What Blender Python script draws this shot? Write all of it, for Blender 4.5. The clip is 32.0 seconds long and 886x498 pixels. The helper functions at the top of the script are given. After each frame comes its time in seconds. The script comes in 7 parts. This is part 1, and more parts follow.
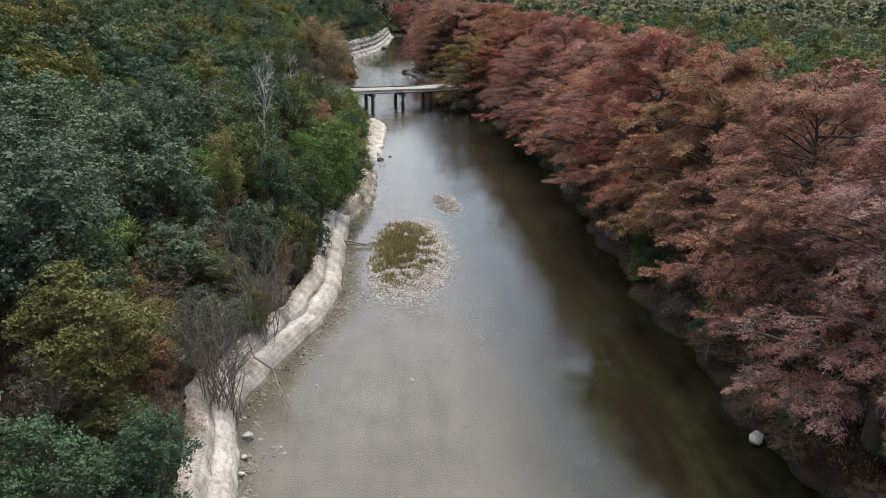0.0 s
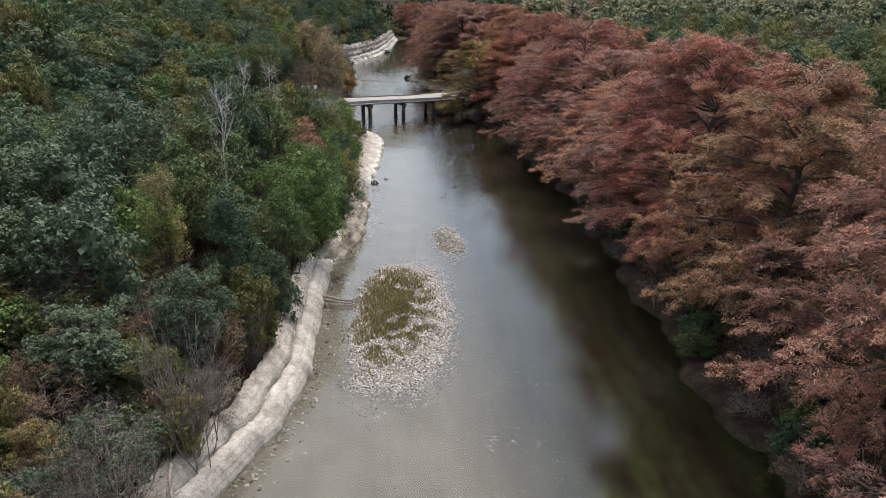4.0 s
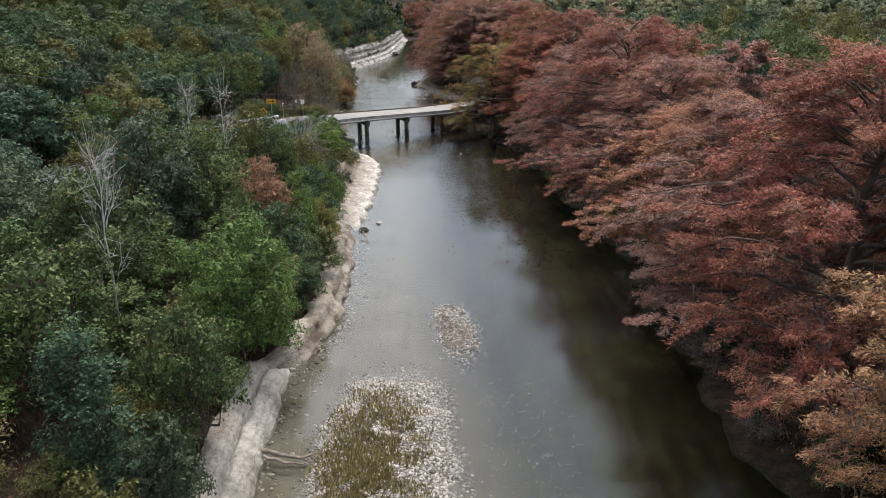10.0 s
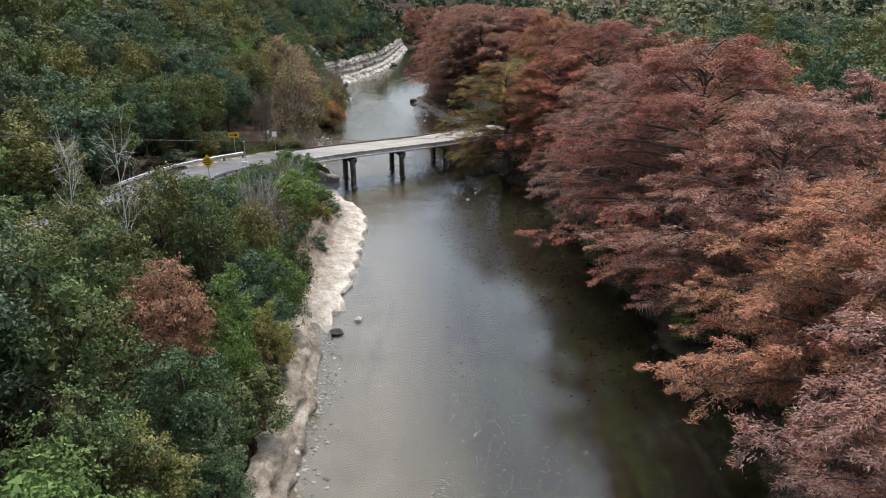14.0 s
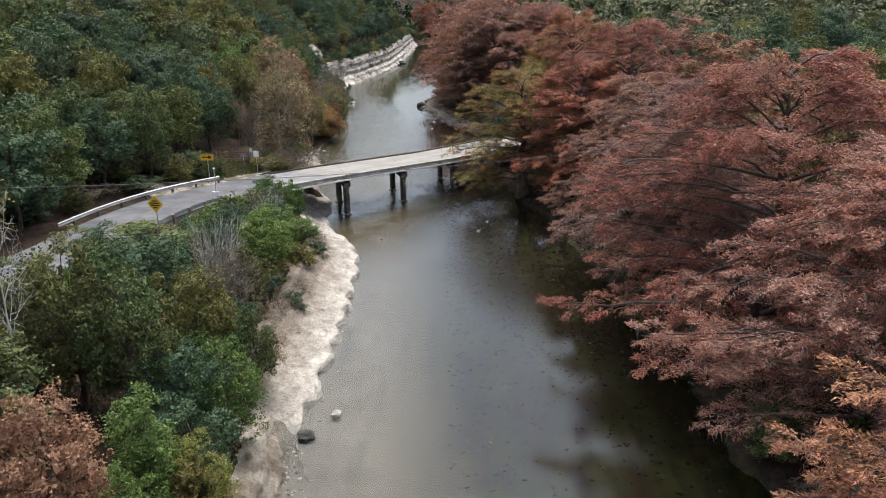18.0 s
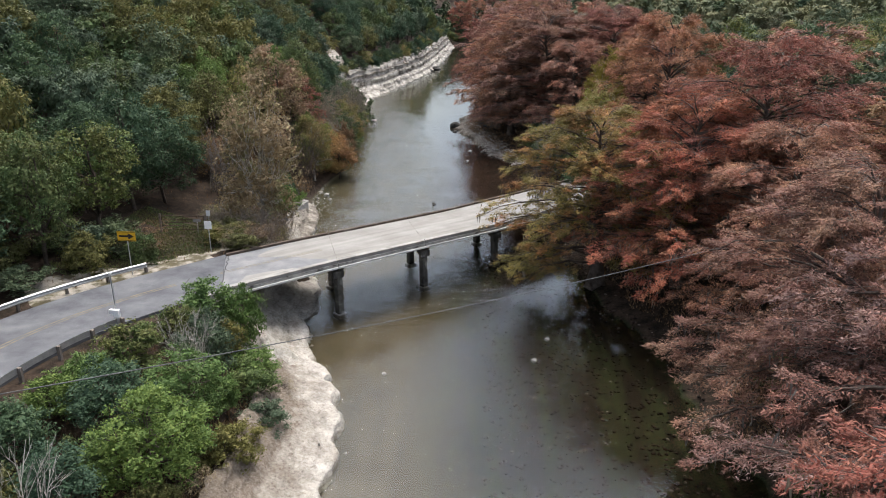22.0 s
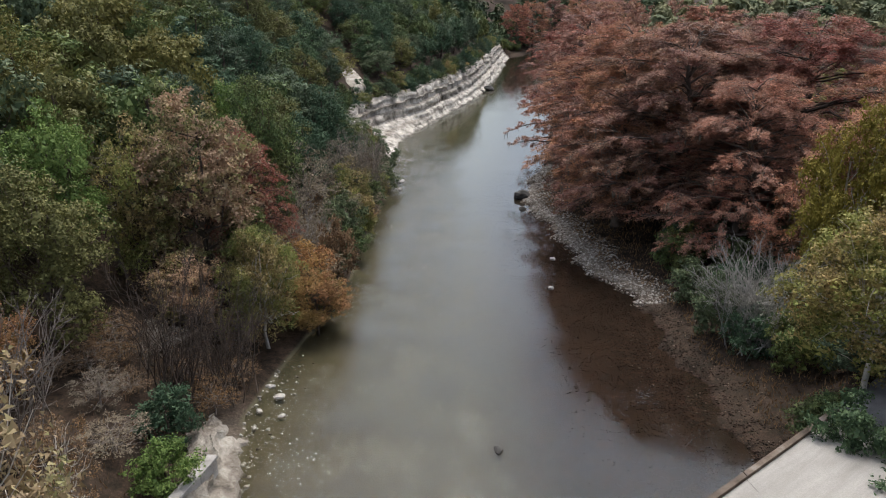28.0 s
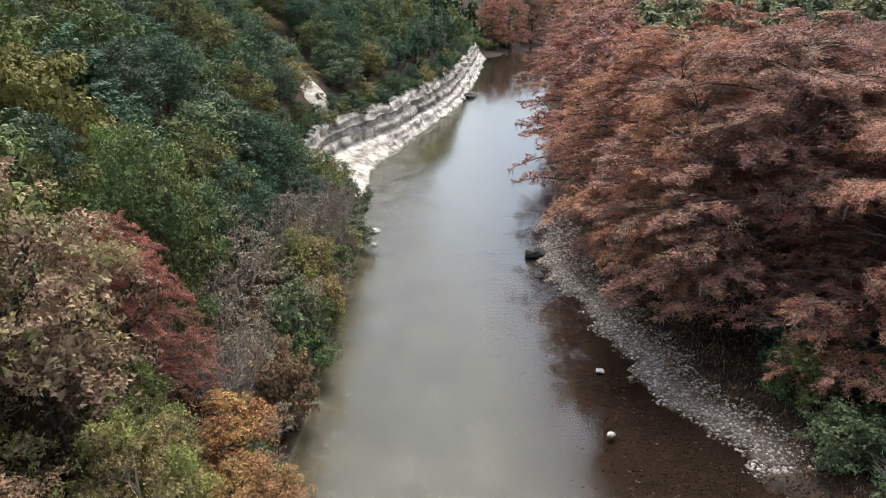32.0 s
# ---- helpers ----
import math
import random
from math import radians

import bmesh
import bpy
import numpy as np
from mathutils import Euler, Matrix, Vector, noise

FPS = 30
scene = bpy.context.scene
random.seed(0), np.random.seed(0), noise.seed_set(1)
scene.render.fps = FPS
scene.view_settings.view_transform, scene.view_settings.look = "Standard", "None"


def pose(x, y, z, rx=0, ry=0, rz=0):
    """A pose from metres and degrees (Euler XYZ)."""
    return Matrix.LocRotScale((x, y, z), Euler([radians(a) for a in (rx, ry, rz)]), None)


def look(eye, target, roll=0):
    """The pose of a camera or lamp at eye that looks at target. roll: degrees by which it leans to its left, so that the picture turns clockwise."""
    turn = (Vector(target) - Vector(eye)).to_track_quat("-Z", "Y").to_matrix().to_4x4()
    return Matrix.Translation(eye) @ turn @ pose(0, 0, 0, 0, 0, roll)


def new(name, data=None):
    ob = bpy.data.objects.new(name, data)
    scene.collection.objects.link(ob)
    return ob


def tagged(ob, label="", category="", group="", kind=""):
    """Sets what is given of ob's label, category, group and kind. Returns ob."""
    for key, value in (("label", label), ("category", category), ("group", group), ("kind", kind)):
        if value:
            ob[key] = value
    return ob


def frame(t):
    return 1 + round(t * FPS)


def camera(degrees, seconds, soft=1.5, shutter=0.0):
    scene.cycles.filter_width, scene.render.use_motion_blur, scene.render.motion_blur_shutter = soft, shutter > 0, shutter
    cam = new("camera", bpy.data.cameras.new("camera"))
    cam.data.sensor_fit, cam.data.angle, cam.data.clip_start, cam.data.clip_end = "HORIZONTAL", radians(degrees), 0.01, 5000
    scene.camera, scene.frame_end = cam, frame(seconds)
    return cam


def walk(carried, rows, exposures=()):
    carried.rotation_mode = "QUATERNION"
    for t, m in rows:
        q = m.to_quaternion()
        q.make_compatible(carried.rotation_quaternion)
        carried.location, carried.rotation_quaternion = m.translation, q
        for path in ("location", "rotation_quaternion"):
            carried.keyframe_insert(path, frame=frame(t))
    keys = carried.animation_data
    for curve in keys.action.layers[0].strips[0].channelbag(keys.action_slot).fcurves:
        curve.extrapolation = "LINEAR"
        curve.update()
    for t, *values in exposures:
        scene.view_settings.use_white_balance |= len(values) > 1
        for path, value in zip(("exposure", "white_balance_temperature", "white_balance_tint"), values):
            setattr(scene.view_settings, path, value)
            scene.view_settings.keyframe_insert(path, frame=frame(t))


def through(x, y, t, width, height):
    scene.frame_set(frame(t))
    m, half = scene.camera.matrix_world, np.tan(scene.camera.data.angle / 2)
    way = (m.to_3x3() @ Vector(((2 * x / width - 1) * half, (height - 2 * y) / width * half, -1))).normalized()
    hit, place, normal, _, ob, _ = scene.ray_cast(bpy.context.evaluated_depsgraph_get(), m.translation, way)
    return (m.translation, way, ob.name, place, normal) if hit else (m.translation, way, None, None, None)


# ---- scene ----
cam = camera(60.0, 32.0, soft=1.0)
PATH = [
    (0, (-1.646, 8.095, 19.92), (-1.552, 9.991, 19.292), 0.8),
    (0.5, (-1.537, 10.116, 19.889), (-1.445, 12.013, 19.261), 0.8),
    (1, (-1.434, 12.276, 19.895), (-1.341, 14.176, 19.278), 0.9),
    (1.5, (-1.362, 13.8, 19.864), (-1.267, 15.698, 19.243), 0.8),
    (2, (-1.221, 15.03, 19.897), (-1.128, 16.928, 19.274), 0.8),
    (2.5, (-1.13, 16.235, 19.921), (-1.037, 18.133, 19.298), 0.8),
    (3, (-0.961, 17.455, 19.936), (-0.87, 19.353, 19.311), 0.7),
    (3.5, (-0.843, 18.741, 19.869), (-0.757, 20.639, 19.244), 0.7),
    (5.5, (0.41, 25.77, 19.802), (0.447, 27.67, 19.177), -0.5),
    (6, (0.542, 26.788, 19.747), (0.577, 28.686, 19.12), -0.6),
    (6.5, (0.61, 27.81, 19.693), (0.646, 29.708, 19.065), -0.6),
    (7, (0.682, 28.98, 19.675), (0.717, 30.878, 19.045), -0.6),
    (7.5, (0.756, 30.31, 19.682), (0.791, 32.208, 19.051), -0.6),
    (8, (0.853, 31.844, 19.662), (0.885, 33.741, 19.03), -0.6),
    (8.5, (0.866, 33.526, 19.644), (0.9, 35.424, 19.013), -0.6),
    (9, (0.884, 35.366, 19.648), (0.918, 37.263, 19.017), -0.6),
    (9.5, (0.93, 37.322, 19.685), (0.961, 39.219, 19.055), -0.7),
    (10, (0.906, 39.368, 19.696), (0.938, 41.266, 19.066), -0.6),
    (10.5, (0.978, 41.566, 19.681), (1.009, 43.464, 19.052), -0.6),
    (11, (1.031, 43.811, 19.693), (1.062, 45.71, 19.064), -0.6),
    (11.5, (1.08, 46.141, 19.702), (1.11, 48.039, 19.074), -0.6),
    (12, (1.086, 48.626, 19.746), (1.116, 50.525, 19.12), -0.6),
    (12.5, (1.135, 51.287, 19.791), (1.164, 53.187, 19.166), -0.7),
    (13, (1.191, 54.05, 19.923), (1.217, 55.949, 19.297), -0.7),
    (13.5, (1.207, 56.962, 19.965), (1.233, 58.861, 19.339), -0.7),
    (14, (1.245, 59.575, 20.004), (1.271, 61.477, 19.386), -0.8),
    (14.5, (1.343, 61.511, 20.036), (1.369, 63.413, 19.419), -0.9),
    (16.5, (1.861, 65.492, 20.442), (1.858, 67.39, 19.809), -1.0),
    (17, (1.889, 67.364, 20.324), (1.885, 69.262, 19.693), -1.1),
    (17.5, (2.084, 69.2, 20.438), (2.076, 71.097, 19.805), -1.4),
    (18, (2.106, 71.518, 20.516), (2.097, 73.415, 19.882), -1.3),
    (18.5, (2.214, 73.99, 20.592), (2.203, 75.886, 19.956), -1.4),
    (19, (2.318, 76.71, 20.557), (2.303, 78.606, 19.921), -1.4),
    (19.5, (2.33, 79.68, 20.554), (2.232, 81.575, 19.921), -1.2),
    (20, (2.164, 83.043, 20.506), (2.07, 84.938, 19.873), -1.0),
    (20.5, (2.177, 86.424, 20.491), (2.081, 88.319, 19.859), -1.1),
    (21, (2.066, 89.988, 20.475), (1.97, 91.883, 19.841), -1.1),
    (21.5, (1.898, 93.723, 20.416), (1.803, 95.617, 19.782), -1.0),
    (22, (1.885, 97.303, 20.482), (1.787, 99.197, 19.845), -1.0),
    (22.5, (1.734, 101.098, 20.404), (1.637, 102.992, 19.768), -1.0),
    (23, (1.61, 104.881, 20.353), (1.513, 106.774, 19.717), -1.1),
    (23.5, (1.49, 108.653, 20.311), (1.392, 110.546, 19.674), -1.1),
    (24, (1.371, 112.46, 20.259), (1.272, 114.353, 19.622), -1.1),
    (24.5, (1.166, 116.16, 20.214), (1.068, 118.053, 19.576), -1.2),
    (25, (0.82, 119.866, 20.184), (0.534, 121.741, 19.548), -1.1),
    (25.5, (0.708, 123.552, 20.193), (0.392, 125.423, 19.558), -1.0),
    (27.5, (-1.143, 137.601, 20.256), (-1.419, 139.478, 19.623), -0.9),
    (28, (-1.706, 141.321, 20.2), (-1.919, 143.207, 19.57), -1.1),
    (28.5, (-2.258, 144.382, 20.19), (-2.468, 146.27, 19.566), -1.1),
    (29, (-2.642, 146.683, 20.209), (-2.852, 148.57, 19.581), -1.2),
    (29.5, (-3.002, 148.738, 20.253), (-3.214, 150.624, 19.623), -1.3),
    (30, (-3.45, 150.88, 20.262), (-3.662, 152.766, 19.629), -1.3),
    (30.5, (-3.84, 153.18, 20.31), (-4.012, 155.068, 19.673), -1.4),
    (31, (-4.369, 155.635, 20.29), (-4.519, 157.525, 19.651), -1.4),
    (31.5, (-4.878, 158.374, 20.251), (-5.028, 160.263, 19.612), -1.5),
    (32, (-5.296, 161.213, 20.284), (-5.432, 163.102, 19.642), -1.5),
]
walk(cam, [(t, look(eye, target, roll)) for t, eye, target, roll in PATH], exposures=[(0.0, 0.4), (10.0, 0.44), (17.0, 0.5), (25.0, 0.5), (27.5, 0.3), (29.5, 0.64), (31.0, 0.88), (32.0, 0.86)])

# ---- world, sun ----
world = bpy.data.worlds.new("overcast_sky")
scene.world = world
world.use_nodes = True
wn, wl = world.node_tree.nodes, world.node_tree.links
sky = wn.new("ShaderNodeTexSky")
sky.sky_type, sky.sun_disc = "NISHITA", False
sky.sun_elevation, sky.sun_rotation = radians(68), radians(8)
sky.air_density, sky.dust_density, sky.ozone_density = 1.0, 6.0, 1.0
veil = wn.new("ShaderNodeHueSaturation")
veil.inputs["Saturation"].default_value, veil.inputs["Value"].default_value = 0.68, 1.4
wl.new(sky.outputs["Color"], veil.inputs["Color"])
wl.new(veil.outputs["Color"], wn["Background"].inputs["Color"])
wn["Background"].inputs["Strength"].default_value = 0.14
sun_data = bpy.data.lights.new("sun", "SUN")
sun_data.energy, sun_data.angle, sun_data.color = 1.25, radians(30), (1.0, 0.98, 0.95)
scene.view_settings.use_white_balance = True
scene.view_settings.white_balance_temperature, scene.view_settings.white_balance_tint = 6350, 10
sun = new("sun", sun_data)
sun.matrix_world = look((0, 0, 100), (-0.052 * 60, -0.371 * 60, 100 - 0.927 * 60))


# ---- helpers of this scene ----
def mesh_of(name, verts, faces, mat, smooth=False):
    """A mesh from vertex and face lists or arrays."""
    me = bpy.data.meshes.new(name)
    if isinstance(faces, np.ndarray):
        nf, k = faces.shape
        me.vertices.add(len(verts))
        me.vertices.foreach_set("co", np.asarray(verts, np.float32).ravel())
        me.loops.add(nf * k)
        me.loops.foreach_set("vertex_index", faces.astype(np.int32).ravel())
        me.polygons.add(nf)
        me.polygons.foreach_set("loop_start", np.arange(0, nf * k, k, dtype=np.int32))
        me.polygons.foreach_set("loop_total", np.full(nf, k, dtype=np.int32))
        me.update(calc_edges=True)
    else:
        me.from_pydata([tuple(v) for v in verts], [], [tuple(q) for q in faces])
    if smooth:
        me.polygons.foreach_set("use_smooth", np.ones(len(me.polygons), dtype=bool))
    for m in (mat if isinstance(mat, (list, tuple)) else [mat]):
        me.materials.append(m)
    return me


def part_data(name, data, parent, label=""):
    ob = new(name, data)
    ob.parent = parent
    return tagged(ob, label) if label else ob


def part(name, bm, mat, parent, label="", smooth=False):
    """Link a bmesh as one mesh object under a thing or a part."""
    me = bpy.data.meshes.new(name)
    bm.to_mesh(me)
    bm.free()
    me.materials.append(mat)
    if smooth:
        for p in me.polygons:
            p.use_smooth = True
    return part_data(name, me, parent, label)


def thing(name, label, category, m=None, group="", kind=""):
    ob = new(name)
    ob.empty_display_size = 0.3
    if m is not None:
        ob.matrix_basis = m
    return tagged(ob, label, category, group, kind)


def box_bm(sx, sy, sz, at=(0, 0, 0), bevel=0.0, turn=None):
    """A box of the given size with its base centre at the given place."""
    bm = bmesh.new()
    bmesh.ops.create_cube(bm, size=1)
    bmesh.ops.scale(bm, vec=(sx, sy, sz), verts=bm.verts)
    if bevel:
        bmesh.ops.bevel(bm, geom=bm.edges[:], offset=bevel, segments=1, affect="EDGES")
    bmesh.ops.translate(bm, vec=(0, 0, sz / 2), verts=bm.verts)
    if turn is not None:
        bmesh.ops.transform(bm, matrix=turn, verts=bm.verts)
    bmesh.ops.translate(bm, vec=at, verts=bm.verts)
    return bm


def tubes(paths, sides=5):
    """Vertices and faces of tapered tubes along (points, radii) paths."""
    vs, fs, base = [], [], 0
    for pts, radii in paths:
        pts = np.asarray(pts, float)
        n = len(pts)
        along = np.gradient(pts, axis=0)
        along /= np.linalg.norm(along, axis=1)[:, None] + 1e-9
        ref = np.where(np.abs(along[:, 2:3]) > 0.9, [[1.0, 0, 0]], [[0, 0, 1.0]])
        a = np.cross(along, ref)
        a /= np.linalg.norm(a, axis=1)[:, None] + 1e-9
        b = np.cross(along, a)
        ang = np.arange(sides) * 2 * np.pi / sides
        ring = pts[:, None] + np.asarray(radii)[:, None, None] * (np.cos(ang)[None, :, None] * a[:, None] + np.sin(ang)[None, :, None] * b[:, None])
        vs.append(ring.reshape(-1, 3))
        i = np.arange(n - 1)[:, None] * sides
        j = np.arange(sides)[None]
        k = (j + 1) % sides
        fs.append(np.stack([i + j, i + k, i + sides + k, i + sides + j], -1).reshape(-1, 4) + base)
        base += n * sides
    return np.concatenate(vs), np.concatenate(fs)


def unit(v):
    return v / (np.linalg.norm(v, axis=-1, keepdims=True) + 1e-9)


def leaf_blades(centre, u, v):
    """One pointed leaf for each centre, long along u, wide along v."""
    n = len(centre)
    vs = np.stack([centre - u * 0.8 - v, centre - u * 0.8 + v, centre + u], 1).reshape(-1, 3)
    return vs, np.arange(3 * n).reshape(-1, 3)


# ---- materials ----
def material(name, rough=0.8, spec=0.3, metal=0.0):
    m = bpy.data.materials.new(name)
    m.use_nodes = True
    b = m.node_tree.nodes["Principled BSDF"]
    b.inputs["Roughness"].default_value = rough
    b.inputs["Specular IOR Level"].default_value = spec
    b.inputs["Metallic"].default_value = metal
    return m, m.node_tree.nodes, m.node_tree.links, b


def ramp(nodes, links, source, stops):
    r = nodes.new("ShaderNodeValToRGB")
    e = r.color_ramp.elements
    while len(e) < len(stops):
        e.new(0.5)
    for el, (p, c) in zip(e, stops):
        el.position, el.color = p, (*c, 1)
    links.new(source, r.inputs[0])
    return r.outputs[0]


def noise_node(nodes, links, scale, detail=6, rough=0.6, coords=None, distort=0.0):
    n = nodes.new("ShaderNodeTexNoise")
    n.inputs["Scale"].default_value, n.inputs["Detail"].default_value = scale, detail
    n.inputs["Roughness"].default_value, n.inputs["Distortion"].default_value = rough, distort
    if coords is not None:
        links.new(coords, n.inputs["Vector"])
    return n.outputs["Fac"]


def mix(nodes, links, fac, a, b, mode="MIX"):
    m = nodes.new("ShaderNodeMix")
    m.data_type, m.blend_type = "RGBA", mode
    for sock, val in ((m.inputs["Factor"], fac), (m.inputs[6], a), (m.inputs[7], b)):
        if isinstance(val, (int, float)):
            sock.default_value = val
        elif isinstance(val, tuple):
            sock.default_value = (*val, 1)
        else:
            links.new(val, sock)
    return m.outputs[2]


def bump(nodes, links, bsdf, height, strength, dist):
    b = nodes.new("ShaderNodeBump")
    b.inputs["Strength"].default_value, b.inputs["Distance"].default_value = strength, dist
    links.new(height, b.inputs["Height"])
    links.new(b.outputs[0], bsdf.inputs["Normal"])


def place_coords(nodes):
    return nodes.new("ShaderNodeNewGeometry").outputs["Position"]


def mottled(name, stops, scale=1.5, fine=25, rough=0.85, spec=0.25, bump_size=0.01, metal=0.0, strength=0.6, local=False):
    """A surface with stains at one scale and grain at another."""
    m, n, l, b = material(name, rough, spec, metal)
    co = n.new("ShaderNodeTexCoord").outputs["Object"] if local else place_coords(n)
    big, small = noise_node(n, l, scale, 5, 0.6, co), noise_node(n, l, fine, 4, 0.7, co)
    c = ramp(n, l, big, stops)
    g = ramp(n, l, small, [(0.3, (0.72, 0.72, 0.72)), (0.7, (1.2, 1.2, 1.2))])
    l.new(mix(n, l, 0.8, c, g, "MULTIPLY"), b.inputs["Base Color"])
    bump(n, l, b, small, strength, bump_size)
    return m


def foliage(name, dark, mid, light, rough=0.6, through=0.13, second=None, share=0.5, patchy=0.4):
    """Leaves that differ one by one and tree by tree."""
    m, n, l, b = material(name, rough, 0.12)
    geo, info = n.new("ShaderNodeNewGeometry"), n.new("ShaderNodeObjectInfo")
    dark, light = tuple(0.6 * a + 0.4 * q for a, q in zip(dark, mid)), tuple(0.65 * a + 0.35 * q for a, q in zip(light, mid))
    c = ramp(n, l, geo.outputs["Random Per Island"], [(0.0, dark), (0.45, mid), (1.0, light)])
    patch = noise_node(n, l, 0.55, 3, 0.5, geo.outputs["Position"])
    if second:
        turned = ramp(n, l, geo.outputs["Random Per Island"], [(0.0, tuple(0.4 * q for q in second)), (0.5, second), (1.0, tuple(1.6 * q for q in second))])
        where = ramp(n, l, noise_node(n, l, 0.42, 4, 0.6, geo.outputs["Position"]), [(0.92 - share, (0, 0, 0)), (1.08 - share, (1, 1, 1))])
        c = mix(n, l, where, c, turned)
    c = mix(n, l, 1.0, c, ramp(n, l, patch, [(0.32, tuple(1 - q * patchy for q in (0.30, 0.27, 0.25))), (0.68, tuple(1 + q * patchy for q in (0.26, 0.24, 0.18)))]), "MULTIPLY")
    c = mix(n, l, 1.0, c, ramp(n, l, info.outputs["Random"], [(0.0, (0.8, 0.85, 0.9)), (0.5, (1, 1, 1)), (1.0, (1.2, 1.12, 0.95))]), "MULTIPLY")
    l.new(c, b.inputs["Base Color"])
    t = n.new("ShaderNodeBsdfTranslucent")
    l.new(c, t.inputs["Color"])
    s = n.new("ShaderNodeMixShader")
    s.inputs[0].default_value = through
    l.new(b.outputs[0], s.inputs[1])
    l.new(t.outputs[0], s.inputs[2])
    l.new(s.outputs[0], n["Material Output"].inputs["Surface"])
    return m


LEAF = {
    "oak": foliage("oak_leaves", (0.032, 0.054, 0.022), (0.092, 0.138, 0.052), (0.20, 0.26, 0.105), second=(0.12, 0.135, 0.05)),
    "live_oak": foliage("live_oak_leaves", (0.032, 0.049, 0.029), (0.086, 0.12, 0.071), (0.175, 0.22, 0.135)),
    "juniper": foliage("juniper_leaves", (0.028, 0.053, 0.031), (0.062, 0.107, 0.061), (0.128, 0.187, 0.102)),
    "bright": foliage("bright_leaves", (0.045, 0.0825, 0.027), (0.1125, 0.18, 0.0525), (0.21, 0.285, 0.09)),
    "olive": foliage("olive_leaves", (0.055, 0.056, 0.021), (0.135, 0.135, 0.048), (0.235, 0.225, 0.085)),
    "yellow": foliage("yellow_leaves", (0.096, 0.078, 0.0144), (0.24, 0.192, 0.036), (0.408, 0.324, 0.072)),
    "brown": foliage("brown_leaves", (0.065, 0.0429, 0.026), (0.169, 0.1105, 0.065), (0.312, 0.2145, 0.13)),
    "red": foliage("red_leaves", (0.16, 0.075, 0.044), (0.43, 0.235, 0.14), (0.58, 0.37, 0.25), through=0.3),
    "cypress": foliage("rust_needles", (0.10, 0.042, 0.030), (0.29, 0.135, 0.10), (0.48, 0.27, 0.21), through=0.25, second=(0.31, 0.175, 0.115), patchy=1.0),
    "cypress_red": foliage("red_needles", (0.11, 0.034, 0.026), (0.31, 0.105, 0.078), (0.48, 0.215, 0.17), through=0.25, second=(0.30, 0.14, 0.095), patchy=1.0),
    "cypress_pale": foliage("faded_needles", (0.12, 0.06, 0.05), (0.33, 0.19, 0.155), (0.54, 0.37, 0.32), through=0.25, second=(0.29, 0.135, 0.10), patchy=1.0),
    "cypress_orange": foliage("orange_needles", (0.11, 0.048, 0.027), (0.31, 0.145, 0.085), (0.50, 0.29, 0.18), through=0.25, second=(0.32, 0.20, 0.10), patchy=1.0),
    "cypress_green": foliage("turning_needles", (0.06, 0.056, 0.02), (0.175, 0.155, 0.055), (0.32, 0.275, 0.105), through=0.25, second=(0.30, 0.15, 0.07), share=0.45, patchy=1.0),
    "sycamore": foliage("sycamore_leaves", (0.12, 0.085, 0.045), (0.38, 0.265, 0.145), (0.55, 0.41, 0.24), through=0.25, second=(0.25, 0.245, 0.10), share=0.42),
    "turning": foliage("turning_maple_leaves", (0.12, 0.08, 0.05), (0.37, 0.24, 0.155), (0.55, 0.39, 0.26), through=0.3, second=(0.25, 0.245, 0.095), share=0.45, patchy=0.8),
    "gold": foliage("golden_leaves", (0.11, 0.075, 0.026), (0.31, 0.205, 0.08), (0.5, 0.35, 0.15), through=0.3, second=(0.30, 0.165, 0.085)),
    "lime": foliage("yellow_green_leaves", (0.06, 0.075, 0.024), (0.19, 0.22, 0.07), (0.36, 0.38, 0.14), through=0.35, second=(0.25, 0.20, 0.10)),
    "feather": foliage("dry_feathery_leaves", (0.10, 0.085, 0.06), (0.24, 0.205, 0.15), (0.38, 0.34, 0.26), 0.9, 0.15),
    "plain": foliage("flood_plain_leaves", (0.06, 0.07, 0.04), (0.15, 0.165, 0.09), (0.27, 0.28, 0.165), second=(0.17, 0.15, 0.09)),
    "autumn": foliage("autumn_leaves", (0.085, 0.06, 0.035), (0.22, 0.15, 0.078), (0.36, 0.28, 0.14)),
    "grey": foliage("dry_twigs", (0.07, 0.06, 0.05), (0.17, 0.15, 0.125), (0.30, 0.27, 0.23), 0.9, 0.05),
    "grass": foliage("dry_grass", (0.09, 0.08, 0.035), (0.21, 0.19, 0.09), (0.36, 0.32, 0.18), 0.9, 0.15),
}
def far_foliage(name, one, two):
    """Leaves of a far wood, whose colour changes from tree to tree."""
    m, n, l, b = material(name, 0.7, 0.1)
    geo = n.new("ShaderNodeNewGeometry")
    c = mix(n, l, ramp(n, l, noise_node(n, l, 0.07, 3, 0.6, geo.outputs["Position"]), [(0.42, (0, 0, 0)), (0.58, (1, 1, 1))]), one, two)
    c = mix(n, l, 1.0, c, ramp(n, l, geo.outputs["Random Per Island"], [(0.0, (0.8, 0.8, 0.8)), (1.0, (1.2, 1.2, 1.2))]), "MULTIPLY")
    l.new(c, b.inputs["Base Color"])
    return m


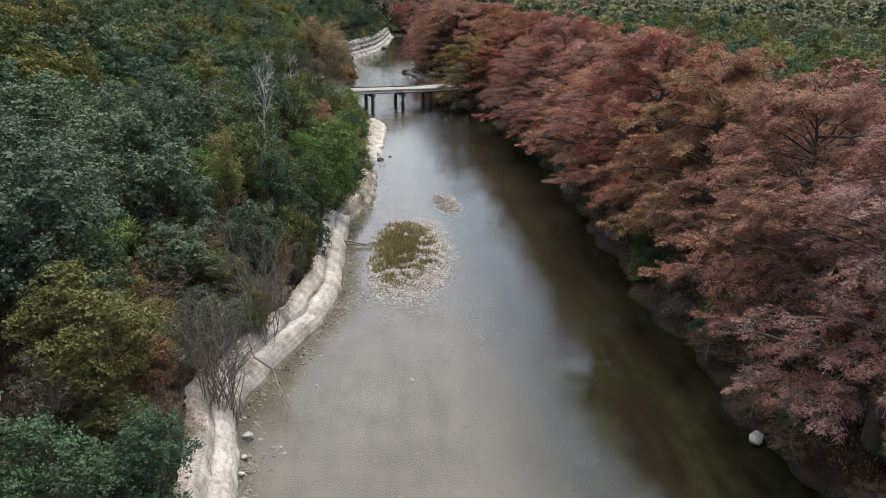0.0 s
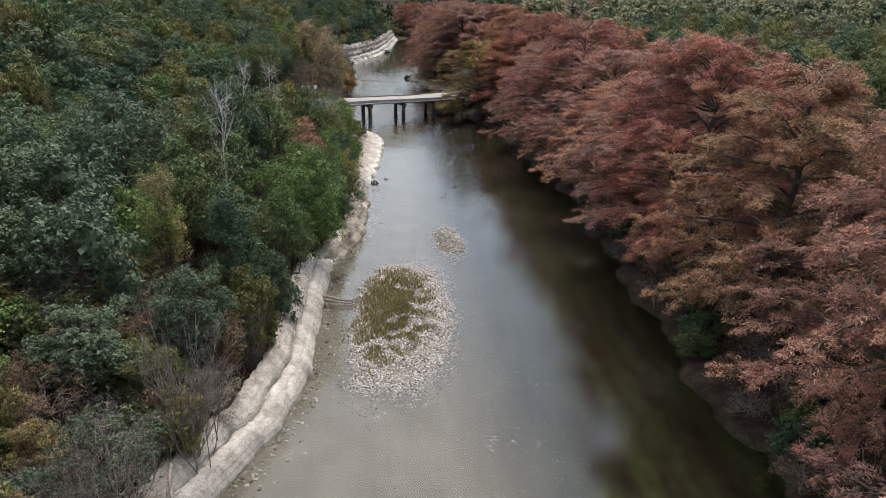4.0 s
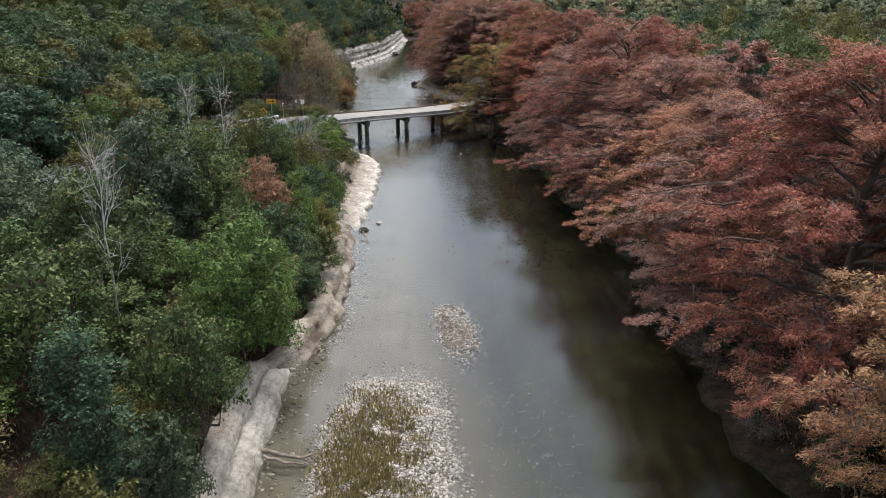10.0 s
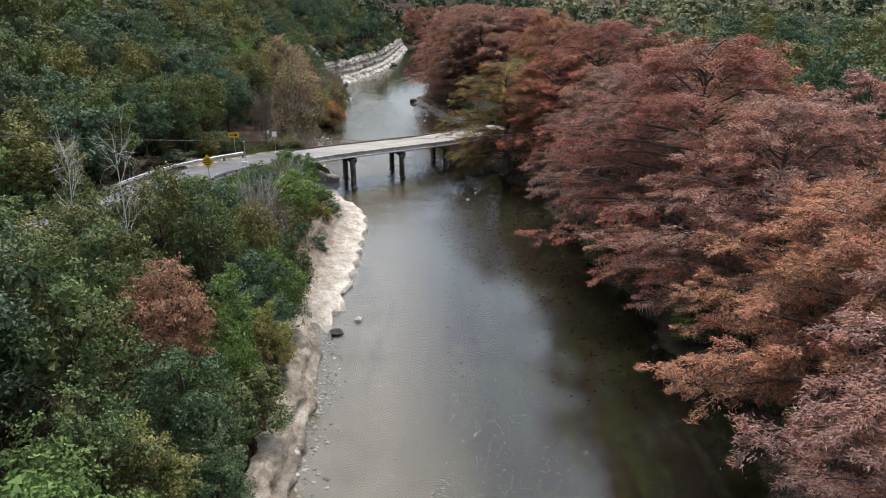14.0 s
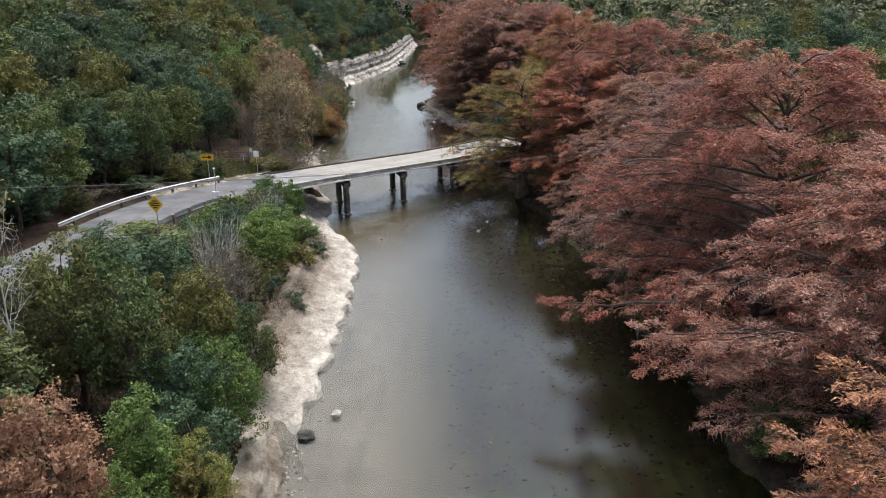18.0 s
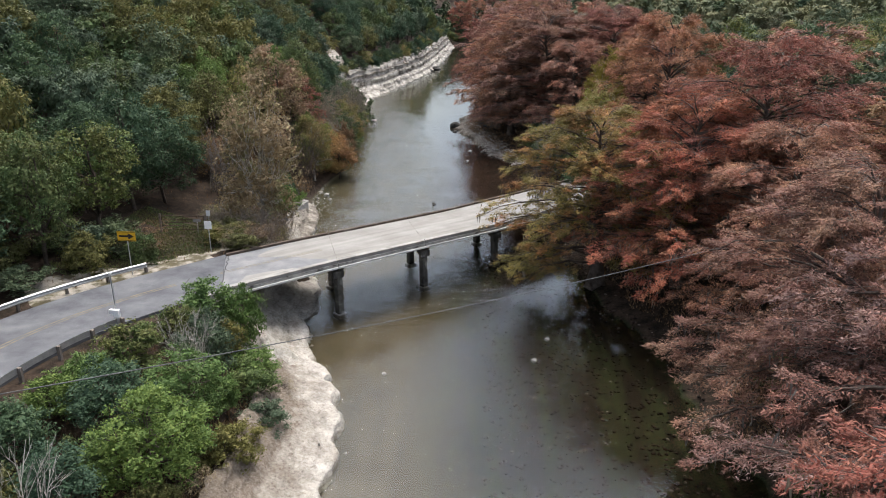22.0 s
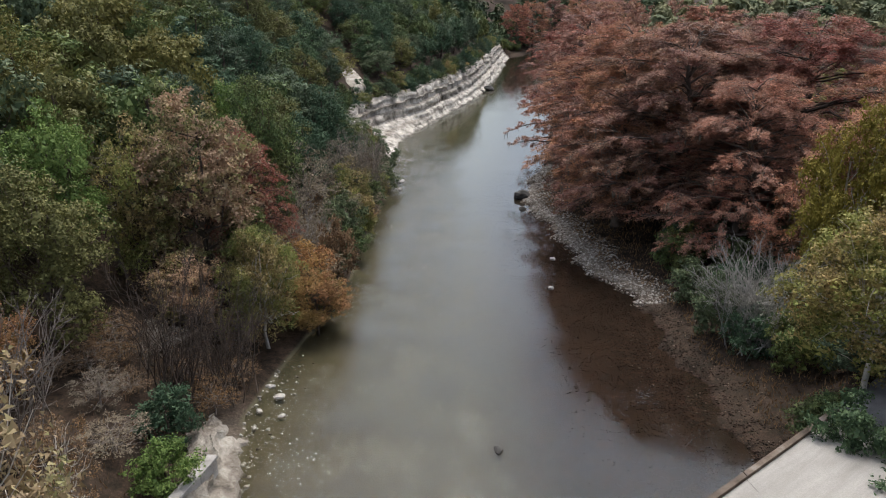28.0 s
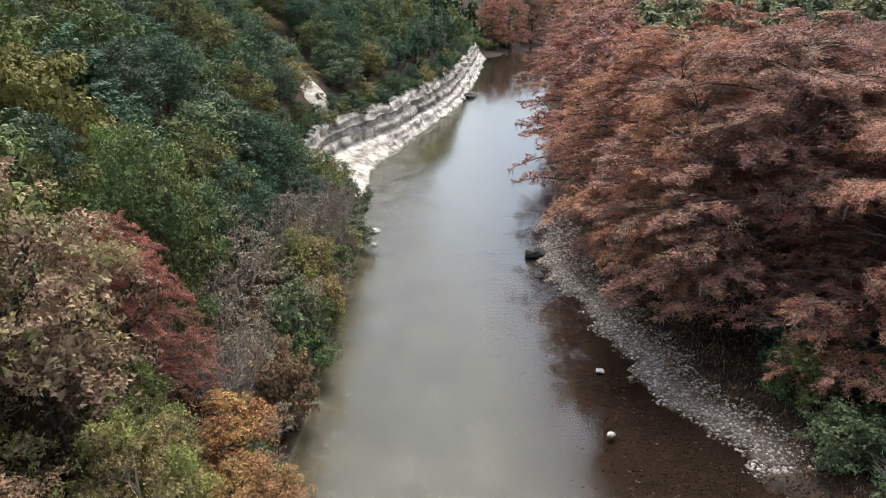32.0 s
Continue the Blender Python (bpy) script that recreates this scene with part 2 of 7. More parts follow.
LEAF["far_dark"] = far_foliage("far_oak_leaves", (0.042, 0.068, 0.037), (0.078, 0.105, 0.05))
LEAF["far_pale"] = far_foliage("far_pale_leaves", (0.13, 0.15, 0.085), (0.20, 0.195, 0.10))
BARK = mottled("bark", [(0.3, (0.055, 0.043, 0.034)), (0.7, (0.15, 0.12, 0.10))], 2.0, 18, 0.95, 0.1, 0.03)
BARK_GREY = mottled("grey_bark", [(0.3, (0.13, 0.11, 0.095)), (0.7, (0.30, 0.265, 0.235))], 2.0, 18, 0.95, 0.1, 0.02)
BARK_PALE = mottled("pale_bark", [(0.3, (0.34, 0.31, 0.27)), (0.7, (0.58, 0.54, 0.48))], 2.5, 12, 0.9, 0.1, 0.01)
BARK_SILVER = mottled("silver_bark", [(0.3, (0.25, 0.235, 0.21)), (0.7, (0.42, 0.40, 0.365))], 2.5, 12, 0.9, 0.1, 0.01)
BARK_WHITE = mottled("white_bark", [(0.3, (0.5, 0.47, 0.42)), (0.7, (0.74, 0.71, 0.65))], 2.5, 12, 0.9, 0.1, 0.01)
CONCRETE = mottled("weathered_concrete", [(0.25, (0.17, 0.16, 0.145)), (0.5, (0.33, 0.315, 0.29)), (0.8, (0.44, 0.42, 0.39))], 0.8, 14, 0.9, 0.2, 0.01)


def deck_material():
    """Pale deck concrete with grey wheel tracks along the bridge."""
    m, n, l, b = material("deck_concrete", 0.9, 0.2)
    co = place_coords(n)
    axes = n.new("ShaderNodeCombineXYZ")
    for k, d in enumerate(((0.695 * 0.12, 0.719 * 0.12, 0), (-0.719 * 1.3, 0.695 * 1.3, 0))):
        dot = n.new("ShaderNodeVectorMath")
        dot.operation = "DOT_PRODUCT"
        dot.inputs[1].default_value = d
        l.new(co, dot.inputs[0])
        l.new(dot.outputs["Value"], axes.inputs[k])
    streak, big, fine = noise_node(n, l, 1.1, 5, 0.65, axes.outputs[0]), noise_node(n, l, 0.35, 5, 0.6, co), noise_node(n, l, 18, 4, 0.7, co)
    c = ramp(n, l, streak, [(0.3, (0.235, 0.225, 0.205)), (0.5, (0.295, 0.284, 0.26)), (0.7, (0.35, 0.337, 0.31))])
    c = mix(n, l, 0.6, c, ramp(n, l, big, [(0.35, (0.75, 0.74, 0.72)), (0.65, (1.12, 1.12, 1.12))]), "MULTIPLY")
    c = mix(n, l, 0.7, c, ramp(n, l, fine, [(0.3, (0.78, 0.78, 0.78)), (0.7, (1.15, 1.15, 1.15))]), "MULTIPLY")
    l.new(c, b.inputs["Base Color"])
    bump(n, l, b, fine, 0.5, 0.006)
    return m


DECK_CONC = deck_material()
PIER_CONC = mottled("stained_pier_concrete", [(0.35, (0.055, 0.052, 0.046)), (0.55, (0.13, 0.125, 0.11)), (0.66, (0.40, 0.385, 0.35))], 0.9, 9, 0.9, 0.2, 0.012)
KERB_CONC = mottled("stained_kerb", [(0.25, (0.10, 0.095, 0.085)), (0.5, (0.25, 0.24, 0.215)), (0.8, (0.38, 0.36, 0.33))], 0.9, 10, 0.95, 0.15, 0.012)
ASPHALT = mottled("worn_asphalt", [(0.3, (0.07, 0.073, 0.08)), (0.5, (0.125, 0.128, 0.136)), (0.7, (0.185, 0.187, 0.19))], 0.45, 30, 0.9, 0.25, 0.006)
TAR = mottled("crack_sealer", [(0.3, (0.02, 0.02, 0.02)), (0.7, (0.045, 0.045, 0.045))], 3, 30, 0.6, 0.4, 0.003)
PAINT_YELLOW = mottled("worn_yellow_paint", [(0.4, (0.13, 0.12, 0.10)), (0.7, (0.25, 0.20, 0.11))], 1.6, 30, 0.8, 0.3, 0.002)
GALV = mottled("galvanised_steel", [(0.3, (0.42, 0.43, 0.43)), (0.7, (0.60, 0.61, 0.61))], 2.5, 30, 0.45, 0.5, 0.002, 0.7)
SIGN_YELLOW = mottled("yellow_sign_sheet", [(0.3, (0.72, 0.40, 0.015)), (0.7, (0.82, 0.48, 0.03))], 3, 30, 0.5, 0.4, 0.0005)
SIGN_BLACK = mottled("black_sign_film", [(0.3, (0.012, 0.012, 0.012)), (0.7, (0.03, 0.03, 0.03))], 3, 30, 0.5, 0.4, 0.0005)
SIGN_WHITE = mottled("white_sign_sheet", [(0.3, (0.90, 0.90, 0.88)), (0.7, (0.95, 0.95, 0.93))], 3, 30, 0.5, 0.4, 0.0005)
STEEL_DARK = mottled("rusted_steel", [(0.3, (0.06, 0.045, 0.035)), (0.7, (0.13, 0.095, 0.07))], 3, 30, 0.8, 0.3, 0.002, 0.3)
CABLE = mottled("weathered_cable", [(0.3, (0.10, 0.10, 0.10)), (0.7, (0.2, 0.2, 0.2))], 3, 30, 0.7, 0.3, 0.001)
WOOD = mottled("weathered_post", [(0.3, (0.13, 0.11, 0.09)), (0.7, (0.28, 0.24, 0.2))], 3, 20, 0.9, 0.2, 0.004)
DRIFT = mottled("driftwood", [(0.3, (0.16, 0.13, 0.10)), (0.7, (0.36, 0.31, 0.26))], 3, 20, 0.9, 0.2, 0.004)


def limestone_material(name, strata, low, mid, high, streaks=0.25, earth=None):
    """Pale layered limestone with dark weathering stains."""
    m, n, l, b = material(name, 0.92, 0.2)
    co = place_coords(n)
    sep = n.new("ShaderNodeSeparateXYZ")
    l.new(co, sep.inputs[0])
    big, small = noise_node(n, l, 0.55, 6, 0.65, co), noise_node(n, l, 7, 6, 0.7, co)
    c = ramp(n, l, big, [(0.30, low), (0.48, mid), (0.68, high)])
    g = ramp(n, l, small, [(0.3, (0.45, 0.42, 0.38)), (0.46, (0.95, 0.94, 0.92)), (0.7, (1.18, 1.18, 1.18))])
    c = mix(n, l, 0.8, c, g, "MULTIPLY")
    if strata:
        w = n.new("ShaderNodeTexWave")
        w.wave_type, w.bands_direction = "BANDS", "Z"
        w.inputs["Scale"].default_value, w.inputs["Distortion"].default_value = strata, 0.6 + 3 * strata
        w.inputs["Detail"].default_value = 4
        l.new(co, w.inputs["Vector"])
        c = mix(n, l, 0.35 if strata > 0.5 else 0.7, c, ramp(n, l, w.outputs["Fac"], [(0.0, (0.5, 0.47, 0.44)), (0.3, (1, 1, 1)), (1, (1.08, 1.08, 1.06))]), "MULTIPLY")
    down = n.new("ShaderNodeVectorMath")
    down.operation = "MULTIPLY"
    down.inputs[1].default_value = (0.9, 0.9, 0.12)
    l.new(co, down.inputs[0])
    c = mix(n, l, streaks, c, ramp(n, l, noise_node(n, l, 0.9, 5, 0.65, down.outputs[0]), [(0.40, (0.30, 0.29, 0.27)), (0.52, (1, 1, 1))]), "MULTIPLY")
    if earth:
        above = n.new("ShaderNodeMapRange")
        above.inputs["From Min"].default_value, above.inputs["From Max"].default_value = earth
        lift = n.new("ShaderNodeMath")
        lift.operation = "MULTIPLY_ADD"
        lift.inputs[1].default_value = 1.6
        l.new(noise_node(n, l, 1.2, 5, 0.65, co), lift.inputs[0])
        l.new(sep.outputs["Z"], lift.inputs[2])
        l.new(lift.outputs[0], above.inputs["Value"])
        wash = ramp(n, l, small, [(0.3, (0.12, 0.09, 0.065)), (0.7, (0.36, 0.31, 0.25))])
        c = mix(n, l, above.outputs[0], c, wash)
    l.new(c, b.inputs["Base Color"])
    bump(n, l, b, small, 1.0, 0.15)
    return m


LIME = limestone_material("bank_limestone", 1.3, (0.40, 0.365, 0.31), (0.56, 0.53, 0.47), (0.70, 0.67, 0.61), 0.25, (1.05, 1.85))
# somewhat darker limestone for the ledge at the bridge end
LIME_BRIDGE = limestone_material("bridge_end_limestone", 1.1, (0.26, 0.235, 0.195), (0.46, 0.435, 0.38), (0.62, 0.59, 0.53), 0.3, (2.6, 3.4))
LIME_STEP = limestone_material("stepped_limestone", 1.3, (0.30, 0.265, 0.215), (0.54, 0.505, 0.445), (0.72, 0.69, 0.63), 0.4, (1.9, 2.7))
LIME_GREY = limestone_material("grey_limestone", 1.1, (0.10, 0.085, 0.066), (0.28, 0.25, 0.21), (0.5, 0.47, 0.41))
LIME_DIRTY = limestone_material("littered_limestone", 1.0, (0.15, 0.12, 0.09), (0.33, 0.29, 0.235), (0.56, 0.52, 0.45))
LIME_SCAR = limestone_material("scar_limestone", 0.8, (0.24, 0.215, 0.18), (0.40, 0.37, 0.32), (0.56, 0.53, 0.47), 0.2)
CLIFF = limestone_material("cliff_limestone", 0.3, (0.10, 0.09, 0.075), (0.50, 0.47, 0.42), (0.70, 0.67, 0.61), 0.6)


def stone_material(name, stops):
    m, n, l, b = material(name, 0.9, 0.2)
    info = n.new("ShaderNodeNewGeometry")
    c = ramp(n, l, info.outputs["Random Per Island"], stops)
    g = ramp(n, l, noise_node(n, l, 9, 5, 0.7, place_coords(n)), [(0.3, (0.7, 0.7, 0.68)), (0.7, (1.15, 1.15, 1.15))])
    l.new(mix(n, l, 0.8, c, g, "MULTIPLY"), b.inputs["Base Color"])
    return m


STONES = stone_material("river_stones", [(0.0, (0.16, 0.14, 0.115)), (0.25, (0.34, 0.31, 0.27)), (0.7, (0.54, 0.51, 0.46)), (1.0, (0.7, 0.67, 0.62))])
STONES_ISLAND = stone_material("island_stones", [(0.0, (0.13, 0.11, 0.09)), (0.25, (0.30, 0.27, 0.235)), (0.7, (0.47, 0.44, 0.395)), (1.0, (0.62, 0.59, 0.54))])
STONES_BAR = stone_material("bar_stones", [(0.0, (0.12, 0.095, 0.072)), (0.3, (0.25, 0.215, 0.18)), (0.7, (0.40, 0.36, 0.315)), (1.0, (0.58, 0.55, 0.49))])
STONES_WET = stone_material("wet_stones", [(0.0, (0.014, 0.010, 0.007)), (0.5, (0.035, 0.023, 0.016)), (0.85, (0.075, 0.048, 0.035)), (0.95, (0.15, 0.11, 0.085)), (1.0, (0.28, 0.235, 0.195))])
BOULDER_DARK = mottled("dark_boulder", [(0.3, (0.035, 0.033, 0.03)), (0.7, (0.11, 0.105, 0.095))], 1.5, 9, 0.8, 0.3, 0.05)
BOULDER_PALE = mottled("pale_boulder", [(0.3, (0.33, 0.31, 0.28)), (0.7, (0.55, 0.52, 0.47))], 1.5, 9, 0.9, 0.2, 0.05)

# ---- the lie of the land ----
LEFT_Y = [-80, 20, 34, 38, 42.5, 45, 48.3, 53.5, 59, 68, 77, 80, 85, 97, 104, 110, 119, 128, 131, 135, 138.5, 143, 147, 152, 160, 168, 174, 182, 188, 198, 207, 221, 240, 253, 273, 302, 320, 361, 401, 430, 470, 520, 700, 3000]
LEFT_X = [-8, -8.6, -8.8, -9.3, -10.5, -9.8, -8.9, -7.2, -6.6, -6.9, -7.1, -6, -5.1, -5.4, -6.2, -5.7, -5.4, -5.5, -5.8, -7, -9, -10.2, -10, -11.5, -13, -14, -15.6, -15.4, -14.4, -15, -15.8, -16.4, -19.6, -20.0, -17.2, -12.0, -10.8, -9.6, -8.3, -3, 12, 32, 110, 640]
RIGHT_Y = [-80, 35, 45, 58, 71, 80, 98, 112, 130, 138, 144, 150.4, 155, 165, 172, 178, 184, 189, 192, 194.5, 199, 205, 211, 217, 227, 233, 250, 292, 340, 380, 410, 440, 480, 700, 3000]
RIGHT_X = [15.5, 15.6, 15, 14.6, 15, 15, 16, 14.5, 13.4, 12.4, 10.9, 9.5, 8.4, 8.4, 8.8, 8.2, 6.8, 6.6, 6.0, 4.1, 2.5, 1.4, -0.2, -2.0, -1.2, 0.3, 1.2, 3.8, 7.2, 9.6, 13, 22, 40, 140, 680]
CLIFF_BACK = ([231, 240, 256, 268], [6.0, 4.0, 2.0, 0.0])
ROAD_PTS = [(-14.85, 140.45, 4.2), (-17.5, 137.3, 4.32), (-19.9, 133.3, 4.5), (-21.3, 128.5, 4.75), (-22.0, 122.5, 5.05), (-22.6, 115.5, 5.4), (-24.8, 108.5, 5.7), (-29.3, 102.2, 5.9), (-36.0, 97.0, 6.1), (-50.0, 90.0, 6.4), (-74.0, 79.0, 8.0)]
BRIDGE_A, BRIDGE_U, BRIDGE_N = np.array([-7.35, 143.8]), np.array([0.695, 0.719]), np.array([-0.719, 0.695])


def deck_z(s):
    return float(np.interp(s, [-14, -7, 0, 15.2, 31, 60], [4.35, 4.2, 3.92, 3.08, 2.75, 2.6]))


def smooth_path(pts, steps=6):
    """Points along a Catmull-Rom curve."""
    p = [np.array(q, float) for q in pts]
    p = [2 * p[0] - p[1], *p, 2 * p[-1] - p[-2]]
    out = []
    for i in range(1, len(p) - 2):
        for k in range(steps):
            t = k / steps
            out.append(0.5 * (2 * p[i] + (p[i + 1] - p[i - 1]) * t + (2 * p[i - 1] - 5 * p[i] + 4 * p[i + 1] - p[i + 2]) * t * t + (3 * p[i] - p[i - 1] - 3 * p[i + 1] + p[i + 2]) * t**3))
    out.append(p[-2])
    return np.array(out)


ROAD_LINE = smooth_path(ROAD_PTS)


def smoothstep(a, b, x):
    t = np.clip((x - a) / (b - a), 0, 1)
    return t * t * (3 - 2 * t)


def wobble(x, y, s, seed=0.0):
    """Cheap smooth noise from sines, about -1 to 1."""
    return (np.sin(x * s + 1.7 * np.sin(y * s * 0.7 + seed)) + np.sin(y * s * 1.3 + 1.3 * np.sin(x * s * 0.9 + 2 + seed)) + np.sin((x + y) * s * 2.1 + seed * 3) * 0.5) / 2.5


def left_x(y):
    return np.interp(y, LEFT_Y, LEFT_X)


def right_x(y):
    y = np.asarray(y, float)
    bar = smoothstep(166, 172, y) * smoothstep(236, 228, y)
    bank = smoothstep(150, 142, y) * (0.45 * np.sin(0.42 * y) + 0.3 * np.sin(1.15 * y + 1) + 0.15 * np.sin(2.9 * y))
    return np.interp(y, RIGHT_Y, RIGHT_X) + bank + bar * (0.32 * np.sin(0.85 * y) + 0.2 * np.sin(2.1 * y + 1) + 0.1 * np.sin(4.7 * y))


def island(x, y):
    """How far inside the gravel island and its outlier a place lies, 0 to 1."""
    lean = y - 66.9 - 0.38 * (x + 1.4) * smoothstep(66, 60, y)
    main = 1 - (np.abs((x + 1.35 - 0.01 * (y - 67)) / 3.2) ** 2.6 + np.abs(lean / 10.3) ** 2.6) ** (1 / 2.6) + 0.09 * wobble(x, y, 1.3)
    small = 1 - np.hypot((x - 2.3 + 0.1 * (y - 83)) / 1.3, (y - 83) / 4.2) + 0.12 * wobble(x, y, 2.1)
    return np.maximum(main, small * 0.6)


def land(x, y):
    """Height of the ground."""
    x, y = np.asarray(x, float), np.asarray(y, float)
    xl, xr = left_x(y), right_x(y)
    dl, dr = xl - x, x - xr
    # river bed, shallow with a deeper thread to the right
    across = np.clip((x - xl) / (xr - xl), 0, 1)
    bed = -0.22 - 0.75 * smoothstep(0.0, 0.75, across) * smoothstep(1.0, 0.85, across) + 0.06 * wobble(x, y, 0.9)
    bed = np.maximum(bed, -0.06 + 1.0 * np.clip(island(x, y), -0.4, 0.4) + 0.04 * wobble(x, y, 2.3))
    shoal = smoothstep(160, 172, y) * smoothstep(236, 218, y) * smoothstep(7.5, 0, -dr)
    bed = bed * (1 - shoal) + shoal * (-0.16 + 0.05 * wobble(x, y, 1.1))
    # left bank
    steep = smoothstep(226, 240, y) * smoothstep(412, 395, y)
    bank = 0.3 + 2.35 * smoothstep(1.2, 6.6, dl) + 2.2 * smoothstep(5, 16, dl) + 0.25 * wobble(x, y, 0.35) * smoothstep(2, 8, dl)
    set_back = np.interp(y, *CLIFF_BACK)
    bank = bank * (1 - steep) + steep * (0.25 + 4.9 * smoothstep(2.9, 4.3, dl - set_back))
    toe = np.interp(y, [-80, 60, 110, 135, 150, 165, 200, 240, 390, 440, 900], [30, 30, 26, 24, 16, 12, 9, 4, 4, 14, 30])
    rise = np.interp(y, [-80, 60, 110, 150, 200, 260, 400, 900], [0.30, 0.34, 0.42, 0.5, 0.62, 0.75, 0.6, 0.3])
    hill = 46 * (1 - np.exp(-np.clip(dl - toe, 0, None) * rise / 46)) + 1.2 * wobble(x, y, 0.11) * smoothstep(0, 12, dl - toe)
    left = bank + hill
    # right bank: low terrace, then the flood plain, with far hills
    gravel = smoothstep(170, 185, y) * smoothstep(240, 225, y)
    right = 0.25 + (1.5 - 0.7 * gravel) * smoothstep(0.2, 6, dr) + 1.2 * smoothstep(6, 25, dr) + 0.2 * wobble(x, y, 0.3) * smoothstep(3, 9, dr)
    far = np.hypot(x - 200, y - 200)
    right = right + 60 * smoothstep(700, 2200, far) * (0.6 + 0.4 * wobble(x, y, 0.0035, 1.0))
    z = np.where(dl > 0, left, np.where(dr > 0, right, bed))
    edge_l, edge_r = smoothstep(-0.25, 0.35, dl), smoothstep(-0.5, 0.5, dr)
    z = np.where(dl > -0.25, bed * (1 - edge_l) + left * edge_l, z)
    z = np.where(dr > -0.5, bed * (1 - edge_r) + right * edge_r, z)
    # the road's bench and the bridge approaches
    best, level = np.full(x.shape, 1e9), np.zeros(x.shape)
    for (ax, ay, az), (bx, by, bz) in zip(ROAD_LINE[:-1], ROAD_LINE[1:]):
        lx, ly = bx - ax, by - ay
        t = np.clip(((x - ax) * lx + (y - ay) * ly) / (lx * lx + ly * ly), 0, 1)
        d = np.hypot(x - ax - t * lx, y - ay - t * ly)
        level = np.where(d < best, az + t * (bz - az) - 0.16, level)
        best = np.minimum(best, d)
    w = smoothstep(7.5, 4.6, best) * smoothstep(2.2, 5.2, dl)
    z = z * (1 - w) + level * w
    s = (x - BRIDGE_A[0]) * BRIDGE_U[0] + (y - BRIDGE_A[1]) * BRIDGE_U[1]
    n = (x - BRIDGE_A[0]) * BRIDGE_N[0] + (y - BRIDGE_A[1]) * BRIDGE_N[1]
    st = s - 0.58 * n
    w = smoothstep(7.5, 4.5, np.abs(n - 3.0)) * smoothstep(-9.2, -8.0, st) * smoothstep(33, 30, st)
    z = z * (1 - w) + np.minimum(z, 1.6) * w
    w = smoothstep(6.0, 6.8, n) * smoothstep(19, 14, n) * smoothstep(3.5, -3, s)
    z = z * (1 - w) + np.maximum(z, 3.95) * w
    w = smoothstep(6, 3.6, np.abs(n - 3.0)) * smoothstep(31, 33, st) * smoothstep(90, 60, s)
    z = z * (1 - w) + 2.45 * w
    return z


def ground_at(x, y):
    return float(land(np.array([x]), np.array([y]))[0])


